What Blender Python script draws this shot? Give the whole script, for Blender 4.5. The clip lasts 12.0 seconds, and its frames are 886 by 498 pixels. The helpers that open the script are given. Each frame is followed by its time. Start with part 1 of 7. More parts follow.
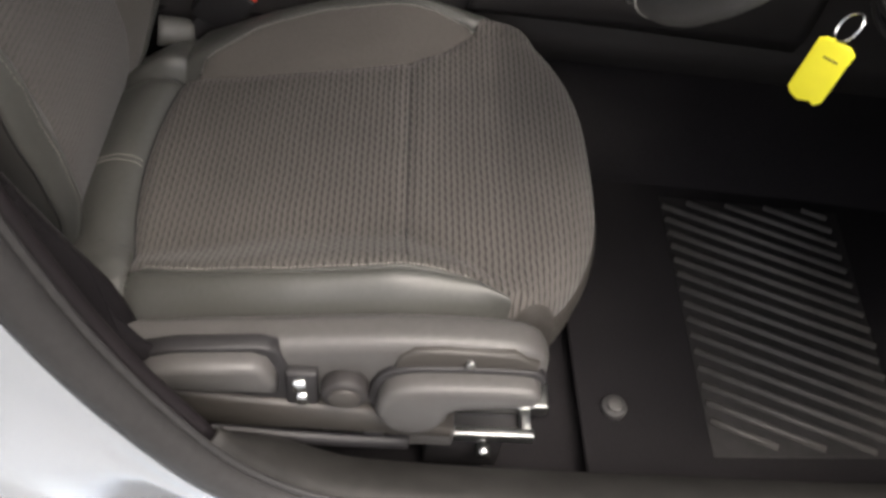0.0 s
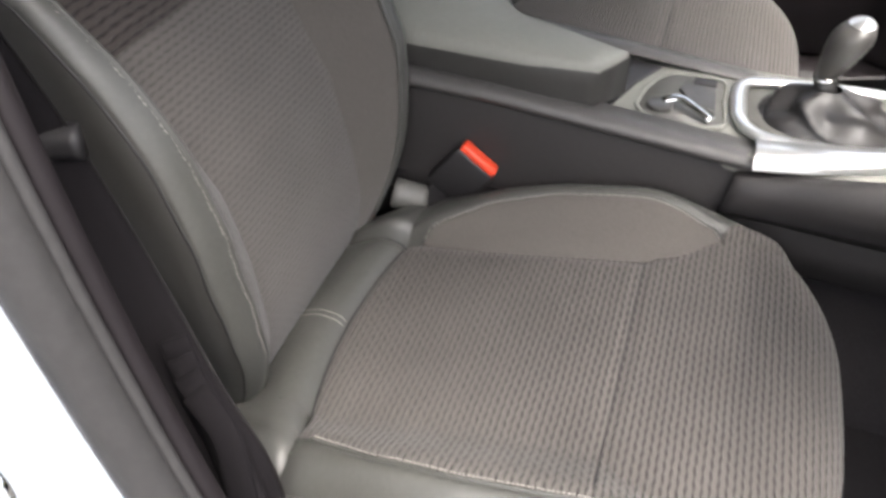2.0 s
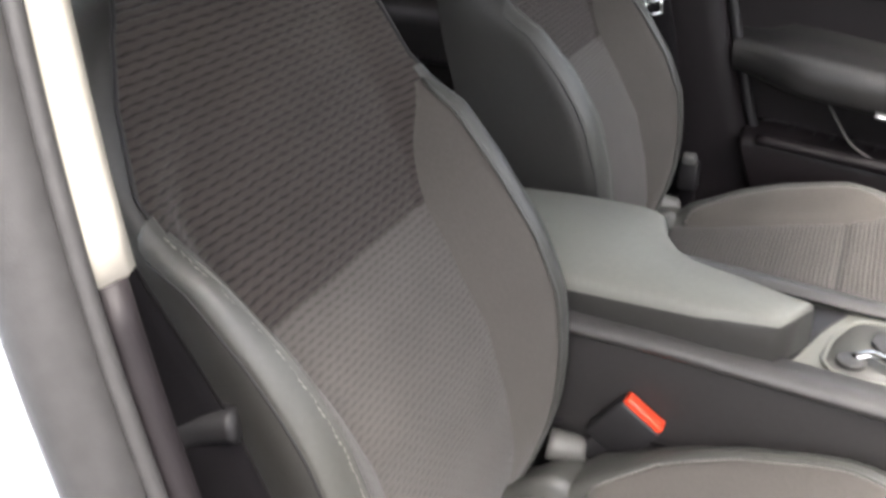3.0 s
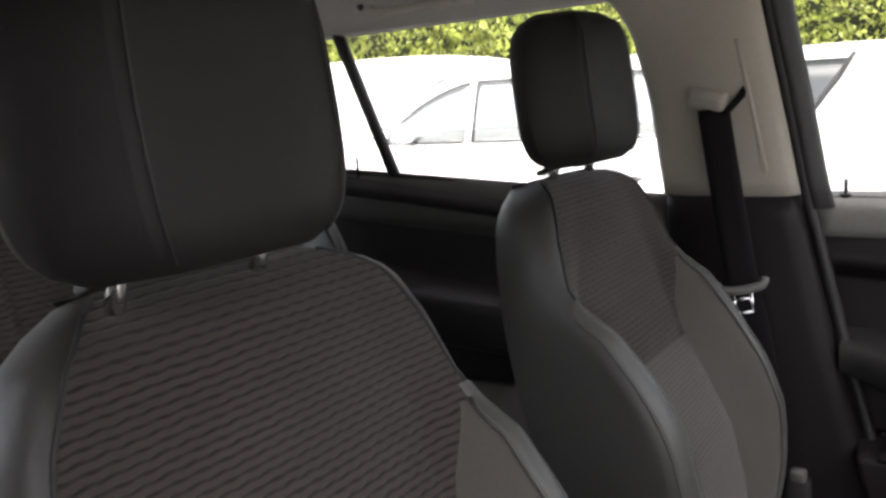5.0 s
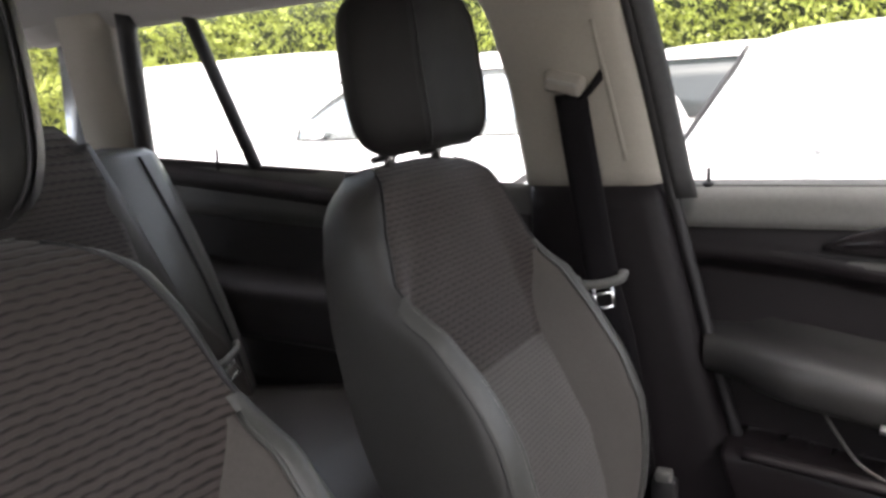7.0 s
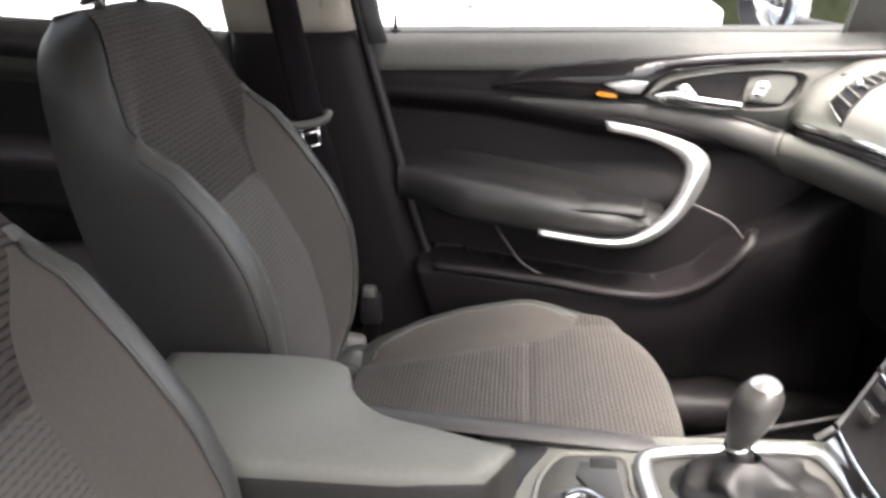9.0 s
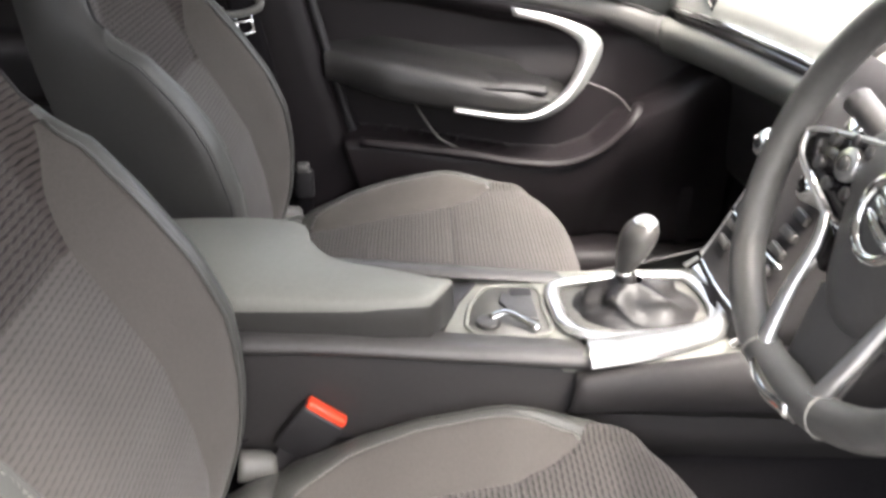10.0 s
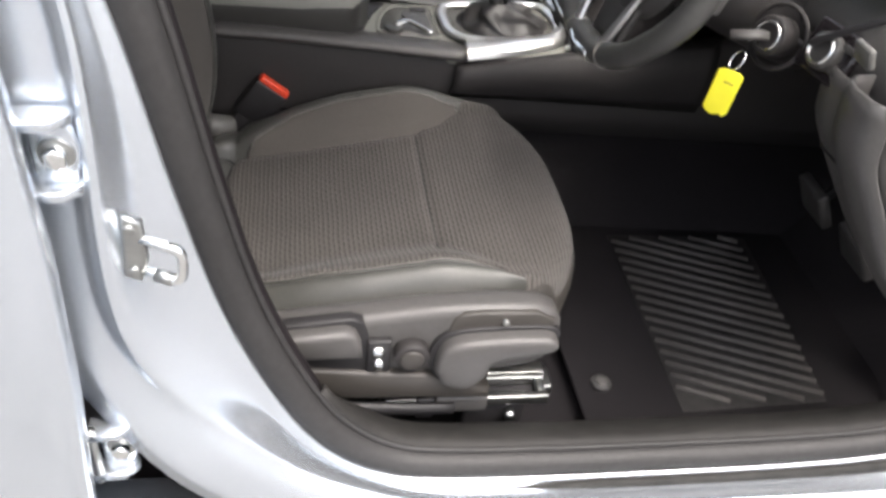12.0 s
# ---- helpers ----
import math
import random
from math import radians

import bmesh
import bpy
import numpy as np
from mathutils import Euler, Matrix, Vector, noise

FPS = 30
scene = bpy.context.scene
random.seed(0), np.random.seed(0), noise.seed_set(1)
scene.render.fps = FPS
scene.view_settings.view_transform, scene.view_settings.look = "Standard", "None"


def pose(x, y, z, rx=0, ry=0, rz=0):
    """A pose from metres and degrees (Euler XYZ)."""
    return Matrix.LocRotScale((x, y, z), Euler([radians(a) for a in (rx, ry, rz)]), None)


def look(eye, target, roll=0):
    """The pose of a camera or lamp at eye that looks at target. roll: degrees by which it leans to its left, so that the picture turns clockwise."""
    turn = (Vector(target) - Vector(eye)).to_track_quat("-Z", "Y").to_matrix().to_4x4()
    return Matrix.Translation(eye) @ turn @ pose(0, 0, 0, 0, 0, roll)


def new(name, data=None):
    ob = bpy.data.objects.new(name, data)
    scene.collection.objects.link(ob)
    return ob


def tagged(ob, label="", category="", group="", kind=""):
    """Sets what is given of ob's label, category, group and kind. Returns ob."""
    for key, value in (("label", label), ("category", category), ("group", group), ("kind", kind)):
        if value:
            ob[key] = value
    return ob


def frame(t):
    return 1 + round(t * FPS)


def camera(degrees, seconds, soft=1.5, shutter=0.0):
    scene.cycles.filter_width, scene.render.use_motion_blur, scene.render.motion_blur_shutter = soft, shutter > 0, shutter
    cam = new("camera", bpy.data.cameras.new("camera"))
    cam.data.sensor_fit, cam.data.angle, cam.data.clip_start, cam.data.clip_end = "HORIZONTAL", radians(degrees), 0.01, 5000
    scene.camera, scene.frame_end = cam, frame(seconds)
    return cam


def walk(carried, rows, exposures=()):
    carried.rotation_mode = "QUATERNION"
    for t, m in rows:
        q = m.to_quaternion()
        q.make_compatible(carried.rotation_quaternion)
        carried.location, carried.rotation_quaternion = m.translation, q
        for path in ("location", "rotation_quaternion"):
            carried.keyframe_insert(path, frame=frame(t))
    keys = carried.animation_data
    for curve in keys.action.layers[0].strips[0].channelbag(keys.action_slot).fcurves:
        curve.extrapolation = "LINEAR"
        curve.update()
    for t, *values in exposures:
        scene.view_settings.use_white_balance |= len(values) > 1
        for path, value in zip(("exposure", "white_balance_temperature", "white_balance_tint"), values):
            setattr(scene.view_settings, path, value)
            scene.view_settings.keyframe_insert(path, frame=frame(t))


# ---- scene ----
cam = camera(54.8, 12.0, soft=3.0, shutter=0.25)
PATH = [
    (0, (0.084, -1.07, 1.211), (0.24, 0.205, -0.323), 8.9),
    (0.5, (0.098, -1.007, 1.228), (0.195, 0.326, -0.26), 8.9),
    (1, (0.113, -0.983, 1.232), (0.091, 0.369, -0.241), 8.2),
    (1.5, (0.108, -0.967, 1.222), (-0.107, 0.385, -0.237), 4.9),
    (2, (0.113, -0.972, 1.169), (-0.34, 0.479, -0.131), 1.4),
    (2.5, (0.087, -0.936, 1.185), (-0.571, 0.568, 0.042), -1.3),
    (3, (0.056, -0.901, 1.197), (-0.769, 0.662, 0.262), -3.1),
    (3.5, (0.028, -0.88, 1.199), (-0.917, 0.738, 0.5), -3.6),
    (5.5, (0.018, -0.693, 1.193), (-1.066, 0.962, 0.904), -2.9),
    (6, (0.058, -0.64, 1.177), (-1.035, 1.015, 0.917), -2.8),
    (6.5, (0.077, -0.618, 1.175), (-0.969, 1.062, 0.891), -2.9),
    (7, (0.079, -0.612, 1.169), (-0.849, 1.125, 0.82), -3.0),
    (7.2, (0.079, -0.611, 1.169), (-0.775, 1.158, 0.791), -2.9),
    (8.8, (0.054, -0.724, 1.163), (-0.19, 1.155, 0.525), -0.2),
    (9, (0.044, -0.753, 1.167), (-0.134, 1.117, 0.48), -0.7),
    (9.5, (0.024, -0.832, 1.204), (0.003, 0.994, 0.388), -0.6),
    (10, (0.002, -0.94, 1.213), (0.062, 0.832, 0.287), 0.3),
    (10.5, (-0.023, -1.092, 1.246), (0.115, 0.621, 0.222), 1.5),
    (11, (-0.048, -1.238, 1.263), (0.131, 0.425, 0.167), 3.4),
    (11.5, (-0.065, -1.331, 1.281), (0.18, 0.277, 0.118), 5.7),
    (12, (-0.082, -1.374, 1.278), (0.267, 0.129, 0.006), 8.2),
]
EXPOSURES = [(0.0, 1.38, 6750, 11), (0.5, 1.88, 6450, 11), (1.0, 2.26, 6400, 11), (1.5, 2.42, 6450, 11), (2.0, 2.45, 6450, 11), (2.5, 2.66, 6450, 11), (3.0, 2.97, 6500, 11), (3.5, 3.3, 6500, 11), (5.5, 2.2, 6650, 13), (6.5, 2.5, 6600, 13), (7.2, 2.55, 6600, 13), (9.0, 2.75, 6600, 13), (9.5, 2.80, 6600, 13), (10.0, 3.05, 6550, 12), (10.5, 3.35, 6500, 12), (11.0, 2.9, 6500, 11), (11.5, 2.25, 6450, 11), (12.0, 1.65, 6500, 11)]
walk(cam, [(t, look(eye, target, roll)) for t, eye, target, roll in PATH], EXPOSURES)
# ---- world and light ----
world = bpy.data.worlds.new("sky")
scene.world = world
world.use_nodes = True
wn = world.node_tree.nodes
sky = wn.new("ShaderNodeTexSky")
sky.sky_type, sky.sun_disc = "NISHITA", False
sky.sun_elevation, sky.sun_rotation = radians(68), radians(145)
sky.air_density, sky.dust_density, sky.ozone_density = 1.0, 8.0, 0.5
wn["Background"].inputs["Strength"].default_value = 0.15
haze = wn.new("ShaderNodeHueSaturation")
haze.inputs["Saturation"].default_value = 0.5
world.node_tree.links.new(sky.outputs["Color"], haze.inputs["Color"])
world.node_tree.links.new(haze.outputs["Color"], wn["Background"].inputs["Color"])
sun_data = bpy.data.lights.new("sun", "SUN")
sun_data.energy, sun_data.angle, sun_data.color = 0.6, radians(35), (1.0, 0.96, 0.9)
sun = new("sun", sun_data)
sun.matrix_world = look((1.6, -2.2, 6.8), (0, 0, 0))


# ---- materials ----
def material(name, colour, rough=0.6, metal=0.0, vary=0.12, grain=0.0, scale=60.0, coat=0.0, spec=0.5, sheen=0.0, spots=3.0):
    """A plain surface with two scales of variation and a fine grain."""
    m = bpy.data.materials.new(name)
    m.use_nodes = True
    nt = m.node_tree
    b = nt.nodes["Principled BSDF"]
    b.inputs["Roughness"].default_value = rough
    b.inputs["Metallic"].default_value = metal
    b.inputs["Coat Weight"].default_value = coat
    b.inputs["Specular IOR Level"].default_value = spec
    b.inputs["Sheen Weight"].default_value = sheen
    co = nt.nodes.new("ShaderNodeTexCoord")
    big = nt.nodes.new("ShaderNodeTexNoise")
    big.inputs["Scale"].default_value, big.inputs["Detail"].default_value = spots, 4.0
    fine = nt.nodes.new("ShaderNodeTexNoise")
    fine.inputs["Scale"].default_value, fine.inputs["Detail"].default_value = scale, 3.0
    add = nt.nodes.new("ShaderNodeMath")
    add.operation = "ADD"
    ramp = nt.nodes.new("ShaderNodeMapRange")
    ramp.inputs["From Min"].default_value, ramp.inputs["From Max"].default_value = 0.7, 1.3
    ramp.inputs["To Min"].default_value, ramp.inputs["To Max"].default_value = 1 - vary, 1 + vary
    mul = nt.nodes.new("ShaderNodeVectorMath")
    mul.operation = "SCALE"
    mul.inputs[0].default_value = colour
    lk = nt.links.new
    lk(co.outputs["Object"], big.inputs["Vector"])
    lk(co.outputs["Object"], fine.inputs["Vector"])
    lk(big.outputs["Fac"], add.inputs[0])
    lk(fine.outputs["Fac"], add.inputs[1])
    lk(add.outputs[0], ramp.inputs["Value"])
    lk(ramp.outputs[0], mul.inputs["Scale"])
    lk(mul.outputs[0], b.inputs["Base Color"])
    if grain:
        bump = nt.nodes.new("ShaderNodeBump")
        bump.inputs["Strength"].default_value, bump.inputs["Distance"].default_value = grain, 0.001
        tex = nt.nodes.new("ShaderNodeTexNoise")
        tex.inputs["Scale"].default_value, tex.inputs["Detail"].default_value = 900.0, 2.0
        lk(co.outputs["Object"], tex.inputs["Vector"])
        lk(tex.outputs["Fac"], bump.inputs["Height"])
        lk(bump.outputs[0], b.inputs["Normal"])
    return m


def ribbed_cloth(name, dark, light, pitch, wave, wave_length, depth, knitting, groove=-0.1):
    """Woven seat cloth: rows of raised, wavy ribs across the seat, groove shade put into the colour. UV is in metres: u
    across, v along.
    """
    m = bpy.data.materials.new(name)
    m.use_nodes = True
    nt = m.node_tree
    lk = nt.links.new
    b = nt.nodes["Principled BSDF"]
    b.inputs["Roughness"].default_value = 0.85
    b.inputs["Specular IOR Level"].default_value = 0.25
    b.inputs["Sheen Weight"].default_value = 0.10

    def math_node(op, a, c=None):
        n = nt.nodes.new("ShaderNodeMath")
        n.operation = op
        for i, v in enumerate((a, c)):
            if v is None:
                continue
            if isinstance(v, (int, float)):
                n.inputs[i].default_value = v
            else:
                lk(v, n.inputs[i])
        return n.outputs[0]

    uv = nt.nodes.new("ShaderNodeUVMap")
    uv.uv_map = "UVMap"
    sep = nt.nodes.new("ShaderNodeSeparateXYZ")
    lk(uv.outputs[0], sep.inputs[0])
    u, v = sep.outputs[0], sep.outputs[1]
    wob = nt.nodes.new("ShaderNodeTexNoise")
    wob.inputs["Scale"].default_value = 14.0
    lk(uv.outputs[0], wob.inputs["Vector"])
    bend = math_node("MULTIPLY", math_node("SINE", math_node("MULTIPLY", u, 2 * math.pi / wave_length)), wave)
    bend = math_node("ADD", bend, math_node("MULTIPLY", wob.outputs["Fac"], 0.004))
    lane = math_node("ADD", v, bend)
    row = math_node("COSINE", math_node("MULTIPLY", lane, 2 * math.pi / pitch))
    stagger = math_node("SINE", math_node("MULTIPLY", lane, math.pi / pitch))
    knit = math_node("MULTIPLY", stagger, math_node("COSINE", math_node("MULTIPLY", u, 2 * math.pi / wave_length)))
    tall = math_node("ADD", row, math_node("MULTIPLY", knit, knitting))
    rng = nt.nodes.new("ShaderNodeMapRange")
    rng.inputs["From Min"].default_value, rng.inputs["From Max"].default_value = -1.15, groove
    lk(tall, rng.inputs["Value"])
    speck = nt.nodes.new("ShaderNodeTexNoise")
    speck.inputs["Scale"].default_value, speck.inputs["Detail"].default_value = 700.0, 2.0
    lk(uv.outputs[0], speck.inputs["Vector"])
    big = nt.nodes.new("ShaderNodeTexNoise")
    big.inputs["Scale"].default_value = 9.0
    lk(uv.outputs[0], big.inputs["Vector"])
    # dark in the grooves, light on the ribs: shade coloured by rib height
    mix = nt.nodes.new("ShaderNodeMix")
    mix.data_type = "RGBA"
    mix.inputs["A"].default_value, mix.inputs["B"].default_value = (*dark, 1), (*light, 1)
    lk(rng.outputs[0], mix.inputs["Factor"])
    gain = math_node("ADD", math_node("MULTIPLY", speck.outputs["Fac"], 0.5), math_node("MULTIPLY", big.outputs["Fac"], 0.4))
    scl = nt.nodes.new("ShaderNodeVectorMath")
    scl.operation = "SCALE"
    lk(mix.outputs["Result"], scl.inputs[0])
    lk(math_node("ADD", gain, 0.55), scl.inputs["Scale"])
    lk(scl.outputs[0], b.inputs["Base Color"])
    bump = nt.nodes.new("ShaderNodeBump")
    bump.inputs["Strength"].default_value, bump.inputs["Distance"].default_value = 0.9, depth
    lk(math_node("ADD", rng.outputs[0], math_node("MULTIPLY", speck.outputs["Fac"], 0.3)), bump.inputs["Height"])
    lk(bump.outputs[0], b.inputs["Normal"])
    return m


def glass(name, tint=(0.97, 0.99, 0.98)):
    m = bpy.data.materials.new(name)
    m.use_nodes = True
    b = m.node_tree.nodes["Principled BSDF"]
    b.inputs["Base Color"].default_value = (*tint, 1)
    b.inputs["Transmission Weight"].default_value = 1.0
    b.inputs["Roughness"].default_value = 0.0
    b.inputs["IOR"].default_value = 1.02
    return m


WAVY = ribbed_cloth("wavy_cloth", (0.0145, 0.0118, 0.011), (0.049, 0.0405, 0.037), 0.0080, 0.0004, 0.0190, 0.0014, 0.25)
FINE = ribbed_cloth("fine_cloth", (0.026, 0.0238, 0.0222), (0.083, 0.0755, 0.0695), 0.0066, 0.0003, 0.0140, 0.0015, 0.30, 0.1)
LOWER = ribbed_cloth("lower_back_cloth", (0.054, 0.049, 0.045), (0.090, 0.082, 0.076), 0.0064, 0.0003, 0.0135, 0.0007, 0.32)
CLOTH = material("taupe_cloth", (0.080, 0.073, 0.066), 0.9, vary=0.10, grain=0.5, scale=300, spec=0.2, sheen=0.2)
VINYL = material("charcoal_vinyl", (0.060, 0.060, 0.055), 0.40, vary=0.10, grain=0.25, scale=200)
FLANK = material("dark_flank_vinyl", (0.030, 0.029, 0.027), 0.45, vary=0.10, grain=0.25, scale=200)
SEAL = material("worn_door_rubber", (0.028, 0.027, 0.027), 0.55, spec=0.35, vary=0.2, grain=0.2, scale=120)
HEAD = material("headrest_vinyl", (0.0105, 0.010, 0.0098), 0.58, vary=0.12, grain=0.3, scale=200, spec=0.3)
NIGHT = material("black_vinyl", (0.009, 0.008, 0.008), 0.55, spec=0.25, vary=0.12, grain=0.3, scale=200)
STITCH = material("stitching", (0.24, 0.23, 0.21), 0.8)
PLASTIC = material("dark_plastic", (0.024, 0.022, 0.022), 0.55, spec=0.35, vary=0.12, grain=0.25, scale=150)
GREY = material("grey_plastic", (0.11, 0.108, 0.10), 0.45, vary=0.10, grain=0.25, scale=150)
ARM = material("door_armrest_vinyl", (0.026, 0.025, 0.024), 0.45, vary=0.10, grain=0.25, scale=200)
CARD = material("door_card_plastic", (0.011, 0.0088, 0.0098), 0.48, spec=0.28, vary=0.12, grain=0.25, scale=150)
PILLAR = material("purple_black_trim", (0.009, 0.007, 0.008), 0.55, spec=0.25, vary=0.15, grain=0.2)
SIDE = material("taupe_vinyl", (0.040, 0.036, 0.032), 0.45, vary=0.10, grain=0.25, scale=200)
BLACK = material("black_plastic", (0.014, 0.013, 0.014), 0.55, vary=0.2, grain=0.2)
GLOSS = material("piano_black", (0.012, 0.010, 0.011), 0.16, vary=0.05, coat=0.2)
SAGE = material("soft_touch_armrest", (0.178, 0.178, 0.158), 0.55, vary=0.06, grain=0.2, scale=150)
CARPET = material("black_carpet", (0.012, 0.011, 0.012), 0.95, vary=0.35, grain=0.8, scale=400, spec=0.1)
RUBBER = material("black_rubber", (0.030, 0.029, 0.029), 0.6, vary=0.2, grain=0.3, scale=120)
BEIGE = material("beige_trim", (0.34, 0.315, 0.272), 0.75, vary=0.05, grain=0.3, scale=200)
LINER = material("headliner_cloth", (0.36, 0.345, 0.32), 0.95, vary=0.06, grain=0.5, scale=300)
CHROME = material("chrome", (0.86, 0.87, 0.86), 0.07, metal=1.0, vary=0.02)
SATIN = material("satin_silver", (0.70, 0.70, 0.69), 0.28, metal=0.9, vary=0.04)
STEEL = material("steel", (0.45, 0.46, 0.45), 0.32, metal=1.0, vary=0.15)
PAINT = material("silver_blue_paint", (0.68, 0.73, 0.79), 0.27, metal=0.85, vary=0.05, scale=600, coat=0.5)
WHITE = material("white_paint", (0.80, 0.80, 0.80), 0.25, vary=0.03, coat=0.5)
WEB = material("seat_belt_webbing", (0.007, 0.006, 0.007), 0.9, spec=0.15, vary=0.2, grain=0.6, scale=500)
RED = material("red_button", (0.75, 0.07, 0.03), 0.35, vary=0.04)
YELLOW = material("yellow_tag", (0.85, 0.78, 0.03), 0.45, vary=0.04)
INK = material("faded_ink", (0.35, 0.30, 0.03), 0.6)
AMBER = material("amber_glint_tone", (0.75, 0.28, 0.02), 0.2)
GLASS = glass("window_glass")
# pale metal base puts the bright reflected sky into parked cars' glass
TINT = material("sky_bright_glass", (0.60, 0.64, 0.64), 0.10, metal=0.85, vary=0.05)
# near-black base for panes that would mirror the dark hedge
SMOKE = material("dark_side_glass", (0.03, 0.035, 0.035), 0.05, metal=0.0, vary=0.05, coat=0.5)
HEEL = material("heel_pad_rubber", (0.016, 0.015, 0.015), 0.7, vary=0.3, grain=0.4, scale=60, spec=0.25)
RIBS = material("worn_rubber_ribs", (0.050, 0.047, 0.045), 0.6, vary=0.25, grain=0.3, scale=60)
PALE = material("pale_soft_dash", (0.21, 0.21, 0.192), 0.45, vary=0.05, grain=0.2, scale=150)
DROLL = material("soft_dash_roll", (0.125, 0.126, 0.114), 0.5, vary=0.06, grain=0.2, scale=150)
# darker copy of the dash roll's colour, for its dimmer run along the door
BELT_ROLL = material("dim_dash_roll", (0.062, 0.060, 0.056), 0.55, vary=0.06, grain=0.2, scale=150)
GAITER = material("gaiter_leather", (0.014, 0.013, 0.013), 0.45, vary=0.15, grain=0.3, scale=120)
RIM_LEATHER = material("rim_leather", (0.060, 0.059, 0.056), 0.42, vary=0.12, grain=0.3, scale=160)
KNOB = material("knob_leather", (0.045, 0.043, 0.041), 0.32, vary=0.1, grain=0.2, scale=150)
MIRROR = material("mirror_glass", (0.85, 0.87, 0.88), 0.02, metal=1.0, vary=0.01)
SCUFF = material("sill_plastic", (0.023, 0.022, 0.021), 0.62, vary=0.3, grain=0.3, scale=40, spec=0.22)
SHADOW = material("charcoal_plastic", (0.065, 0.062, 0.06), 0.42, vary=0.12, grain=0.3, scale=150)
ASPHALT = material("asphalt", (0.16, 0.158, 0.155), 0.9, vary=0.3, grain=0.8, scale=80)


# ---- mesh helpers ----
def part(name, bm, mat, parent=None, label="", smooth=True):
    me = bpy.data.meshes.new(name)
    bm.to_mesh(me)
    bm.free()
    for p in me.polygons:
        p.use_smooth = smooth
    me.materials.append(mat)
    ob = new(name, me)
    ob.parent = parent
    if label:
        ob["label"] = label
    return ob


def thing(name, label, category, at=(0, 0, 0), group="", kind=""):
    e = new(name)
    e.location = at
    e.empty_display_size = 0.05
    bpy.context.view_layer.update()
    return tagged(e, label, category, group, kind)


def grid(rows, close_u=False, close_v=False, uv=None):
    """Rows of points into a sheet of quads."""
    bm = bmesh.new()
    lay = bm.loops.layers.uv.new("UVMap")
    vs = [[bm.verts.new(p) for p in r] for r in rows]
    nr, nc = len(vs), len(vs[0])
    for i in range(nr if close_u else nr - 1):
        for j in range(nc if close_v else nc - 1):
            q = (i, j), (i, (j + 1) % nc), ((i + 1) % nr, (j + 1) % nc), ((i + 1) % nr, j)
            try:
                f = bm.faces.new([vs[a][b] for a, b in q])
            except ValueError:
                continue
            if uv:
                for loop, (a, b) in zip(f.loops, q):
                    loop[lay].uv = uv[a][b]
    bmesh.ops.remove_doubles(bm, verts=bm.verts, dist=1e-6)
    return bm


def spline(points, n):
    """n points, evenly spread, on a smooth curve through the given ones."""
    p = np.array(points, float)
    ext = np.vstack([2 * p[0] - p[1], p, 2 * p[-1] - p[-2]])
    out = []
    for i in range(len(p) - 1):
        a, b, c, d = ext[i:i + 4]
        for t in np.linspace(0, 1, 24, endpoint=False):
            out.append(0.5 * (2 * b + (c - a) * t + (2 * a - 5 * b + 4 * c - d) * t * t + (3 * b - a - 3 * c + d) * t ** 3))
    out.append(p[-1])
    out = np.array(out)
    s = np.r_[0, np.cumsum(np.linalg.norm(np.diff(out, axis=0), axis=1))]
    w = np.linspace(0, s[-1], n)
    return np.array([np.interp(w, s, out[:, k]) for k in range(out.shape[1])]).T


def tube(points, radius, n=0, sides=10, flat=1.0, up=(0, 0, 1), closed=False, taper=None):
    """A round or flattened bar along a smooth curve."""
    path = spline(points, n) if n else np.array(points, float)
    rows = []
    m = len(path)
    for i, p in enumerate(path):
        d = path[(i + 1) % m if closed else min(i + 1, m - 1)] - path[(i - 1) % m if closed else max(i - 1, 0)]
        d = Vector(d).normalized()
        side = d.cross(Vector(up))
        side = side.normalized() if side.length > 1e-4 else Vector((0, 1, 0))
        top = side.cross(d).normalized()
        r = radius * (taper(i / max(m - 1, 1)) if taper else 1)
        rows.append([Vector(p) + side * (r * math.cos(a)) + top * (r * flat * math.sin(a)) for a in (2 * math.pi * k / sides for k in range(sides))])
    bm = grid(rows, close_u=closed, close_v=True)
    if not closed:
        for end in (rows[0], rows[-1]):
            ring = [min(bm.verts, key=lambda v, q=q: (v.co - q).length_squared) for q in end]
            try:
                bm.faces.new(ring)
            except ValueError:
                pass
    bmesh.ops.recalc_face_normals(bm, faces=bm.faces)
    return bm


def box(lo, hi, bevel=0.004, segments=2):
    bm = bmesh.new()
    bmesh.ops.create_cube(bm, size=1.0)
    c, s = [(a + b) / 2 for a, b in zip(lo, hi)], [abs(b - a) for a, b in zip(lo, hi)]
    for v in bm.verts:
        v.co = [v.co[k] * s[k] + c[k] for k in range(3)]
    if bevel:
        bmesh.ops.bevel(bm, geom=bm.edges[:], offset=min(bevel, min(s) * 0.45), segments=segments, affect="EDGES", profile=0.5)
    return bm


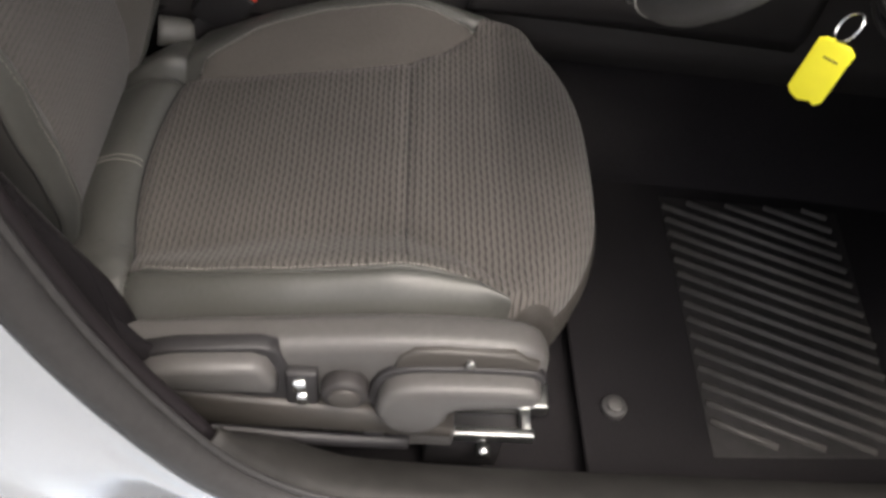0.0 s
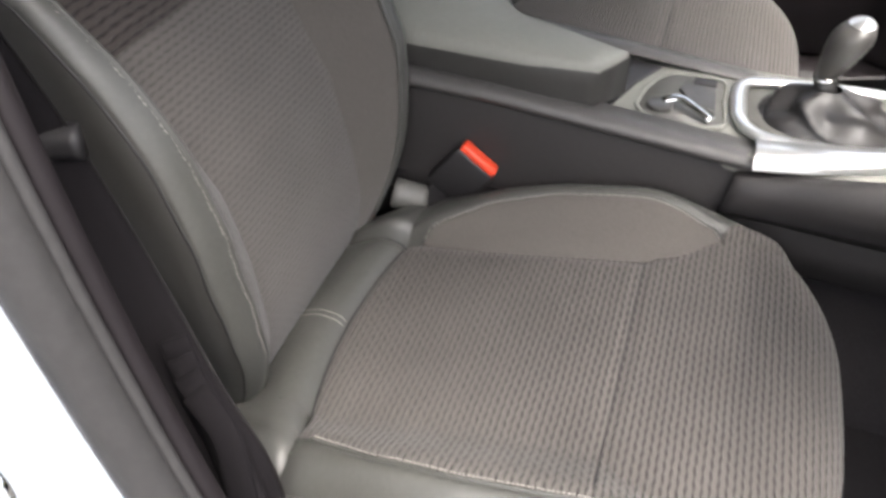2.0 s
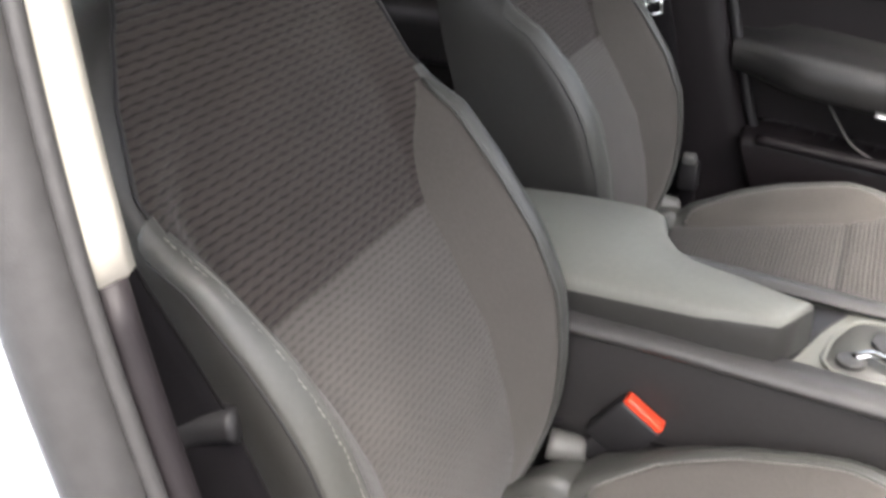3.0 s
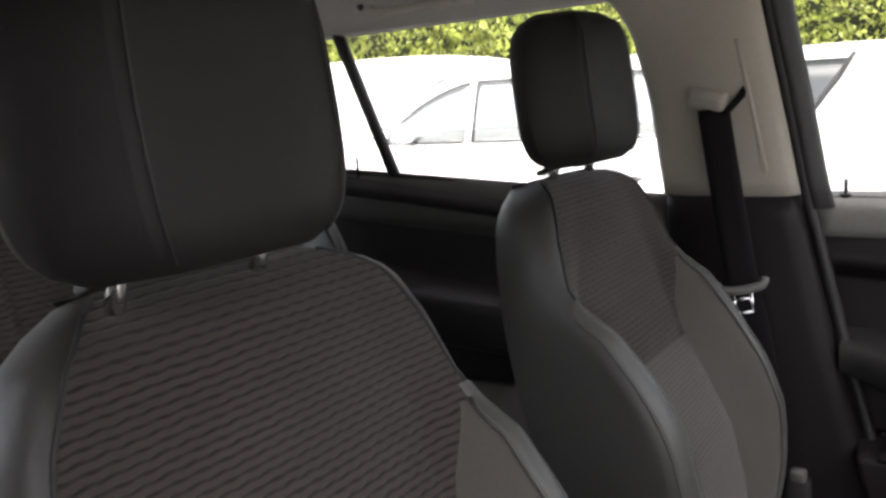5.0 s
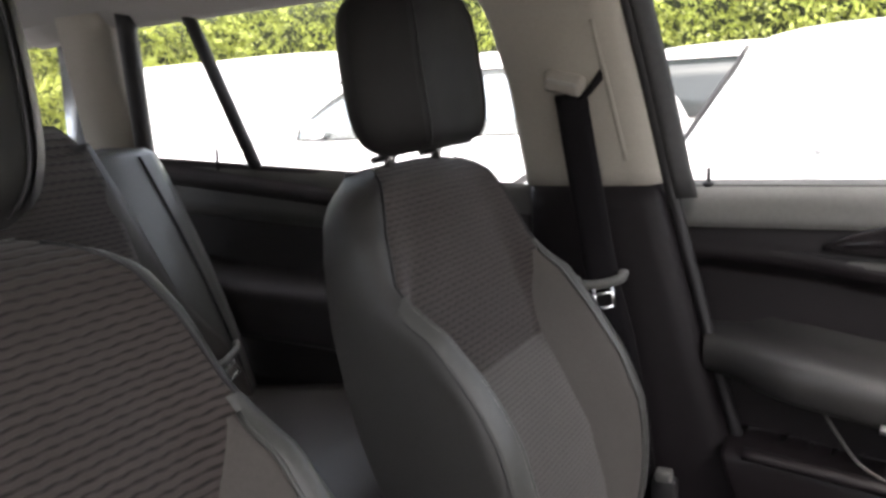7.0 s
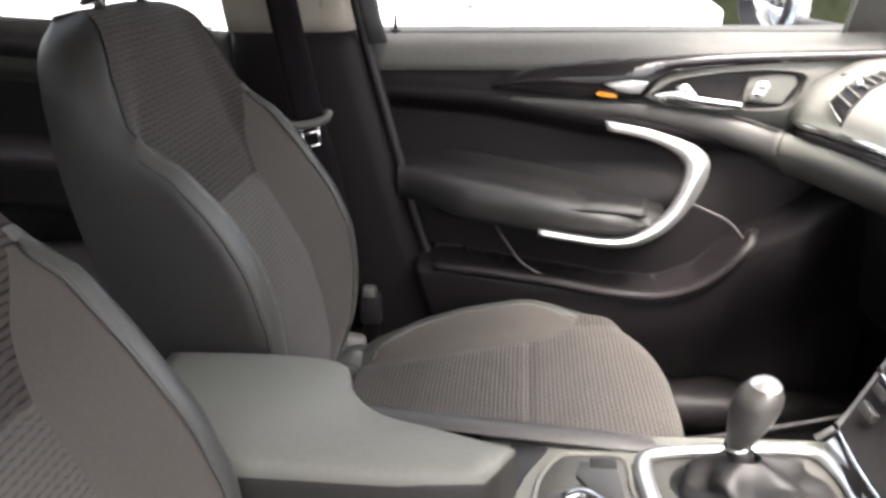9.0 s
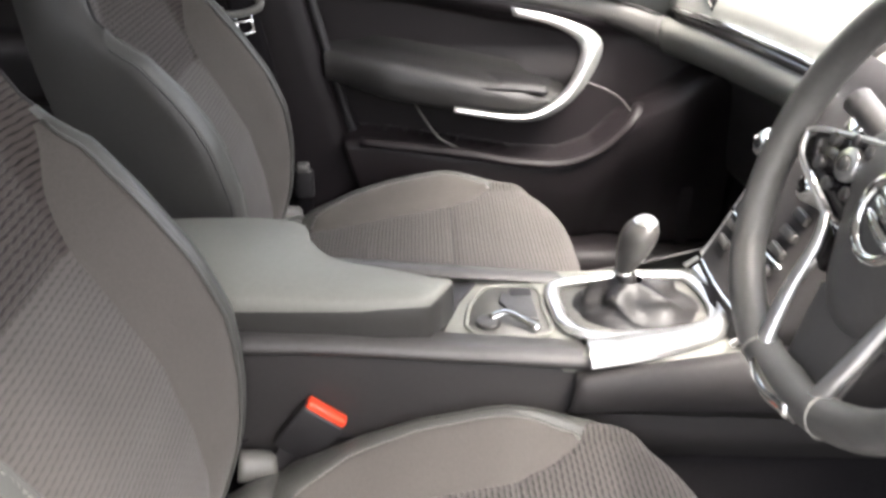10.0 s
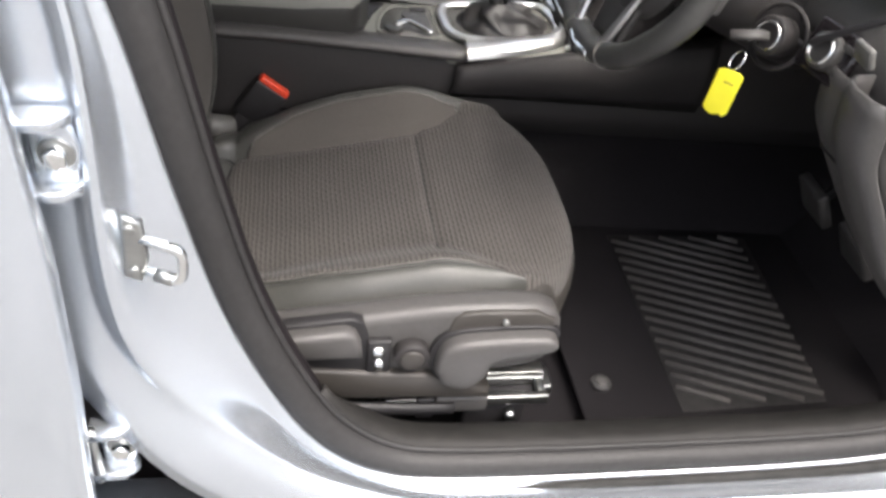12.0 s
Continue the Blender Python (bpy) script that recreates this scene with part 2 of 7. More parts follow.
def prism(outline, axis, lo, hi, bevel=0.0, segments=2):
    """A closed outline of 2D points, drawn out along x, y or z between lo and hi."""
    bm = bmesh.new()
    put = {"x": lambda a, b, c: (c, a, b), "y": lambda a, b, c: (a, c, b), "z": lambda a, b, c: (a, b, c)}[axis]
    r = [[bm.verts.new(put(a, b, c)) for a, b in outline] for c in (lo, hi)]
    n = len(outline)
    for i in range(n):
        bm.faces.new((r[0][i], r[0][(i + 1) % n], r[1][(i + 1) % n], r[1][i]))
    caps = [bm.faces.new(r[0]), bm.faces.new(r[1])]
    bmesh.ops.recalc_face_normals(bm, faces=bm.faces)
    if bevel:
        edges = [e for f in caps for e in f.edges]
        bmesh.ops.bevel(bm, geom=edges, offset=bevel, segments=segments, affect="EDGES", profile=0.5)
    bmesh.ops.triangulate(bm, faces=[f for f in bm.faces if len(f.verts) > 4])
    return bm


def disc(radius, depth, matrix, sides=28, bevel=0.002):
    bm = bmesh.new()
    bmesh.ops.create_cone(bm, cap_ends=True, segments=sides, radius1=radius, radius2=radius, depth=depth)
    if bevel:
        bmesh.ops.bevel(bm, geom=[e for e in bm.edges if any(len(f.verts) > 4 for f in e.link_faces)], offset=bevel, segments=2, affect="EDGES", profile=0.5)
    bmesh.ops.transform(bm, matrix=matrix, verts=bm.verts)
    return bm


def moved(bm, matrix):
    bmesh.ops.transform(bm, matrix=matrix, verts=bm.verts)
    return bm


def thicken(bm, amount):
    """Gives a sheet a back and edges."""
    bmesh.ops.recalc_face_normals(bm, faces=bm.faces)
    bmesh.ops.solidify(bm, geom=bm.faces[:] + bm.verts[:] + bm.edges[:], thickness=amount)
    return bm


def loft(lines, n, smooth=True):
    """A sheet through several lines, each smoothed and cut into n."""
    return grid([spline(l, n) if smooth else l for l in lines])


def lerp(x, table):
    return float(np.interp(x, [a for a, _ in table], [b for _, b in table]))


def step(a, b, x):
    t = min(1.0, max(0.0, (x - a) / (b - a)))
    return t * t * (3 - 2 * t)


# ---- setting: car shell ----
def sheet(name, rows, mat, label, category="car body", thick=0.012, kind="structure"):
    bm = grid(rows)
    if thick:
        bm = thicken(bm, thick)
    return tagged(part(name, bm, mat), label, category, kind=kind)


# ground and the car's floor
g = bmesh.new()
bmesh.ops.create_grid(g, x_segments=2, y_segments=2, size=600)
tagged(part("ground", g, ASPHALT, smooth=False), "grey asphalt of the car park", "ground", kind="structure")
floor_profile = [(-1.75, 0.42), (-1.2, 0.40), (-0.75, 0.30), (-0.2, 0.295), (0.70, 0.295), (0.88, 0.34), (1.05, 0.52), (1.10, 0.75)]
tagged(part("floor", thicken(grid([[(x, y, z) for y in np.linspace(-0.70, 0.74, 6)] for x, z in spline(floor_profile, 40)]), 0.02), CARPET), "black carpeted footwell floor", "floor", kind="structure")

# door opening on the near side: aperture line x, y, z
APERTURE = [(1.00, -0.66, 0.86), (0.99, -0.71, 0.66), (0.93, -0.735, 0.50), (0.82, -0.745, 0.402), (0.68, -0.748, 0.372), (0.40, -0.748, 0.366), (0.12, -0.746, 0.370), (0.02, -0.743, 0.390), (-0.05, -0.742, 0.450), (-0.10, -0.742, 0.54), (-0.145, -0.742, 0.66), (-0.178, -0.742, 0.80), (-0.205, -0.74, 0.94), (-0.235, -0.724, 1.06), (-0.270, -0.690, 1.20), (-0.30, -0.652, 1.325)]
AP = spline(APERTURE, 120)


def offset(line, out, y):
    """The aperture line moved outwards in its own plane, at another y."""
    res = []
    mid = np.array([0.40, 0.0, 0.85])
    for i, p in enumerate(line):
        d = line[min(i + 1, len(line) - 1)] - line[max(i - 1, 0)]
        n = np.array([d[2], 0, -d[0]])
        n /= np.linalg.norm(n) + 1e-9
        if n @ (np.array([p[0], 0, p[2]]) - mid) < 0:
            n = -n
        res.append((p[0] + n[0] * out, y(p) if callable(y) else y, p[2] + n[2] * out))
    return res


# painted door frame, from the seal outwards
def drop(k):
    return lambda p: p[1] - k


CREASE = [(1.06, -0.74, 0.86), (1.05, -0.78, 0.66), (0.98, -0.80, 0.46), (0.82, -0.80, 0.368), (0.58, -0.80, 0.362), (0.17, -0.80, 0.376), (-0.03, -0.80, 0.445), (-0.13, -0.80, 0.53), (-0.20, -0.80, 0.615), (-0.230, -0.80, 0.69), (-0.236, -0.80, 0.79), (-0.232, -0.795, 0.90), (-0.235, -0.785, 1.0), (-0.262, -0.762, 1.10), (-0.30, -0.715, 1.23), (-0.325, -0.68, 1.33)]
CR = spline(CREASE, 120)


def upright(p):
    return step(0.52, 0.66, p[2]) * step(0.4, 0.2, p[0])


inner_line = np.array(offset(AP, 0.002, drop(0.004)))
flange = np.array(offset(AP, 0.016, drop(0.008)))
step_line = flange * 0.55 + CR * 0.45
step_line[:, 1] = flange[:, 1] * 0.75 + CR[:, 1] * 0.25
near_crease = flange * 0.12 + CR * 0.88
near_crease[:, 1] = CR[:, 1] + 0.006
frame_rows = [inner_line, flange, step_line, near_crease, CR]
frame_rows += [offset(CR, 0.008, lambda p: p[1] + 0.004 * upright(p) - 0.004), offset(CR, 0.014, lambda p: p[1] + 0.022 * upright(p) - 0.012), offset(CR, 0.030, lambda p: p[1] + 0.028 * upright(p) - 0.020), offset(CR, 0.075, lambda p: p[1] + 0.030 * upright(p) - 0.026)]
fine_rows = []
for a, b in zip(frame_rows[:-1], frame_rows[1:]):
    a, b = np.array(a), np.array(b)
    fine_rows += [a + (b - a) * k for k in (0.0, 0.5)]
fine_rows.append(np.array(frame_rows[-1]))
bm = grid(fine_rows)
for _ in range(3):
    bmesh.ops.smooth_vert(bm, verts=[v for v in bm.verts if not v.is_boundary], factor=0.5, use_axis_x=True, use_axis_y=True, use_axis_z=True)
tagged(part("door_frame", thicken(bm, 0.004), PAINT), "silver-blue painted door frame and B-pillar", "car body", kind="structure")
tagged(part("door_seal", tube(offset(AP, -0.010, drop(-0.012)), 0.019, sides=16, flat=1.0, up=(0, 1, 0)), SEAL), "black rubber door seal", "seal", kind="structure")
tagged(part("inner_seal", tube(offset(np.array([p for p in AP if p[2] < 1.3]), -0.031, drop(-0.016)), 0.004, sides=10, up=(0, 1, 0)), SEAL), "dark grey inner seal lip", "seal", kind="structure")
tagged(part("seal_flange", thicken(grid([offset(AP, 0.002, drop(-0.006)), offset(AP, -0.032, drop(-0.018))]), 0.003), SEAL), "rubber-covered flange inside the door seal", "seal", kind="structure")
sill_part = np.array([p for p in AP if p[2] < 0.62 and p[0] > 0.16])
tagged(part("sill_lip", tube(offset(sill_part, 0.014, drop(0.012)), 0.011, sides=10, flat=0.8, up=(0, 1, 0), taper=lambda t: min(1.0, 0.15 + 6 * min(t, 1 - t))), SCUFF), "brown-black rubber lip outside the door seal", "seal", kind="structure")
# inner trim of the opening: sill plate and lower pillar cover
lower = [p for p in AP if p[2] < 1.03]
low = lambda a, b: (lambda p: p[1] + b + (a - b) * step(0.50, 0.40, p[2]))
L = np.array(lower)
t_rows = [offset(L, -0.030, drop(-0.018)), offset(L, -0.036, low(0.035, 0.026)), offset(L, -0.036, low(0.070, 0.032)), offset(L, -0.030, low(0.086, 0.036)), offset(L, 0.02, low(0.09, 0.040)), offset(L, 0.10, low(0.09, 0.045))]
for r, sink in zip(t_rows, (0.0, 0.008, 0.026, 0.062, 0.105, 0.15)):
    for i, (a, b, c) in enumerate(r):
        r[i] = (a, b, c - sink * step(0.55, 0.43, c))
U = np.array([p for p in AP if p[2] > 1.015])
u_rows = [offset(U, -0.014, drop(-0.012)), offset(U, -0.030, drop(-0.020)), offset(U, -0.036, drop(-0.032)), offset(U, -0.030, drop(-0.042)), offset(U, 0.02, drop(-0.05)), offset(U, 0.10, drop(-0.05))]
tagged(part("upper_frame_trim", thicken(grid(u_rows), 0.004), BEIGE), "beige upper pillar trim beside the open doorway", "trim", kind="structure")
cut = min(i for i, p in enumerate(lower) if p[0] < 0.1 and p[2] > 0.48)
tagged(part("sill_trim", thicken(grid([r[:cut + 1] for r in t_rows]), 0.004), SCUFF), "dark plastic sill plate", "trim", kind="structure")
tagged(part("pillar_foot_trim", thicken(grid([r[cut:] for r in t_rows]), 0.004), PILLAR), "purple-black lower pillar trim by the driver's seat", "trim", kind="structure")
# far footing: sill side under the doors
for side, name in ((-1, "sill_outer"), (1, "far_sill")):
    tagged(part(name, prism([(side * 0.70, 0.20), (side * 0.70, 0.33), (side * 0.78, 0.315), (side * 0.845, 0.29), (side * 0.85, 0.22)], "x", -0.95, 1.05, 0.004), PAINT), "silver-blue painted sill", "car body", kind="structure")

tagged(part("far_scuff_trim", prism([(0.645, 0.30), (0.655, 0.352), (0.675, 0.366), (0.760, 0.364), (0.770, 0.30)], "x", -0.15, 1.0, 0.006), CARD), "dark plastic scuff trim on the far sill", "trim", kind="structure")
# pillars: beige above, dark below; mirrored on both sides
PILLAR_FRONT = [(-0.095, 0.46), (-0.135, 0.58), (-0.175, 0.72), (-0.215, 0.88), (-0.25, 1.02), (-0.275, 1.18), (-0.300, 1.34), (-0.308, 1.38)]
PILLAR_REAR = [(-0.50, 0.46), (-0.485, 0.58), (-0.47, 0.72), (-0.46, 0.88), (-0.455, 1.02), (-0.465, 1.18), (-0.482, 1.29), (-0.505, 1.34), (-0.560, 1.38)]


def pillar_y(z):
    return lerp(z, [(0.40, 0.70), (0.95, 0.70), (1.02, 0.695), (1.18, 0.655), (1.35, 0.60)])


for side, sname in ((1, "far"), (-1, "near")):
    for lo, hi, mat, nm, lab in ((0.40, 1.02, PILLAR, "lower_pillar_trim", "dark purple-black lower B-pillar trim"), (1.02, 1.375, BEIGE, "upper_pillar_trim", "beige upper B-pillar trim")):
        rows = []
        for z in np.linspace(lo, hi, 16):
            xf = lerp(z, [(b, a) for a, b in PILLAR_FRONT])
            xr = lerp(z, [(b, a) for a, b in PILLAR_REAR])
            y = pillar_y(z) + (0.004 if mat is PILLAR else 0.0)
            r = [(xf + 0.012, y + (0.06 if side > 0 else 0.022), z), (xf + 0.006, y + 0.02, z), (xf - 0.006, y + 0.004, z), (xf - 0.03, y, z)]
            r += [(xf - 0.03 + (xr + 0.06 - xf) * k, y - 0.006 * math.sin(math.pi * k), z) for k in (0.25, 0.5, 0.75)]
            r += [(xr + 0.03, y, z), (xr + 0.006, y + 0.006, z), (xr - 0.004, y + 0.02, z), (xr - 0.008, y + 0.06, z)]
            rows.append([(a, side * b, c) for a, b, c in r])
        tagged(part(nm, thicken(grid(rows), 0.004), mat), lab, "trim", kind="structure")
for side in (1, -1):
    line = [(lerp(z, [(b, a) for a, b in PILLAR_FRONT]) - 0.030, side * (pillar_y(z) - 0.001), z) for z in np.linspace(1.06, 1.27, 12)]
    tagged(part("pillar_ridge", tube(line, 0.005, sides=8), BEIGE), "raised edge on the upper pillar trim", "trim", kind="structure")
    line = [(lerp(z, [(b, a) for a, b in PILLAR_REAR]) + 0.052 + 0.02 * (1.20 - z), side * (pillar_y(z) - 0.002), z) for z in np.linspace(1.04, 1.20, 10)]
    tagged(part("pillar_ridge", tube(line, 0.004, sides=8), BEIGE), "raised edge behind the belt on the upper pillar trim", "trim", kind="structure")
# far side seal along the front door edge of the pillar
line = [(lerp(z, [(b, a) for a, b in PILLAR_FRONT]) + 0.018, pillar_y(z) + 0.035, z) for z in np.linspace(0.42, 1.365, 24)]
tagged(part("far_door_seal", tube(line, 0.010, sides=10), BLACK), "black rubber door seal on the far pillar", "seal", kind="structure")
top = [p for p in line if p[2] > 0.99]
rows = [[(x + dx, y + dy, z) for x, y, z in top] for dx, dy in ((0.006, -0.008), (0.016, -0.004), (0.028, 0.010), (0.034, 0.022), (0.026, 0.034))]
tagged(part("far_window_frame", thicken(grid(rows), 0.004), SEAL), "black window frame of the far front door", "trim", kind="structure")
tagged(part("far_kick_panel", thicken(grid([[(x, 0.735 - 0.03 * step(0.8, 0.55, x), z) for z in np.linspace(0.29, 0.95, 8)] for x in np.linspace(0.56, 1.12, 8)]), 0.006), PILLAR), "dark footwell kick panel ahead of the far door", "trim", kind="structure")

# roof
roof_rows = []
for x in np.linspace(-1.95, 0.40, 28):
    crown = lerp(x, [(-1.95, -0.06), (-1.3, -0.005), (-0.5, 0.01), (0.1, 0.0), (0.40, -0.03)])
    r = []
    for k in np.linspace(-1, 1, 25):
        y = 0.655 * k
        z = 1.438 + crown - 0.028 * k * k - 0.063 * abs(k) ** 7
        r.append((x, y, z))
    roof_rows.append(r)
tagged(part("headliner", thicken(grid(roof_rows), -0.01), LINER), "pale grey-beige cloth headliner", "ceiling", kind="structure")
tagged(part("roof", thicken(grid([[(x, y * 1.09, z + 0.045) for x, y, z in r] for r in roof_rows]), 0.006), PAINT), "silver-blue painted roof", "car body", kind="structure")
for side in (1, -1):
    rows = []
    for x in np.linspace(-1.55, 0.42, 30):
        c = lerp(x, [(-1.95, -0.06), (-1.3, -0.005), (-0.5, 0.01), (0.1, 0.0), (0.42, -0.03)])
        rows.append([(x, side * 0.575, 1.402 + c), (x, side * 0.612, 1.372 + c), (x, side * 0.638, 1.347 + c), (x, side * 0.665, 1.340 + c), (x, side * 0.70, 1.36 + c), (x, side * 0.71, 1.42 + c)])
    tagged(part("roof_rail_trim", thicken(grid(rows), 0.004), LINER), "pale headliner edge over the doors", "trim", kind="structure")

# front pillars, windscreen, bulkhead, tail
for side in (1, -1):
    tagged(part("front_pillar", tube([(0.36, side * 0.63, 1.335), (0.62, side * 0.68, 1.20), (0.90, side * 0.725, 1.03), (1.05, side * 0.74, 0.94)], 0.035, n=16, sides=10), GREY), "grey front pillar trim", "trim", kind="structure")
rows = [[(0.40 + 0.78 * k, y * (0.62 + 0.12 * k), 1.372 - 0.40 * k - 0.03 * (y * y)) for y in np.linspace(-1, 1, 9)] for k in np.linspace(0, 1, 8)]
ws = tagged(part("windscreen", grid(rows), GLASS), "clear laminated windscreen", "window", kind="structure")
ws.visible_shadow = False
tagged(part("bulkhead", box((1.10, -0.78, 0.25), (1.16, 0.78, 0.96), 0.01), BLACK), "black bulkhead under the dashboard", "bulkhead", kind="structure")
tagged(part("bonnet", loft([[(1.12, -0.78, 0.96), (1.2, 0, 1.0), (1.12, 0.78, 0.96)], [(1.6, -0.76, 0.92), (1.7, 0, 0.97), (1.6, 0.76, 0.92)], [(2.1, -0.68, 0.78), (2.2, 0, 0.82), (2.1, 0.68, 0.78)], [(2.25, -0.6, 0.55), (2.35, 0, 0.55), (2.25, 0.6, 0.55)]], 24), PAINT), "silver-blue bonnet", "car body", kind="structure")

# far side: lower door skin, window glass
rows = [[(x, 0.80 + 0.02 * math.sin(math.pi * (z - 0.3) / 0.75), z) for x in np.linspace(-2.0, 1.15, 12)] for z in np.linspace(0.28, 1.00, 8)]
tagged(part("far_body_side", thicken(grid(rows), 0.01), PAINT), "silver-blue outer skin of the far doors", "car body", kind="structure")


def pane(name, corners, label):
    a, b, c, d = (Vector(p) for p in corners)
    rows = [[a.lerp(b, u).lerp(d.lerp(c, u), v) for u in np.linspace(0, 1, 5)] for v in np.linspace(0, 1, 5)]
    ob = tagged(part(name, thicken(grid(rows), 0.003), GLASS, smooth=False), label, "window", kind="structure")
    ob.visible_shadow = False
    return ob


for side, rearonly in ((1, False), (-1, True)):
    y0, y1 = side * 0.755, side * 0.665
    if not rearonly:
        pane("window_1", [(-0.23, y0, 1.01), (0.95, y0, 0.97), (0.42, y1, 1.365), (-0.30, y1, 1.368)], "clear front door window")
    pane("window_2", [(-1.05, y0, 1.07), (-0.46, y0, 1.03), (-0.49, y1, 1.368), (-1.11, y1, 1.36)], "clear rear door window")
    pane("window_3", [(-1.36, y0, 1.08), (-1.075, y0, 1.07), (-1.13, y1, 1.36), (-1.28, y1, 1.355)], "clear quarter window of the rear door")
    tagged(part("window_divider", tube([(-1.065, side * 0.745, 1.05), (-1.125, side * 0.650, 1.365)], 0.014, sides=8), BLACK), "black upright bar in the rear door window", "trim", kind="structure")
    # rear pillar
    rows = []
    for z in np.linspace(0.5, 1.385, 16):
        y = lerp(z, [(0.5, 0.70), (1.05, 0.70), (1.38, 0.605)])
        rows.append([(-1.345 + 0.16 * max(0, z - 1.08), side * (y + 0.05), z), (-1.36 + 0.16 * max(0, z - 1.08), side * y, z), (-1.47 + 0.16 * max(0, z - 1.08), side * (y - 0.01), z), (-1.52 + 0.16 * max(0, z - 1.08), side * (y + 0.04), z)])
    tagged(part("rear_pillar_trim", thicken(grid(rows), 0.004), BEIGE), "beige rear pillar trim", "trim", kind="structure")
    tagged(part("rear_window_seal", tube([(-1.335, side * 0.715, 1.05), (-1.30, side * 0.675, 1.2), (-1.260, side * 0.630, 1.362)], 0.020, n=10, sides=8), BLACK), "black seal at the rear door window", "seal", kind="structure")
    rows = [[(x, side * lerp(z, [(0.3, 0.80), (1.1, 0.78), (1.4, 0.66)]), z) for z in np.linspace(0.3, 1.07 if x < -1.5 else 1.38, 10)] for x in np.linspace(-2.2, -1.50, 6)]
    tagged(part("rear_quarter", thicken(grid(rows), 0.01), PAINT), "silver-blue rear wing", "car body", kind="structure")
tagged(part("parcel_shelf", box((-2.0, -0.66, 0.98), (-1.36, 0.66, 1.0), 0.005), PLASTIC), "dark parcel shelf behind the rear seat", "shelf", kind="structure")
tagged(part("tailgate", box((-2.25, -0.78, 0.3), (-2.18, 0.78, 1.02), 0.01), PAINT), "silver-blue tailgate", "car body", kind="structure")

# near side rear door skin, seen at the edge
rows = []
for z in np.linspace(0.30, 1.06, 22):
    bulge = 0.025 * math.sin(math.pi * (z - 0.25) / 0.85)
    edge = lerp(z, [(0.3, -0.302), (0.46, -0.290), (0.66, -0.276), (0.80, -0.274), (0.95, -0.283), (1.03, -0.288)])
    r = [(edge + 0.006, -0.800 - bulge, z), (edge + 0.008, -0.812 - bulge, z), (edge + 0.003, -0.822 - bulge, z), (edge - 0.006, -0.827 - bulge, z)]
    r += [(edge - 0.006 - k, -0.829 - bulge - 0.008 * step(0, 0.2, k), z) for k in (0.02, 0.1, 0.3, 0.6, 0.95)]
    rows.append(r)
rear_door = thing("rear_door", "closed silver-blue rear door beside the open front doorway", "car door", (-0.7, -0.83, 0.3))
frame_strip = []
for z in np.linspace(1.05, 1.36, 10):
    e = lerp(z, [(1.05, -0.290), (1.36, -0.345)])
    y = -0.812 + 0.50 * (z - 1.05)
    frame_strip.append([(e + 0.004, y + 0.02, z), (e + 0.008, y, z), (e, y - 0.010, z), (e - 0.03, y - 0.013, z), (e - 0.075, y - 0.010, z), (e - 0.085, y + 0.004, z)])
ob = part("window_frame", thicken(grid(frame_strip), 0.004), PAINT, None, "silver-blue window frame")
ob.parent, ob.matrix_parent_inverse = rear_door, rear_door.matrix_world.inverted()
ob = part("outer_panel", thicken(grid(rows), 0.004), PAINT, None)
ob.parent, ob.matrix_parent_inverse = rear_door, rear_door.matrix_world.inverted()


# ---- centre console ----
def hang(ob, parent):
    """Parents a part built in world space."""
    ob.parent, ob.matrix_parent_inverse = parent, parent.matrix_world.inverted()
    return ob


def wpart(name, bm, mat, parent, label="", smooth=True):
    return hang(part(name, bm, mat, None, label, smooth), parent)


console = thing("center_console", "dark centre console with sage-grey armrest and chrome gear surround", "console", (0.0, 0.0, 0.30))
for side in (-1, 1):
    rows = []
    for x in np.linspace(-0.34, 1.08, 50):
        top = lerp(x, [(-0.34, 0.655), (-0.1, 0.650), (0.22, 0.622), (0.38, 0.622), (0.62, 0.68), (1.08, 0.72)])
        y = lerp(x, [(-0.34, 0.108), (0.22, 0.108), (0.40, 0.118), (0.62, 0.13), (1.08, 0.16)])
        rows.append([(x, side * (y + 0.006), 0.49), (x, side * (y + 0.003), 0.53), (x, side * y, 0.56), (x, side * (y - 0.002), top - 0.012), (x, side * (y - 0.006), top - 0.003), (x, side * (y - 0.016), top)])
    wpart("side_panel", thicken(grid(rows), 0.006), PLASTIC, console, "dark plastic side cheek")
    rows = [[(x, side * (lerp(x, [(-0.34, 0.112), (0.22, 0.110), (0.62, 0.125), (1.08, 0.16)]) + 0.07 * step(0.42, 0.29, z) + 0.004 * noise.noise((x * 9, z * 9, 2))), z) for z in np.linspace(0.29, 0.52, 10)] for x in np.linspace(-0.34, 1.08, 40)]
    wpart("tunnel_carpet", thicken(grid(rows), 0.006), CARPET, console, "black carpet on the tunnel side")
    rows = []
    for x in np.linspace(-0.36, 0.22, 24):
        top = lerp(x, [(-0.36, 0.662), (-0.1, 0.653), (0.22, 0.626)])
        rows.append([(x, side * 0.111, top - 0.012), (x, side * 0.112, top - 0.004), (x, side * 0.105, top + 0.002), (x, side * 0.07, top + 0.003)])
    wpart("side_rim", thicken(grid(rows), 0.003), SHADOW, console, "charcoal console rim")
wpart("deck", box((-0.34, -0.10, 0.56), (0.62, 0.10, 0.612), 0.006), PLASTIC, console)
top_outline = [(0.005, -0.098), (0.215, -0.108), (0.40, -0.112), (0.47, -0.10), (0.47, 0.10), (0.40, 0.112), (0.215, 0.108), (0.005, 0.098)]
wpart("top_plate", prism(top_outline, "z", 0.605, 0.630, 0.005), SAGE, console, "sage-grey soft-touch console top")
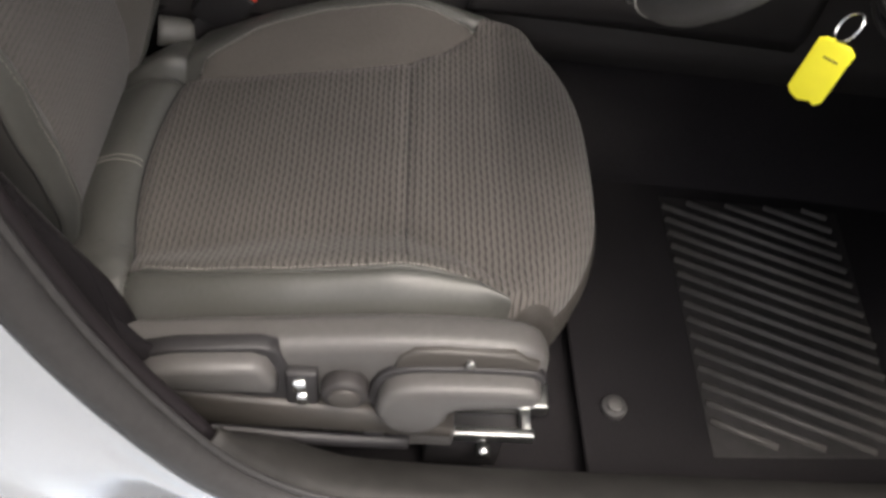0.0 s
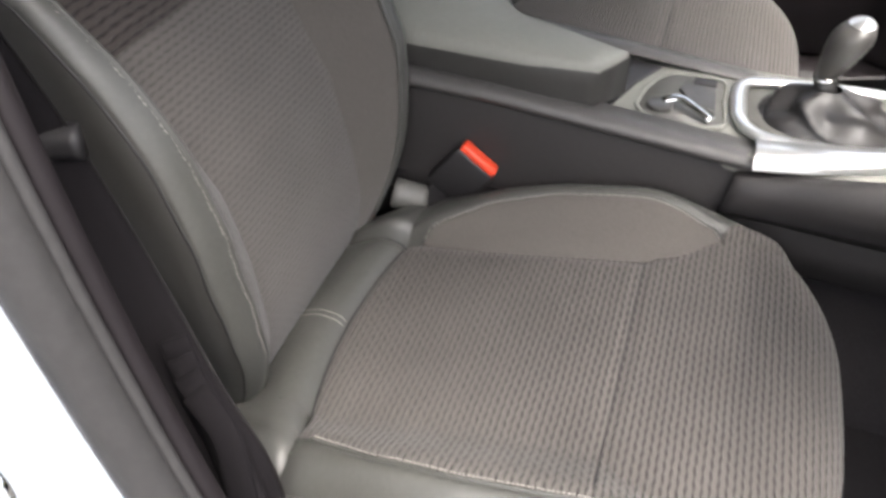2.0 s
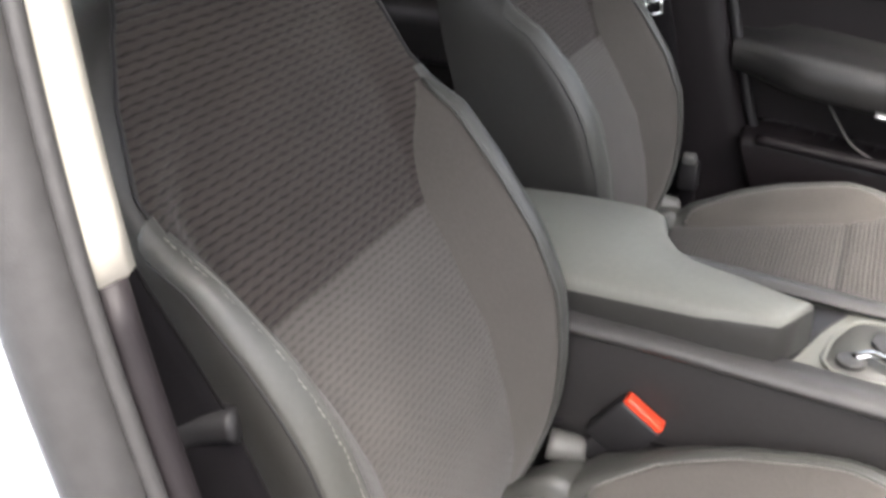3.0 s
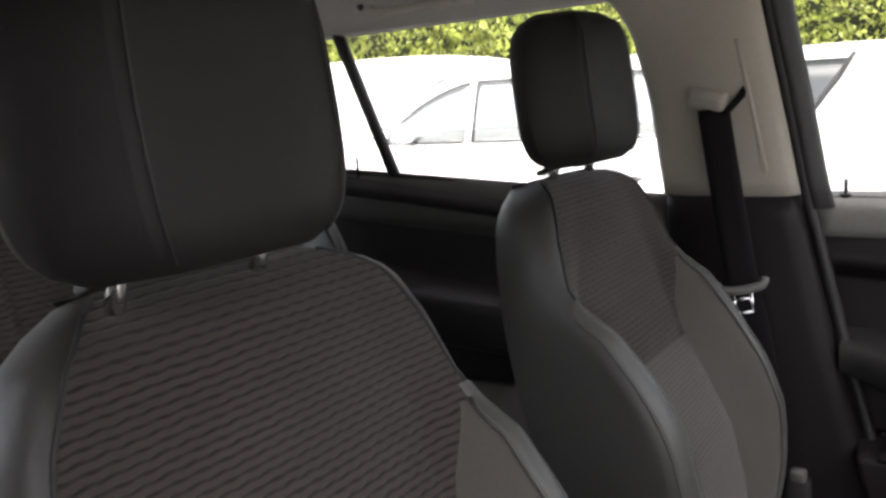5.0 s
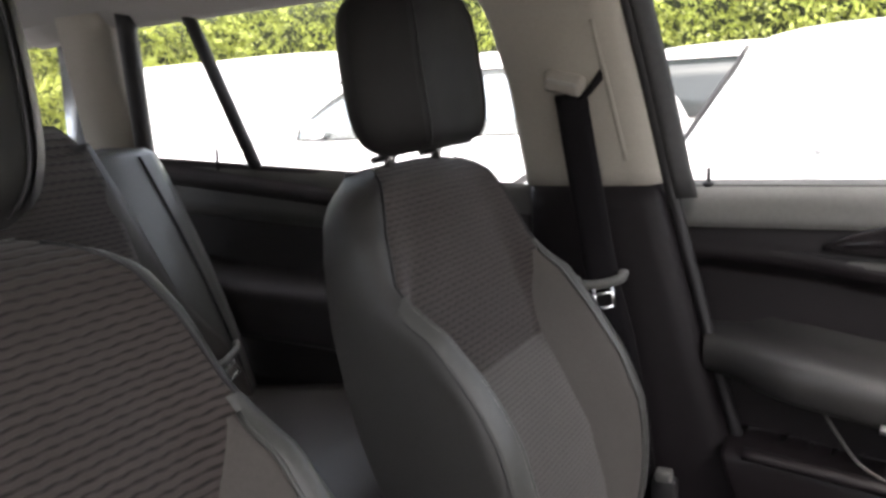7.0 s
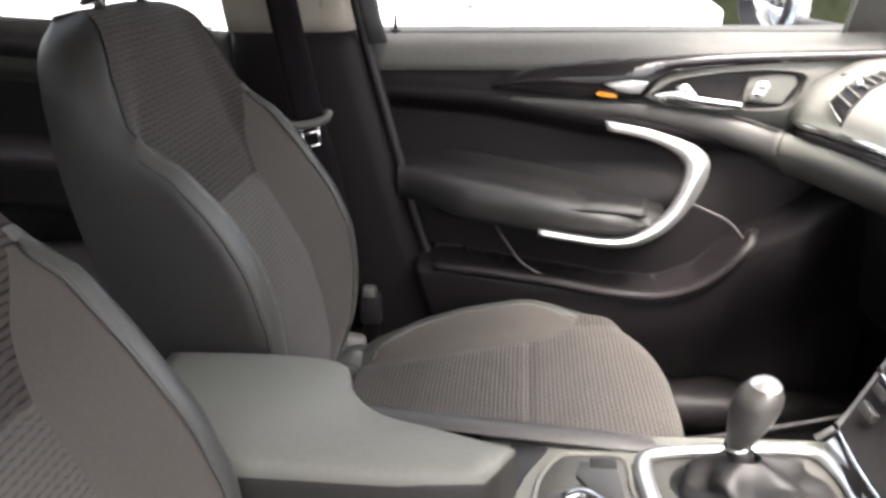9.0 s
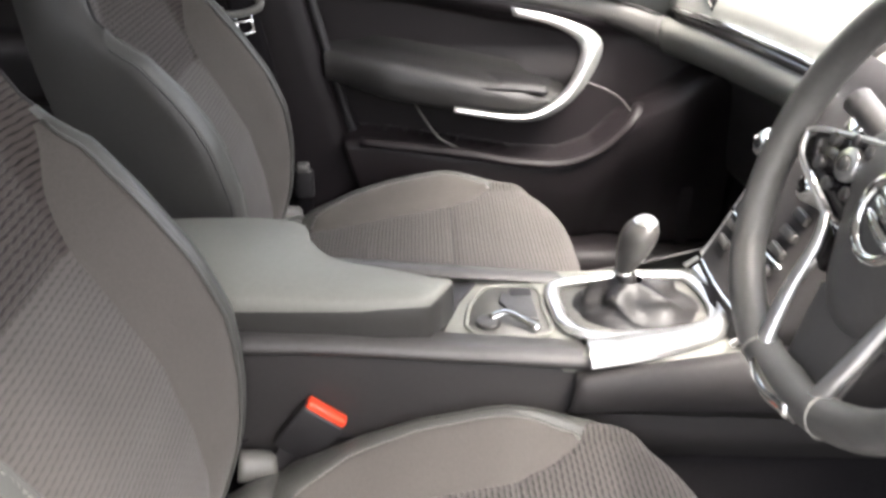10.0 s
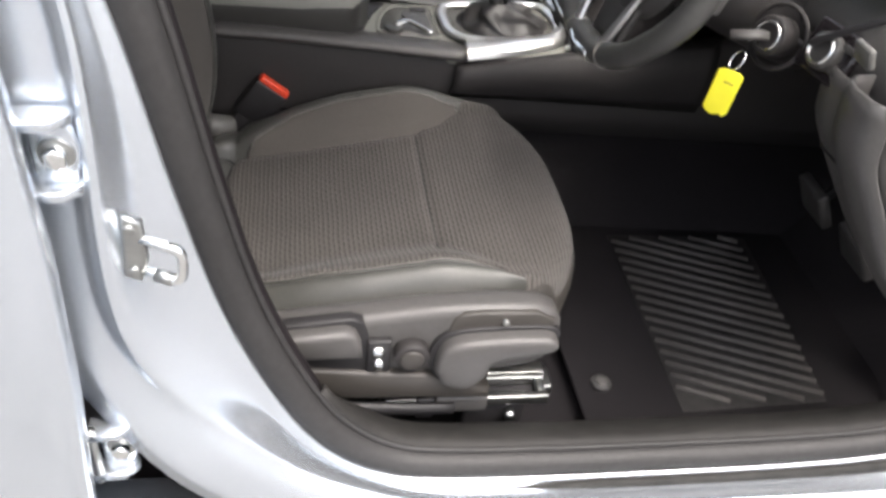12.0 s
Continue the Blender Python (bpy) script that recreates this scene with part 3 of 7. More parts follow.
# armrest: wide behind, waisted ahead
rows = []
arm_near = [(-0.36, -0.082), (-0.20, -0.085), (-0.06, -0.088), (0.015, -0.082)]
arm_far = [(-0.36, 0.135), (-0.22, 0.138), (-0.155, 0.125), (-0.135, 0.07), (-0.10, 0.025), (-0.03, 0.0), (0.045, -0.028)]
near = spline(arm_near, 30)
far = spline(arm_far, 30)
ring = []
for z, inset in ((0.652, 0.004), (0.658, 0.0), (0.684, 0.0), (0.694, 0.003), (0.699, 0.010)):
    loop = []
    for a, b in near:
        loop.append((a - inset * 0.2, b + inset, z + 0.008 * step(0.05, -0.3, a)))
    for a, b in far[::-1]:
        loop.append((a - inset * 0.4, b - inset, z + 0.008 * step(0.05, -0.3, a)))
    ring.append(loop)
bm = grid(ring, close_v=True)
bm.faces.new([min(bm.verts, key=lambda v, c=c: (v.co - Vector(c)).length_squared) for c in ring[-1]])
bmesh.ops.recalc_face_normals(bm, faces=bm.faces)
bmesh.ops.triangulate(bm, faces=[f for f in bm.faces if len(f.verts) > 4])
wpart("armrest", bm, SAGE, console, "sage-grey padded armrest lid")
skirt = [[(a + 0.001, b * 1.005, z) for a, b, _ in ring[1]] for z in (0.640, 0.668, 0.685, 0.688)]
skirt[-1] = [(a * 0.998, b * 0.985, z) for a, b, z in skirt[-1]]
wpart("armrest_base", grid(skirt, close_v=True), FLANK, console, "dark taupe armrest base")
knee = [[(0.19, -0.112, 0.614), (0.30, -0.118, 0.632), (0.45, -0.130, 0.662), (0.62, -0.146, 0.69)], [(0.188, -0.124, 0.608), (0.30, -0.132, 0.625), (0.45, -0.144, 0.652), (0.62, -0.160, 0.68)], [(0.186, -0.130, 0.590), (0.30, -0.138, 0.603), (0.45, -0.150, 0.62), (0.62, -0.166, 0.64)], [(0.184, -0.126, 0.566), (0.30, -0.133, 0.570), (0.45, -0.144, 0.575), (0.62, -0.160, 0.585)], [(0.184, -0.112, 0.552), (0.30, -0.116, 0.550), (0.45, -0.128, 0.55), (0.62, -0.144, 0.55)]]
for side in (-1, 1):
    wpart("knee_roll", thicken(loft([[(a, -side * b, c) for a, b, c in l] for l in knee], 30), 0.004), PLASTIC, console, "dark padded knee roll")
# gear surround in chrome, boot, parking switch
sur = [(0.182, -0.030), (0.180, 0.035), (0.198, 0.060), (0.29, 0.074), (0.355, 0.078), (0.378, 0.055), (0.384, -0.010), (0.362, -0.050), (0.30, -0.070), (0.225, -0.072), (0.195, -0.058)]
loop = spline(sur + [sur[0]], 60)[:-1]
wpart("gear_surround", tube([(a, b, 0.637) for a, b in loop], 0.0095, sides=8, flat=0.6, closed=True), SATIN, console, "satin chrome frame round the gear lever")
wpart("gear_well", prism([tuple(p) for p in loop], "z", 0.628, 0.633, 0.0), GREY, console, "grey plate under the gear boot")
blade = [[(0.205, -0.116, 0.634), (0.28, -0.106, 0.640), (0.355, -0.082, 0.643), (0.395, -0.042, 0.645), (0.407, 0.01, 0.647), (0.398, 0.09, 0.648)], [(0.205, -0.080, 0.640), (0.28, -0.076, 0.645), (0.345, -0.064, 0.647), (0.376, -0.038, 0.649), (0.386, 0.01, 0.65), (0.378, 0.075, 0.65)]]
blade = [[(a, b - 0.006, c - 0.010) for a, b, c in blade[0]], [(a, b - 0.004, c) for a, b, c in blade[0]], [(0.5 * (a + d), 0.5 * (b + e), 0.5 * (c + f) + 0.003) for (a, b, c), (d, e, f) in zip(*blade)], blade[1], [(a, b + 0.006, c - 0.012) for a, b, c in blade[1]]]
wpart("chrome_blade", loft(blade, 40), SATIN, console, "broad chrome blade beside the gear lever")
boot_rows = []
for v in np.linspace(0, 1, 12):
    rr = []
    for k in range(40):
        a = 2 * math.pi * k / 40
        fold = 1 + 0.13 * math.sin(5 * a + 11 * v) * math.sin(math.pi * v)
        sx, sy = (0.070 * (1 - v) ** 0.8 + 0.014) * fold, (0.050 * (1 - v) ** 0.8 + 0.012) * fold
        rr.append((0.285 - 0.01 * v + sx * math.cos(a), 0.003 + sy * math.sin(a), 0.632 + 0.042 * v + 0.008 * math.sin(5 * a) * (1 - v) * v * 4))
    boot_rows.append(rr)
gear = thing("gear_lever", "grey leather gear lever with chrome cap and black folded gaiter", "gear lever", (0.28, 0.0, 0.633))
bt = grid(boot_rows, close_v=True)
bmesh.ops.recalc_face_normals(bt, faces=bt.faces)
wpart("gaiter", bt, GAITER, gear, "folded black leather gaiter")
wpart("stem", tube([(0.272, 0.003, 0.665), (0.266, 0.004, 0.684)], 0.0125, sides=14), GAITER, gear, "dark leather collar")
wpart("collar_ring", tube([(0.2655, 0.004, 0.683), (0.2650, 0.004, 0.688)], 0.0135, sides=18), CHROME, gear, "chrome collar ring")
kn = []
for v in np.linspace(0, 1, 22):
    rx = (0.0110 + 0.0158 * math.sin(v * math.pi * 0.72)) * math.sqrt(max(0.0, 1 - max(0.0, (v - 0.68) / 0.32) ** 2))
    kn.append([(0.264 + 0.022 * v + max(rx, 0.001) * 0.85 * math.cos(a), 0.004 + max(rx, 0.001) * math.sin(a), 0.684 + 0.078 * v) for a in np.linspace(0, 2 * math.pi, 20, endpoint=False)])
kb = grid(kn, close_v=True)
bmesh.ops.recalc_face_normals(kb, faces=kb.faces)
wpart("knob", kb, KNOB, gear, "grey leather gear knob")
cap = [[(p[0] + 0.001, p[1], p[2] + 0.0015) for p in r] for r in kn[19:]]
cap = grid(cap, close_v=True)
bmesh.ops.recalc_face_normals(cap, faces=cap.faces)
wpart("knob_cap", cap, SATIN, gear, "silver knob cap")
sw = [(0.062, -0.035), (0.070, 0.012), (0.090, 0.052), (0.112, 0.060), (0.160, 0.055), (0.164, 0.0), (0.164, -0.056), (0.100, -0.063), (0.072, -0.054)]
loop = spline(sw + [sw[0]], 40)[:-1]
wpart("switch_tray", tube([(a, b, 0.632) for a, b in loop], 0.0028, sides=8, closed=True), SAGE, console, "sage edge of the switch tray")
wpart("switch_bed", prism([tuple(p) for p in loop], "z", 0.628, 0.6315, 0.0), GREY, console)
wpart("tray_panel", prism([(0.112, 0.042), (0.152, 0.040), (0.155, -0.030), (0.122, -0.010), (0.108, 0.015)], "z", 0.630, 0.636, 0.002), KNOB, console, "dark inset tray panel")
wpart("tray_slot", box((0.124, 0.030, 0.634), (0.152, 0.046, 0.6375), 0.001), BLACK, console)
wpart("switch_base", disc(0.016, 0.008, Matrix.Translation((0.090, -0.032, 0.634)), 24, 0.002), KNOB, console)
wpart("parking_brake_switch", tube([(0.092, -0.026, 0.637), (0.112, -0.024, 0.643), (0.132, -0.038, 0.641), (0.152, -0.054, 0.637)], 0.007, n=16, sides=8, flat=0.6), CHROME, console, "chrome parking brake switch")
wpart("cubby", prism([(0.018, -0.045), (0.034, -0.046), (0.056, 0.02), (0.080, 0.068), (0.040, 0.075), (0.030, 0.03)], "z", 0.629, 0.6335, 0.001), BLACK, console, "black open cubby")

# ---- steering wheel ----
wheel = thing("steering_wheel", "grey leather steering wheel with silver spoke trim and chrome badge", "steering wheel", (0.40, -0.375, 0.93))
WM = Matrix(((0.31, 0, -0.95, 0.352), (0, 1, 0, -0.377), (0.95, 0, 0.31, 0.940), (0, 0, 0, 1)))


def wheel_point(r, a, d=0.0):
    """r from the hub, a in degrees from the top towards the car's left, d towards the driver."""
    return WM @ Vector((r * math.cos(radians(a)), r * math.sin(radians(a)), d))


def rim_radius(a):
    """Flattened at the foot."""
    return lerp((a + 180) % 360 - 180, [(-180, 0.154), (-150, 0.156), (-123, 0.163), (-100, 0.180), (-80, 0.187), (0, 0.185), (80, 0.188), (125, 0.188), (155, 0.170), (180, 0.154)])


rim = [wheel_point(rim_radius(a), a, 0.0) for a in np.linspace(0, 360, 90, endpoint=False)]
wpart("rim", tube(rim, 0.0165, sides=14, closed=True, up=tuple(WM.to_3x3() @ Vector((0, 0, 1)))), RIM_LEATHER, wheel, "grey leather-wrapped rim")
# airbag pad
pad = [(0.050, -0.080), (0.058, 0.0), (0.050, 0.080), (0.022, 0.092), (-0.03, 0.072), (-0.085, 0.040), (-0.10, 0.0), (-0.085, -0.040), (-0.03, -0.072), (0.022, -0.092)]
loop = spline(pad + [pad[0]], 48)[:-1]
rows = []
for sc, d in ((1.0, -0.04), (1.0, -0.020), (0.95, -0.012), (0.85, -0.008), (0.6, -0.003), (0.3, -0.001), (0.02, 0.0)):
    rows.append([WM @ Vector((a * sc, b * sc, d)) for a, b in loop])
bm = grid(rows, close_v=True)
bmesh.ops.recalc_face_normals(bm, faces=bm.faces)
wpart("airbag_pad", bm, SHADOW, wheel, "dark grey airbag cover")
badge = [wheel_point(0.033, a, 0.001) for a in np.linspace(0, 360, 28, endpoint=False)]
wpart("badge_ring", tube(badge, 0.0050, sides=8, closed=True), CHROME, wheel, "chrome ring badge")
for k in (-0.010, 0.002, 0.012):
    wpart("badge_bar", tube([WM @ Vector((k - 0.006, -0.020, 0.000)), WM @ Vector((k, 0.0, 0.003)), WM @ Vector((k + 0.006, 0.020, 0.000))], 0.0052, n=8, sides=6), CHROME, wheel)
for sd in (1, -1):
    out = [(0.046, 0.030), (0.018, 0.160), (0.004, 0.172), (-0.010, 0.166), (-0.034, 0.072), (-0.030, 0.040)]
    wpart("spoke", moved(prism([(a, sd * b) for a, b in out], "z", -0.026, -0.010, 0.003), WM), GLOSS, wheel, "glossy black switch panel")
    wpart("spoke_arm", moved(box((-0.020, sd * 0.10, -0.030), (0.014, sd * 0.180, -0.016), 0.005), WM), SHADOW, wheel)
    edge = [(0.046, sd * 0.034, -0.010), (0.018, sd * 0.156, -0.006), (0.004, sd * 0.166, -0.004), (-0.012, sd * 0.150, -0.004), (-0.034, sd * 0.074, -0.002)]
    wpart("panel_edge", tube([WM @ Vector(p) for p in edge], 0.0028, n=30, sides=6), SATIN, wheel, "satin silver panel edge")
    leg = [(-0.030, sd * 0.078, -0.003), (-0.055, sd * 0.062, 0.0), (-0.100, sd * 0.056, 0.004), (-0.145, sd * 0.046, 0.006), (-0.160, sd * 0.034, 0.006)]
    wpart("spoke_trim", tube([WM @ Vector(p) for p in leg], 0.0088, n=30, sides=8, flat=0.6, up=tuple(WM.to_3x3() @ Vector((0, 0, 1))), taper=lambda t: 0.55 + 0.65 * t), SATIN, wheel, "satin silver spoke trim")
    for q, (a, b, r) in enumerate(((0.010, 0.090, 0.015), (0.028, 0.070, 0.006), (-0.010, 0.072, 0.006), (0.020, 0.125, 0.007), (-0.004, 0.130, 0.007), (0.030, 0.095, 0.005), (-0.014, 0.105, 0.006))):
        wpart("switch_button", disc(r, 0.008, WM @ Matrix.Translation((a, sd * b, -0.008)), 18, 0.0015), SATIN if q == 0 else KNOB, wheel, "silver thumb switch" if q == 0 else "")
    wpart("thumb_cap", disc(0.007, 0.006, WM @ Matrix.Translation((0.010, sd * 0.090, -0.003)), 16, 0.001), KNOB, wheel)
    cl = [(-0.05, 0.080), (-0.045, 0.11), (-0.075, 0.115), (-0.085, 0.085)]
    wpart("paddle_switch", moved(prism([(a, sd * b) for a, b in cl], "z", -0.045, -0.030, 0.003), WM), GLOSS, wheel, "small black switch behind the spoke")
foot_sp = [(-0.080, -0.048), (-0.150, -0.038), (-0.162, 0.0), (-0.150, 0.038), (-0.080, 0.048)]
wpart("foot_spoke", moved(prism(foot_sp, "z", -0.022, -0.012, 0.003), WM), SHADOW, wheel, "recessed dark foot spoke")
wpart("foot_trim", tube([WM @ Vector(p) for p in ((-0.160, 0.036, 0.008), (-0.166, 0.0, 0.012), (-0.160, -0.036, 0.008))], 0.0085, n=12, sides=8), CHROME, wheel, "chrome tip of the foot spoke")
for a in (162, 203):
    ringp = [wheel_point(rim_radius(a) + 0.0170 * math.cos(b), a, 0.0170 * math.sin(b)) for b in np.linspace(0, 2 * math.pi, 16, endpoint=False)]
    wpart("rim_stitch", tube(ringp, 0.001, sides=5, closed=True), STITCH, wheel)
column = thing("steering_column", "dark plastic steering column cover with stalks and ignition lock", "steering column", (0.5, -0.377, 0.86))
rows = []
for k, (w, h) in zip(np.linspace(0, 1, 6), ((0.045, 0.04), (0.060, 0.055), (0.066, 0.062), (0.068, 0.066), (0.07, 0.07), (0.07, 0.07))):
    c = WM @ Vector((-0.02, 0, -0.04 - 0.22 * k))
    rows.append([(c.x, c.y + w * math.cos(a), c.z + h * math.sin(a)) for a in np.linspace(0, 2 * math.pi, 24, endpoint=False)])
bm = grid(rows, close_v=True)
bmesh.ops.recalc_face_normals(bm, faces=bm.faces)
wpart("shroud", bm, PLASTIC, column)
for sd in (1, -1):
    a = WM @ Vector((0.02, sd * 0.05, -0.06))
    b = WM @ Vector((0.05, sd * 0.17, -0.035))
    wpart("stalk", tube([a, a.lerp(b, 0.5), b], 0.0125, n=8, sides=12, taper=lambda t: 0.7 + 0.4 * t), SHADOW, column, "dark grey stalk switch")
lock = Vector((0.485, -0.500, 0.868))
wpart("ignition_lock", disc(0.024, 0.03, Matrix.Translation(lock) @ Vector((-0.9, -0.35, 0.25)).to_track_quat("Z", "Y").to_matrix().to_4x4(), 24, 0.003), PLASTIC, column, "ignition lock barrel")
shroud_rot = Vector((-0.9, -0.35, 0.25)).to_track_quat("Z", "Y").to_matrix()
wpart("lock_shroud", tube([lock + Vector((0.004, 0.0, 0.0)) + shroud_rot @ Vector((0.038 * math.cos(a), 0.038 * math.sin(a), 0)) for a in np.linspace(0, 2 * math.pi, 32, endpoint=False)], 0.003, sides=8, closed=True), PLASTIC, column, "dark round lock surround")
wpart("lock_ring", tube([lock + Vector((-0.014, -0.006, 0.004)) + Vector((-0.9, -0.35, 0.25)).to_track_quat("Z", "Y").to_matrix() @ Vector((0.016 * math.cos(a), 0.016 * math.sin(a), 0)) for a in np.linspace(0, 2 * math.pi, 24, endpoint=False)], 0.002, sides=6, closed=True), CHROME, column, "chrome lock ring")

key = thing("car_key", "car key in the ignition with a blank yellow plastic tag", "key", (0.43, -0.51, 0.80))
wpart("key_blade", tube([lock + Vector((-0.01, -0.004, 0.003)), lock + Vector((-0.050, 0.012, -0.006))], 0.0095, sides=12, flat=0.6), SHADOW, key, "dark plastic key head")
ringc = Vector((0.440, -0.514, 0.842))
wpart("key_ring", tube([ringc + Vector((0.006 * math.sin(a), 0.011 * math.cos(a), 0.011 * math.sin(a))) for a in np.linspace(0, 2 * math.pi, 24, endpoint=False)], 0.0013, sides=6, closed=True), CHROME, key, "split ring")
tag_out = [(-0.0155, 0.0), (-0.010, 0.004), (0.010, 0.004), (0.0155, 0.0), (0.0155, -0.050), (0.011, -0.056), (0.006, -0.054), (-0.003, -0.058), (-0.011, -0.055), (-0.0155, -0.050)]
lean = radians(5)
tr, tu = Vector((0.82 * math.cos(lean), -0.57 * math.cos(lean), -math.sin(lean))), Vector((0.82 * math.sin(lean), -0.57 * math.sin(lean), math.cos(lean)))
tn = tu.cross(tr)
TM = Matrix(((tr.x, tn.x, tu.x, 0.436), (tr.y, tn.y, tu.y, -0.518), (tr.z, tn.z, tu.z, 0.826), (0, 0, 0, 1)))
wpart("tag", moved(prism(tag_out, "y", -0.0018, 0.0018, 0.0008), TM), YELLOW, key, "yellow plastic key tag")
wpart("tag_mark", moved(box((-0.004, -0.0022, -0.0125), (0.008, 0.0022, -0.0105), 0.0), TM), INK, key)

# ---- dashboard ----
dash_ob = thing("dashboard", "dark dashboard with pale top, chrome strip and glovebox", "dashboard", (0.70, 0.0, 0.60))


def dash_face(y):
    return lerp(y, [(-0.72, 0.52), (-0.5, 0.545), (-0.15, 0.55), (0.12, 0.575), (0.27, 0.573), (0.44, 0.557), (0.60, 0.532), (0.70, 0.506), (0.74, 0.49)])


def dash_rise(y):
    return lerp(y, [(-0.1, 0.0), (0.12, 0.022), (0.2, 0.020), (0.4, 0.012), (0.65, 0.0)])


rows = []
for y in np.linspace(-0.72, 0.73, 46):
    f = dash_face(y)
    rows.append([(1.10, y, 0.985), (0.95, y, 0.990), (0.75, y, 0.985), (f + 0.10, y, 0.968), (f + 0.04, y, 0.938 + 0.4 * dash_rise(y)), (f + 0.012, y, 0.905 + dash_rise(y)), (f, y, 0.875 + dash_rise(y)), (f + 0.004, y, 0.862 + dash_rise(y))])
wpart("dash_top", thicken(grid(rows[18:]), 0.008), PALE, dash_ob, "pale grey soft dash top")
wpart("driver_dash_top", thicken(grid(rows[:19]), 0.008), SHADOW, dash_ob, "charcoal dash top round the instruments")
rows = []
for y in np.linspace(0.10, 0.73, 24):
    f = dash_face(y)
    rows.append([(f + 0.004, y, 0.862 + dash_rise(y)), (f - 0.008, y, 0.85 + dash_rise(y)), (f - 0.006, y, 0.825), (f + 0.015, y, 0.790), (f + 0.045, y, 0.765), (f + 0.075, y, 0.74), (f + 0.10, y, 0.66), (f + 0.14, y, 0.54), (f + 0.24, y, 0.46)])
wpart("glovebox_fascia", thicken(grid(rows), 0.006), PLASTIC, dash_ob, "dark glovebox front")
strip = [(dash_face(y) - 0.006, y, 0.869 + dash_rise(y)) for y in np.linspace(0.12, 0.70, 20)]
wpart("chrome_strip", tube(strip + [(0.500, 0.713, 0.864), (0.496, 0.718, 0.854)], 0.0095, sides=10, flat=0.7), CHROME, dash_ob, "chrome strip across the dash")
strip = [(a, b, c - 0.015) for a, b, c in strip]
wpart("gloss_strip", tube(strip, 0.0095, sides=10, flat=1.0), GLOSS, dash_ob, "glossy black dash strip")
wpart("dash_core", box((0.74, 0.02, 0.50), (1.09, 0.72, 0.94), 0.01), BLACK, dash_ob, "black housing behind the glovebox")
# padded roll along the passenger side and on along the far door
sweep = spline([(0.575, 0.10), (0.573, 0.27), (0.557, 0.44), (0.532, 0.58), (0.512, 0.66), (0.482, 0.710), (0.43, 0.736), (0.35, 0.744), (0.20, 0.746), (0.0, 0.748), (-0.215, 0.752)], 110)
roll_rows, split = [], 0
for i, (x, y) in enumerate(sweep):
    d = sweep[min(i + 1, 109)] - sweep[max(i - 1, 0)]
    n = np.array([-d[1], d[0]]) / np.linalg.norm(d)
    on_dash = step(0.43, 0.53, x)
    top = on_dash * (0.850 + dash_rise(y)) + (1 - on_dash) * lerp(x, [(-0.22, 0.920), (-0.02, 0.910), (0.245, 0.897), (0.39, 0.875), (0.50, 0.850)])
    deep = on_dash * 0.088 + (1 - on_dash) * lerp(x, [(-0.22, 0.024), (0.0, 0.026), (0.18, 0.034), (0.36, 0.046), (0.50, 0.070)])
    if x > 0.482:
        split = i
    r = []
    for k in np.linspace(0, 1, 12):
        a = k * math.pi * 0.80
        out = (lerp(x, [(-0.2, 0.008), (0.1, 0.014), (0.4, 0.022)]) + 0.008 * on_dash) * math.sin(a) - (0.014 + 0.046 * on_dash) * k ** 3
        r.append((x + n[0] * out, y + n[1] * out, top - deep * (1 - math.cos(a)) / 1.81))
    roll_rows.append(r)
wpart("dash_roll", thicken(grid(roll_rows[:split + 1]), 0.004), DROLL, dash_ob, "sage-grey padded dash roll")
# centre stack leans back as it rises
rows = []
for z in np.linspace(0.635, 0.955, 12):
    x = 0.384 + 0.48 * (z - 0.643)
    w = 0.098 + 0.02 * step(0.7, 0.95, z)
    rows.append([(x + 0.16, -w - 0.02, z), (x + 0.012, -w, z), (x + 0.002, -w * 0.9, z), (x - 0.004, 0, z), (x + 0.002, w * 0.9, z), (x + 0.012, w, z), (x + 0.16, w + 0.02, z)])
wpart("centre_fascia", thicken(grid(rows), 0.006), PLASTIC, dash_ob, "glossy centre stack")
rot = Vector((-0.88, 0, 0.45)).to_track_quat("Z", "Y").to_matrix().to_4x4()
for sd in (-1, 1):
    wpart("rotary_knob", disc(0.019, 0.034, Matrix.Translation((0.455, sd * 0.070, 0.828)) @ rot, 28, 0.004), SATIN, dash_ob, "silver rotary knob")
    wpart("knob_face", disc(0.013, 0.006, Matrix.Translation((0.439, sd * 0.070, 0.836)) @ rot, 24, 0.001), CHROME, dash_ob, "chrome knob face")
    wpart("rotary_knob", disc(0.016, 0.028, Matrix.Translation((0.487, sd * 0.070, 0.897)) @ rot, 24, 0.004), CHROME, dash_ob, "chrome rotary knob")
    wpart("fascia_edge", tube([(0.535, sd * 0.118, 0.945), (0.470, sd * 0.106, 0.80), (0.405, sd * 0.099, 0.668), (0.375, sd * 0.098, 0.640)], 0.004, n=16, sides=6), SATIN, dash_ob, "silver edge of the centre stack")
for k in range(5):
    z = 0.70 + 0.022 * k
    for sd in (-1, 1):
        wpart("fascia_button", moved(box((-0.004, -0.016, -0.006), (0.004, 0.016, 0.006), 0.002), Matrix.Translation((0.380 + 0.48 * (z - 0.643), sd * 0.055, z)) @ Euler((0, radians(25), 0)).to_matrix().to_4x4()), KNOB, dash_ob)
for z in (0.665, 0.735):
    wpart("tray_edge", tube([(0.378 + 0.48 * (z - 0.643), -0.085, z), (0.374 + 0.48 * (z - 0.643), 0.0, z), (0.378 + 0.48 * (z - 0.643), 0.085, z)], 0.003, n=10, sides=6), CHROME, dash_ob, "chrome tray edge")
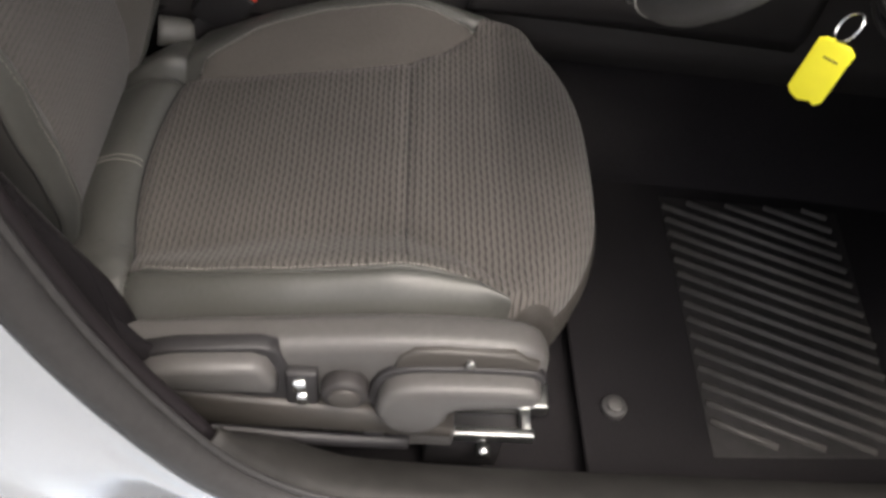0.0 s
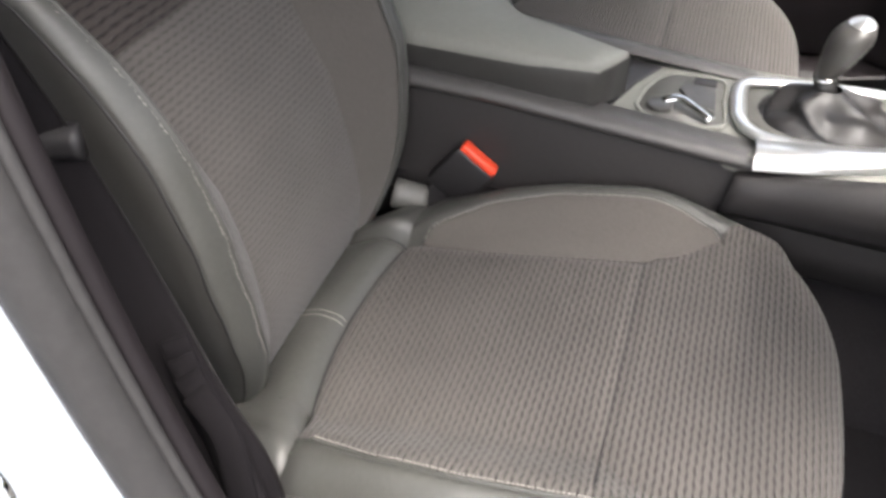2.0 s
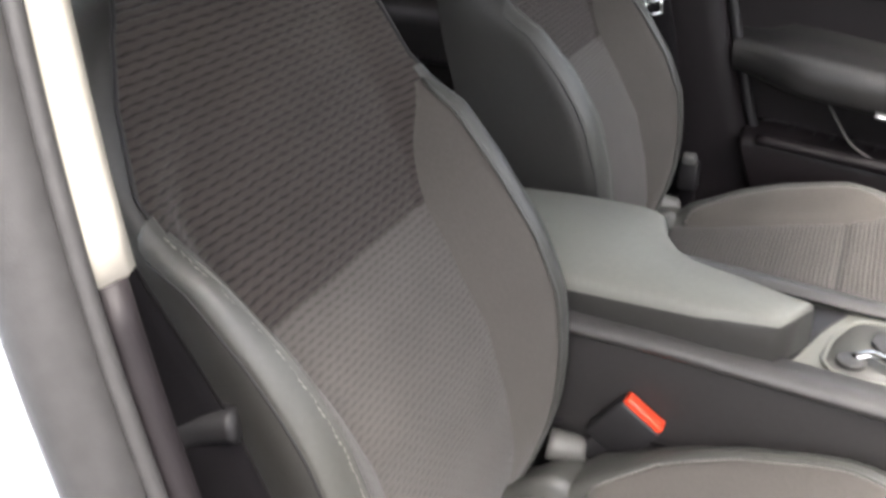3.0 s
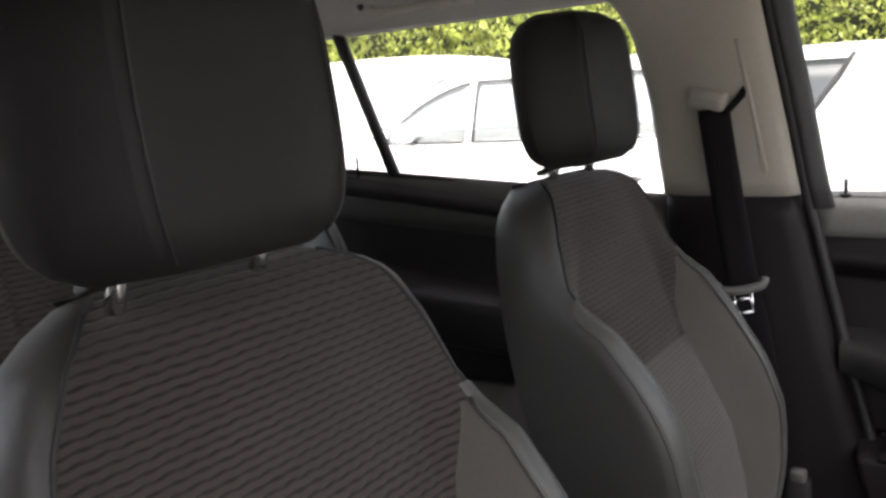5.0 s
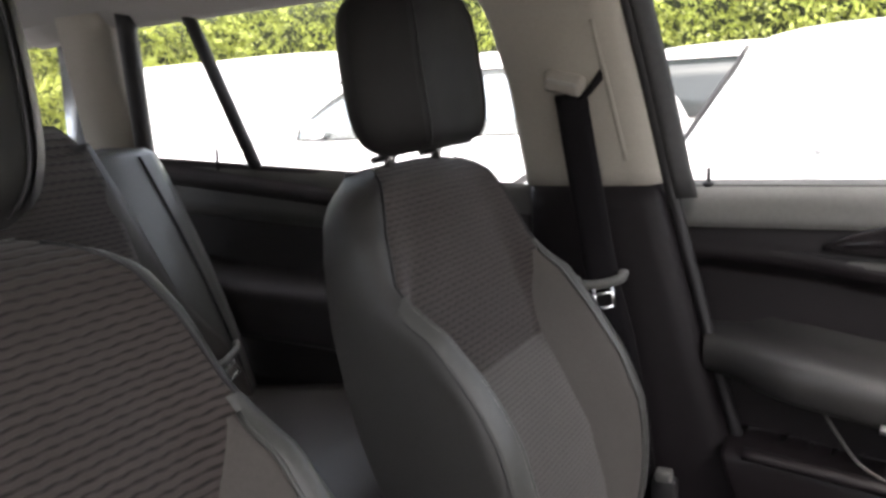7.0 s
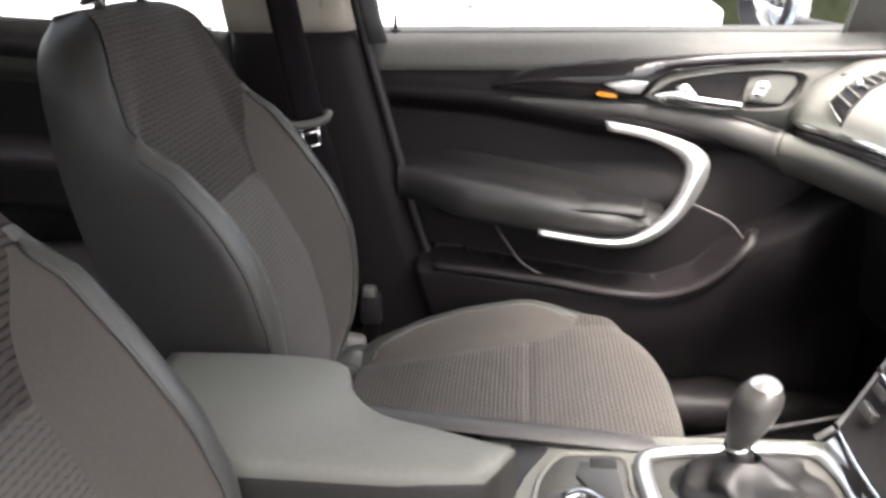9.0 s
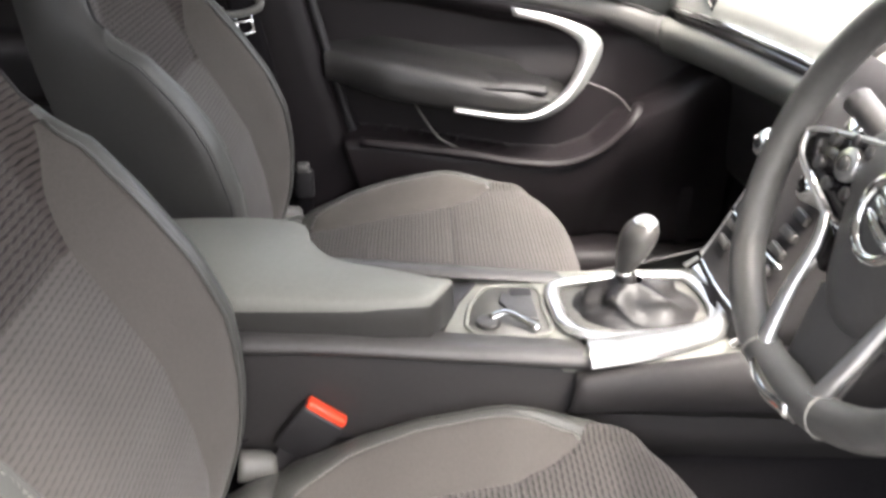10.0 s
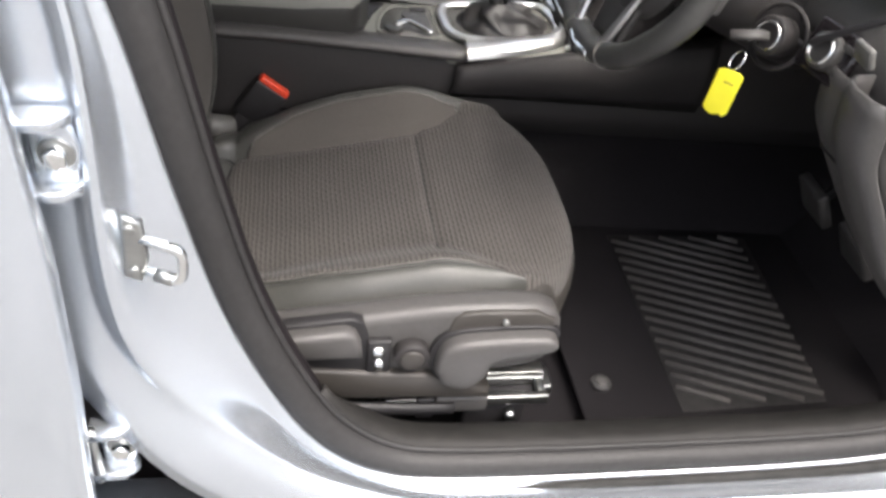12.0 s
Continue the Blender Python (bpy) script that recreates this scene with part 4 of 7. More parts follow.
# driver's side: binnacle and lower panel
rows = []
for y in np.linspace(-0.58, -0.17, 20):
    b = math.sin(math.pi * (y + 0.58) / 0.41)
    rows.append([(0.80, y, 0.985), (0.66, y, 0.985 + 0.055 * b), (0.56, y, 0.98 + 0.05 * b), (0.545, y, 0.965 + 0.045 * b), (0.57, y, 0.955 + 0.03 * b), (0.62, y, 0.90)])
wpart("instrument_hood", thicken(grid(rows), 0.006), SHADOW, dash_ob, "dark instrument hood")
KNEE = [(0.505, 0.885), (0.508, 0.832), (0.537, 0.783), (0.593, 0.705), (0.640, 0.645), (0.700, 0.585), (0.78, 0.53)]
knee_line = spline(KNEE, 26)
rows = []
for x, z in knee_line:
    rows.append([(x + 0.10, -0.578, z), (x + 0.03, -0.580, z), (x + 0.006, -0.588, z), (x, -0.598, z), (x - 0.002, -0.62, z), (x, -0.66, z), (x + 0.004, -0.70, z), (x + 0.02, -0.725, z)])
wpart("knee_panel", thicken(grid(rows), 0.004), SHADOW, dash_ob, "dark grey curved lower dash panel")
rows = []
for x, z in spline([(0.487, 0.900), (0.494, 0.838), (0.528, 0.783), (0.585, 0.700), (0.634, 0.640), (0.70, 0.575)], 24):
    rows.append([(x + 0.03, -0.652, z), (x + 0.008, -0.654, z), (x - 0.002, -0.662, z), (x - 0.006, -0.680, z), (x - 0.002, -0.705, z), (x + 0.012, -0.725, z)])
wpart("end_panel", thicken(grid(rows), 0.004), SHADOW, dash_ob, "dark grey end panel of the dashboard")
wpart("panel_groove", tube([(x - 0.001, -0.652, z) for x, z in knee_line], 0.0025, sides=6), BLACK, dash_ob)
for (x, z), m in (((0.534, 0.786), GREY), ((0.5335, 0.782), BLACK)):
    wpart("panel_seam", tube([(x + 0.004, -0.590, z), (x - 0.003, -0.605, z), (x - 0.003, -0.630, z), (x - 0.001, -0.650, z)], 0.0022, n=10, sides=6), m, dash_ob)
rows = []
for y in np.linspace(-0.585, -0.12, 20):
    dip = step(-0.58, -0.50, y)
    rows.append([(0.515, y, 0.868), (0.545 + 0.02 * dip, y, 0.835), (0.62 + 0.04 * dip, y, 0.80), (0.70 + 0.06 * dip, y, 0.74), (0.80 + 0.06 * dip, y, 0.68), (0.98, y, 0.62)])
wpart("under_dash", thicken(grid(rows), 0.006), BLACK, dash_ob, "black panel under the steering column")
wpart("switch_groove", moved(box((-0.004, -0.045, -0.004), (0.004, 0.045, 0.004), 0.002), Matrix.Translation((0.500, -0.602, 0.925)) @ Euler((radians(-40), 0, radians(30))).to_matrix().to_4x4()), BLACK, dash_ob)
wpart("blank_switch", moved(box((-0.004, -0.016, -0.012), (0.004, 0.016, 0.012), 0.003), Matrix.Translation((0.490, -0.655, 0.925)) @ Euler((0, radians(-20), 0)).to_matrix().to_4x4()), GREY, dash_ob, "small grey dash switch")
sw_rot = Vector((-0.9, -0.2, 0.35)).to_track_quat("Z", "Y").to_matrix().to_4x4()
wpart("light_switch_plate", moved(box((-0.035, -0.03, -0.006), (0.035, 0.03, 0.006), 0.004), Matrix.Translation((0.508, -0.580, 0.888)) @ sw_rot), GLOSS, dash_ob, "glossy light switch plate")
wpart("light_switch", disc(0.021, 0.026, Matrix.Translation((0.502, -0.582, 0.890)) @ sw_rot, 28, 0.003), KNOB, dash_ob, "dark rotary light switch")
wpart("switch_ring", tube([Vector((0.489, -0.585, 0.895)) + sw_rot.to_3x3() @ Vector((0.015 * math.cos(a), 0.015 * math.sin(a), 0)) for a in np.linspace(0, 2 * math.pi, 28, endpoint=False)], 0.0026, sides=6, closed=True), CHROME, dash_ob, "chrome ring of the light switch")
for k in (-1, 1):
    wpart("dimmer_wheel", moved(box((-0.010, -0.004, 0.004), (0.010, 0.004, 0.010), 0.002), Matrix.Translation((0.508, -0.580, 0.888)) @ sw_rot @ Matrix.Translation((0.024, k * 0.014, 0))), KNOB, dash_ob)
# side vent by the far door, and the demister slot at the screen's corner


def dash_skin(x, y):
    """Height of the dash top over a point of the plan."""
    f, up = dash_face(y), dash_rise(y)
    return lerp(x, [(f, 0.875 + up), (f + 0.012, 0.905 + up), (f + 0.04, 0.938 + 0.4 * up), (f + 0.10, 0.968), (0.75, 0.985)])


def vent_spot(along, across, proud):
    x = 0.534 + 0.084 * along
    y = 0.627 + (0.030 - 0.012 * along) * across
    return (x - 0.6 * proud, y, dash_skin(x, y) + proud)


wpart("vent_bed", thicken(grid([[vent_spot(i / 11, k, 0.003) for k in np.linspace(-1, 1, 7)] for i in range(12)]), 0.002), BLACK, dash_ob, "black air vent opening")
for k in range(8):
    p, q = Vector(vent_spot(0.02 + 0.137 * k, -1, 0.006)), Vector(vent_spot(0.02 + 0.137 * k - 0.05, 1, 0.006))
    wpart("vent_slat", tube([p, p.lerp(q, 0.5), q], 0.0022, sides=6, flat=0.6), GREY, dash_ob, "grey vent slat")
wpart("vent_tab", tube([vent_spot(0.33, -0.1, 0.008), vent_spot(0.44, 0.1, 0.008)], 0.0045, sides=8), SATIN, dash_ob, "silver vent tab")
slot = [(x, y, dash_skin(x, y) + 0.001) for x, y in ((0.645, 0.715), (0.665, 0.695), (0.690, 0.665))]
wpart("demister_slot", tube(slot, 0.006, n=12, sides=6, flat=0.5), BLACK, dash_ob, "dark demister slot")
# pedals
for nm, x, y, z in (("clutch_pedal", 0.78, -0.333, 0.50), ("brake_pedal", 0.78, -0.467, 0.503), ("accelerator_pedal", 0.84, -0.60, 0.44)):
    p = thing(nm, "black rubber-faced foot pedal", "pedal", (x, y, z), group="pedals")
    wpart("pad", moved(box((-0.01, -0.038, -0.036), (0.01, 0.038, 0.036), 0.006), Matrix.Translation((x, y, z)) @ Euler((0, radians(-28), 0)).to_matrix().to_4x4()), RIBS, p, "worn grey rubber pedal pad")
    wpart("arm", tube([(x + 0.008, y, z), (x + 0.10, y, z + 0.12), (x + 0.16, y, z + 0.26)], 0.009, n=10, sides=8), BLACK, p)

# ---- floor mat ----
mat_ob = thing("floor_mat", "black carpet mat with a ribbed rubber heel pad", "floor mat", (0.6, -0.4, 0.31))
wpart("mat_sheet", prism([(0.34, -0.655), (0.80, -0.655), (0.86, -0.55), (0.86, -0.17), (0.80, -0.13), (0.36, -0.14), (0.33, -0.20)], "z", 0.312, 0.320, 0.003), CARPET, mat_ob, "black carpet mat")
wpart("heel_pad", prism([(0.492, -0.622), (0.733, -0.612), (0.765, -0.215), (0.495, -0.205)], "z", 0.320, 0.323, 0.0015), HEEL, mat_ob, "black rubber heel pad")
for k in range(24):
    y0 = -0.125 - 0.0250 * k
    ends = []
    for x in np.linspace(0.497, 0.745, 60):
        y = y0 - 0.42 * (x - 0.497)
        if -0.608 < y < -0.215 and x < 0.735 + 0.03 * (y + 0.59) / 0.375:
            ends.append((x, y, 0.324))
    if len(ends) > 6:
        wpart("rib", tube([ends[0], ends[-1]], 0.0048, sides=6, flat=0.9), RIBS, mat_ob)


# ---- far front door card ----
door = thing("front_door", "closed dark far front door with silver pull, armrest and map pocket", "car door", (0.15, 0.76, 0.40))


def card(x, z):
    """How far the door card stands from the car's middle."""
    y = 0.765
    y += 0.010 * step(0.93, 1.0, z)
    ridge = lerp(x, [(-0.20, 0.910), (-0.03, 0.897), (0.20, 0.858), (0.365, 0.832), (0.50, 0.815)])
    y -= 0.012 * math.exp(-((z - ridge) / 0.015) ** 2)
    y -= 0.012 * step(ridge - 0.01, ridge + 0.01, z) * step(1.0, 0.93, z)
    y += 0.030 * step(ridge, ridge - 0.035, z) * step(0.70, 0.78, z) * (1 - step(0.30, 0.42, x))
    lip = lerp(x, [(-0.2, 0.612), (-0.09, 0.602), (0.10, 0.582), (0.21, 0.563), (0.30, 0.560), (0.37, 0.588), (0.435, 0.655), (0.6, 0.80)])
    y -= 0.085 * step(lip + 0.005, lip - 0.012, z) * step(lip - 0.30, lip - 0.02, z)
    y -= 0.055 * step(0.40, 0.52, x) * step(0.84, 0.76, z)
    return y


xs = np.linspace(-0.235, 0.66, 120)
zs = np.linspace(0.37, 1.012, 110)
rows = [[(x + lerp(z, [(0.37, 0.14), (0.5, 0.12), (0.78, 0.045), (1.012, 0.0)]) * (1 - step(-0.2, 0.1, x)), card(x, z), z) for x in xs] for z in zs]
wpart("door_card", thicken(grid(rows), 0.008), CARD, door, "dark moulded door card")
rows = [[(x, 0.768 - 0.002 * k, 0.950 + 0.070 * k) for x in np.linspace(-0.225, 0.66, 30)] for k in np.linspace(0, 1, 6)]
wpart("upper_roll", thicken(grid([[(x, 0.736 + 0.042 * (i / 5) ** 2, z) for x, y, z in r] for i, r in enumerate(rows)]), 0.004), GREY, door, "grey soft upper door roll")
spear_top = [(-0.01, 0.742, 0.925), (0.06, 0.740, 0.952), (0.20, 0.738, 0.968), (0.40, 0.735, 0.978), (0.66, 0.73, 0.985)]
spear_low = [(-0.01, 0.742, 0.919), (0.08, 0.738, 0.909), (0.20, 0.735, 0.902), (0.25, 0.735, 0.908), (0.28, 0.735, 0.940), (0.34, 0.735, 0.952), (0.42, 0.734, 0.960), (0.66, 0.73, 0.970)]
wpart("trim_spear", thicken(loft([spear_top, spear_low], 40), 0.006), GLOSS, door, "glossy dark trim spear")
wpart("spear_edge", tube([(x, y - 0.003, z) for x, y, z in spear_top], 0.0022, n=40, sides=6), BLACK, door)
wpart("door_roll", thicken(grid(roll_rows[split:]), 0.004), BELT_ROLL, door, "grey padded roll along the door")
wpart("roll_groove", tube([(r[0][0], r[0][1] - 0.010, r[0][2] + 0.001) for r in roll_rows[split + 1:-2:2]], 0.0022, sides=6), BLACK, door)


def ring_of(outline, middle, angles):
    """The outline's points, met along rays from its middle."""
    pts = spline(outline + [outline[0]], 160)[:-1]
    ang = np.array([math.atan2(b - middle[1], a - middle[0]) for a, b in pts])
    rad = np.array([math.hypot(a - middle[0], b - middle[1]) for a, b in pts])
    order = np.argsort(ang)
    return [(middle[0] + r * math.cos(g), middle[1] + r * math.sin(g)) for g, r in zip(angles, np.interp(angles, ang[order], rad[order], period=2 * math.pi))]


angles = np.linspace(-math.pi, math.pi, 97)
middle = (0.40, 0.916)
field = ring_of([(0.30, 0.888), (0.40, 0.868), (0.52, 0.845), (0.65, 0.85), (0.665, 0.910), (0.66, 0.966), (0.52, 0.964), (0.40, 0.960), (0.31, 0.950), (0.268, 0.934), (0.246, 0.911)], middle, angles)
cup = ring_of([(0.258, 0.906), (0.305, 0.935), (0.414, 0.950), (0.500, 0.948), (0.515, 0.930), (0.487, 0.888), (0.395, 0.886), (0.30, 0.893)], middle, angles)


def shrunk(f, y):
    return [(middle[0] + (a - middle[0]) * f, y, middle[1] + (b - middle[1]) * f) for a, b in cup]


bm = grid([[(a, 0.745, b) for a, b in field], [(a + (middle[0] - a) * 0.02, 0.736, b + (middle[1] - b) * 0.02) for a, b in field], shrunk(1.06, 0.7335), shrunk(1.02, 0.7305), shrunk(1.0, 0.733)])
wpart("handle_field", bm, DROLL, door, "grey soft field round the door handle")
wpart("handle_cup", grid([shrunk(1.0, 0.733), shrunk(0.965, 0.741), shrunk(0.94, 0.7475), shrunk(0.85, 0.749), shrunk(0.05, 0.749)]), SHADOW, door, "dark handle recess")
wpart("lock_plate", prism([(0.413, 0.896), (0.425, 0.938), (0.470, 0.944), (0.500, 0.940), (0.505, 0.928), (0.482, 0.893)], "y", 0.738, 0.748, 0.004), DROLL, door, "grey plate round the lock switch")
wpart("door_handle", tube([(0.267, 0.720, 0.908), (0.300, 0.716, 0.912), (0.330, 0.715, 0.905), (0.372, 0.716, 0.899), (0.413, 0.722, 0.893)], 0.0085, n=20, sides=10, flat=0.8), CHROME, door, "chrome door release")
wpart("handle_root", prism([(0.303, 0.905), (0.300, 0.926), (0.318, 0.931), (0.330, 0.920), (0.345, 0.904), (0.322, 0.898)], "y", 0.713, 0.733, 0.004), CHROME, door, "chrome root of the release")
lock = wpart("lock_switch", prism([(0.424, 0.908), (0.430, 0.924), (0.440, 0.932), (0.454, 0.932), (0.458, 0.924), (0.450, 0.908), (0.440, 0.902), (0.428, 0.902)], "y", 0.728, 0.740, 0.003), SATIN, door, "silver lock switch")
for k in (0, 1):
    part("lock_mark", box((0.432 + 0.006 * k, 0.7265, 0.908 + 0.013 * k), (0.444 + 0.006 * k, 0.7285, 0.914 + 0.013 * k), 0.001), CHROME, lock)
# amber glint of a reflection, put in as a coloured piece
wpart("amber_glint", prism([(0.168, 0.911), (0.174, 0.915), (0.200, 0.911), (0.206, 0.906), (0.200, 0.904), (0.178, 0.906)], "y", 0.727, 0.736, 0.001), AMBER, door, "amber glint on the trim, modelled as a solid piece")
# glint at the spear's end, shaped as a bright silver piece
wpart("spear_glint", prism([(0.182, 0.928), (0.222, 0.934), (0.256, 0.932), (0.243, 0.913), (0.222, 0.913), (0.205, 0.918)], "y", 0.722, 0.738, 0.002), SATIN, door, "bright glint on the silver end of the trim")
pull_o = [(0.185, 0.716, 0.868), (0.27, 0.712, 0.850), (0.345, 0.708, 0.822), (0.362, 0.700, 0.785), (0.325, 0.685, 0.715), (0.27, 0.668, 0.675), (0.20, 0.652, 0.668), (0.075, 0.648, 0.690)]
pull_i = [(0.190, 0.714, 0.852), (0.26, 0.708, 0.836), (0.31, 0.704, 0.810), (0.322, 0.698, 0.780), (0.298, 0.684, 0.722), (0.257, 0.666, 0.688), (0.20, 0.650, 0.677), (0.075, 0.646, 0.695)]
wpart("door_pull", thicken(loft([pull_o, pull_i], 50), 0.014), SATIN, door, "satin silver door pull")
wpart("switch_panel", thicken(loft([[(0.10, 0.655, 0.728), (0.17, 0.654, 0.727), (0.26, 0.668, 0.715)], [(0.10, 0.72, 0.742), (0.17, 0.72, 0.740), (0.27, 0.72, 0.728)]], 16), 0.006), BLACK, door, "black window switch panel")
rows = []
for x in np.linspace(-0.175, 0.30, 60):
    top = lerp(x, [(-0.17, 0.786), (-0.03, 0.773), (0.09, 0.751), (0.20, 0.727), (0.30, 0.706), (0.34, 0.70)])
    low = lerp(x, [(-0.17, 0.725), (0.0, 0.692), (0.07, 0.680), (0.24, 0.668), (0.34, 0.680)])
    out = 0.055 * step(-0.04, -0.18, x) + 0.035 * step(0.19, 0.30, x)
    prof = [(0.775, top + 0.022), (0.755, top + 0.008), (0.73, top + 0.002), (0.70, top), (0.675, top - 0.003), (0.660, top - 0.009), (0.651, top - 0.020), (0.650, (top + low) / 2), (0.656, low + 0.010), (0.668, low), (0.70, low - 0.008), (0.775, low - 0.014)]
    rows.append([(x, y + out, z) for y, z in prof])
wpart("armrest_pad", grid(rows), ARM, door, "padded charcoal armrest")
lip = [(-0.11, 0.676, 0.612), (0.09, 0.672, 0.588), (0.21, 0.670, 0.568), (0.30, 0.668, 0.566), (0.37, 0.666, 0.594), (0.420, 0.667, 0.640), (0.440, 0.676, 0.664), (0.450, 0.700, 0.676)]
wpart("pocket_lip", tube(lip, 0.013, n=40, sides=10, flat=0.8), CARD, door, "grey lip of the map pocket")
wpart("pocket_seam", tube([(0.0, 0.705, 0.680), (0.02, 0.700, 0.65), (0.05, 0.694, 0.612), (0.10, 0.680, 0.588)], 0.0025, n=16, sides=6), GREY, door)
wpart("pocket_edge", tube([(0.315, 0.700, 0.733), (0.36, 0.698, 0.718), (0.405, 0.694, 0.696), (0.432, 0.688, 0.668)], 0.0022, n=16, sides=6), SHADOW, door)
wpart("lock_pin", tube([(-0.180, 0.775, 1.005), (-0.180, 0.775, 1.040)], 0.0035, sides=8), BLACK, door, "black lock pin")
wpart("pin_boot", disc(0.010, 0.008, Matrix.Translation((-0.180, 0.775, 1.012)), 16), BLACK, door)

sail = [[(0.576 + 0.012 * k + (0.33 * (1 - k) + 0.01) * j, 0.778 - 0.085 * k, 0.995 + 0.20 * k) for j in (0, 0.5, 1)] for k in np.linspace(0, 1, 6)]
wpart("mirror_sail", thicken(grid(sail), 0.006), SHADOW, door, "dark triangular trim at the mirror")
wpart("sail_seal", tube([(r[0][0], r[0][1] - 0.004, r[0][2]) for r in sail], 0.004, sides=6), GREY, door, "grey window channel")

# ---- far rear door card ----
rdoor = thing("rear_door_inner", "closed dark far rear door with armrest", "car door", (-0.9, 0.76, 0.4))


def rear_card(x, z):
    y = 0.755 + 0.012 * step(0.98, 1.08, z)
    y -= 0.015 * math.exp(-((z - 0.945) / 0.012) ** 2)
    y -= 0.085 * step(0.80, 0.765, z) * step(0.66, 0.70, z)
    y -= 0.05 * step(0.58, 0.55, z)
    return y


rows = [[(x, rear_card(x, z + 0.04 * (x + 0.5)), z + 0.066 * (-0.455 - x) * step(0.6, 1.0, z)) for x in np.linspace(-1.42, -0.455, 40)] for z in np.linspace(0.38, 1.012, 90)]
wpart("door_card", thicken(grid(rows), 0.008), CARD, rdoor, "dark moulded rear door card")
rows = [[(x, 0.742 + 0.010 * k, 0.900 + 0.114 * k + 0.066 * (-0.455 - x)) for x in np.linspace(-1.42, -0.455, 20)] for k in np.linspace(0, 1, 5)]
wpart("upper_roll", thicken(grid(rows), 0.004), FLANK, rdoor, "grey soft upper door roll")
wpart("lock_pin", tube([(-1.165, 0.745, 1.045), (-1.165, 0.745, 1.09)], 0.0035, sides=8), BLACK, rdoor)

# ---- rear seat ----
rear = thing("rear_bench_seat", "grey-brown cloth rear bench with charcoal vinyl sides", "car seat", (-1.1, 0, 0.4))
rows, uv = [], []
for q in np.linspace(0, 1, 30):
    r, t = [], []
    for y in np.linspace(-0.42, 0.40, 60):
        z = 0.50 + 0.585 * q
        x = -1.03 - 0.17 * q + 0.03 * math.sin(math.pi * q) - 0.05 * max(0, (q - 0.9) / 0.1) ** 2
        x -= 0.012 * math.exp(-((y - 0.14) / 0.012) ** 2) + 0.012 * math.exp(-((y + 0.14) / 0.012) ** 2)
        r.append((x, y, z))
        t.append((y + 1, z))
    rows.append(r)
    uv.append(t)
wpart("backrest_insert", thicken(grid(rows, uv=uv), -0.08), WAVY, rear, "wavy ribbed dark brown rear backrest")
for sd in (1, -1):
    rows = []
    for q in np.linspace(0, 1, 24):
        z = 0.48 + 0.61 * q
        x = -1.03 - 0.17 * q + 0.03 * math.sin(math.pi * q)
        o = 0.70 - 0.07 * q
        rows.append([(x - 0.005, sd * 0.398, z), (x + 0.015, sd * 0.415, z), (x + 0.035, sd * (0.46), z), (x + 0.03, sd * (o - 0.06), z), (x - 0.0, sd * (o - 0.015), z), (x - 0.06, sd * o, z), (x - 0.14, sd * o, z)])
    top = rows[-1]
    rows.append([(a - 0.03, b, c + 0.012) for a, b, c in top])
    rows.append([(a - 0.09, b * 0.98, c - 0.0) for a, b, c in top])
    wpart("side_bolster", thicken(grid(rows), 0.006), VINYL, rear, "charcoal vinyl rear bolster")
    line = [(-1.03 - 0.17 * q + 0.03 * math.sin(math.pi * q) + 0.033, sd * (0.64 - 0.10 * q), 0.48 + 0.61 * q) for q in np.linspace(0, 1, 20)]
    wpart("piping", tube(line, 0.003, sides=6), BLACK, rear)
rows, uv = [], []
for x in np.linspace(-1.06, -0.60, 24):
    z = 0.50 + 0.03 * step(-1.06, -0.75, x) - 0.05 * max(0, (x + 0.68) / 0.08) ** 2
    rows.append([(x, y, z - 0.02 * math.exp(-((abs(y) - 0.16) / 0.02) ** 2)) for y in np.linspace(-0.66, 0.66, 40)])
wpart("bench", thicken(grid(rows), -0.12), SIDE, rear, "charcoal rear bench cushion")

for gy in (0.20, 0.33):
    wpart("headrest_guide", box((-1.275, gy - 0.022, 1.070), (-1.225, gy + 0.022, 1.094), 0.006, 3), BLACK, rear, "black head restraint guide")

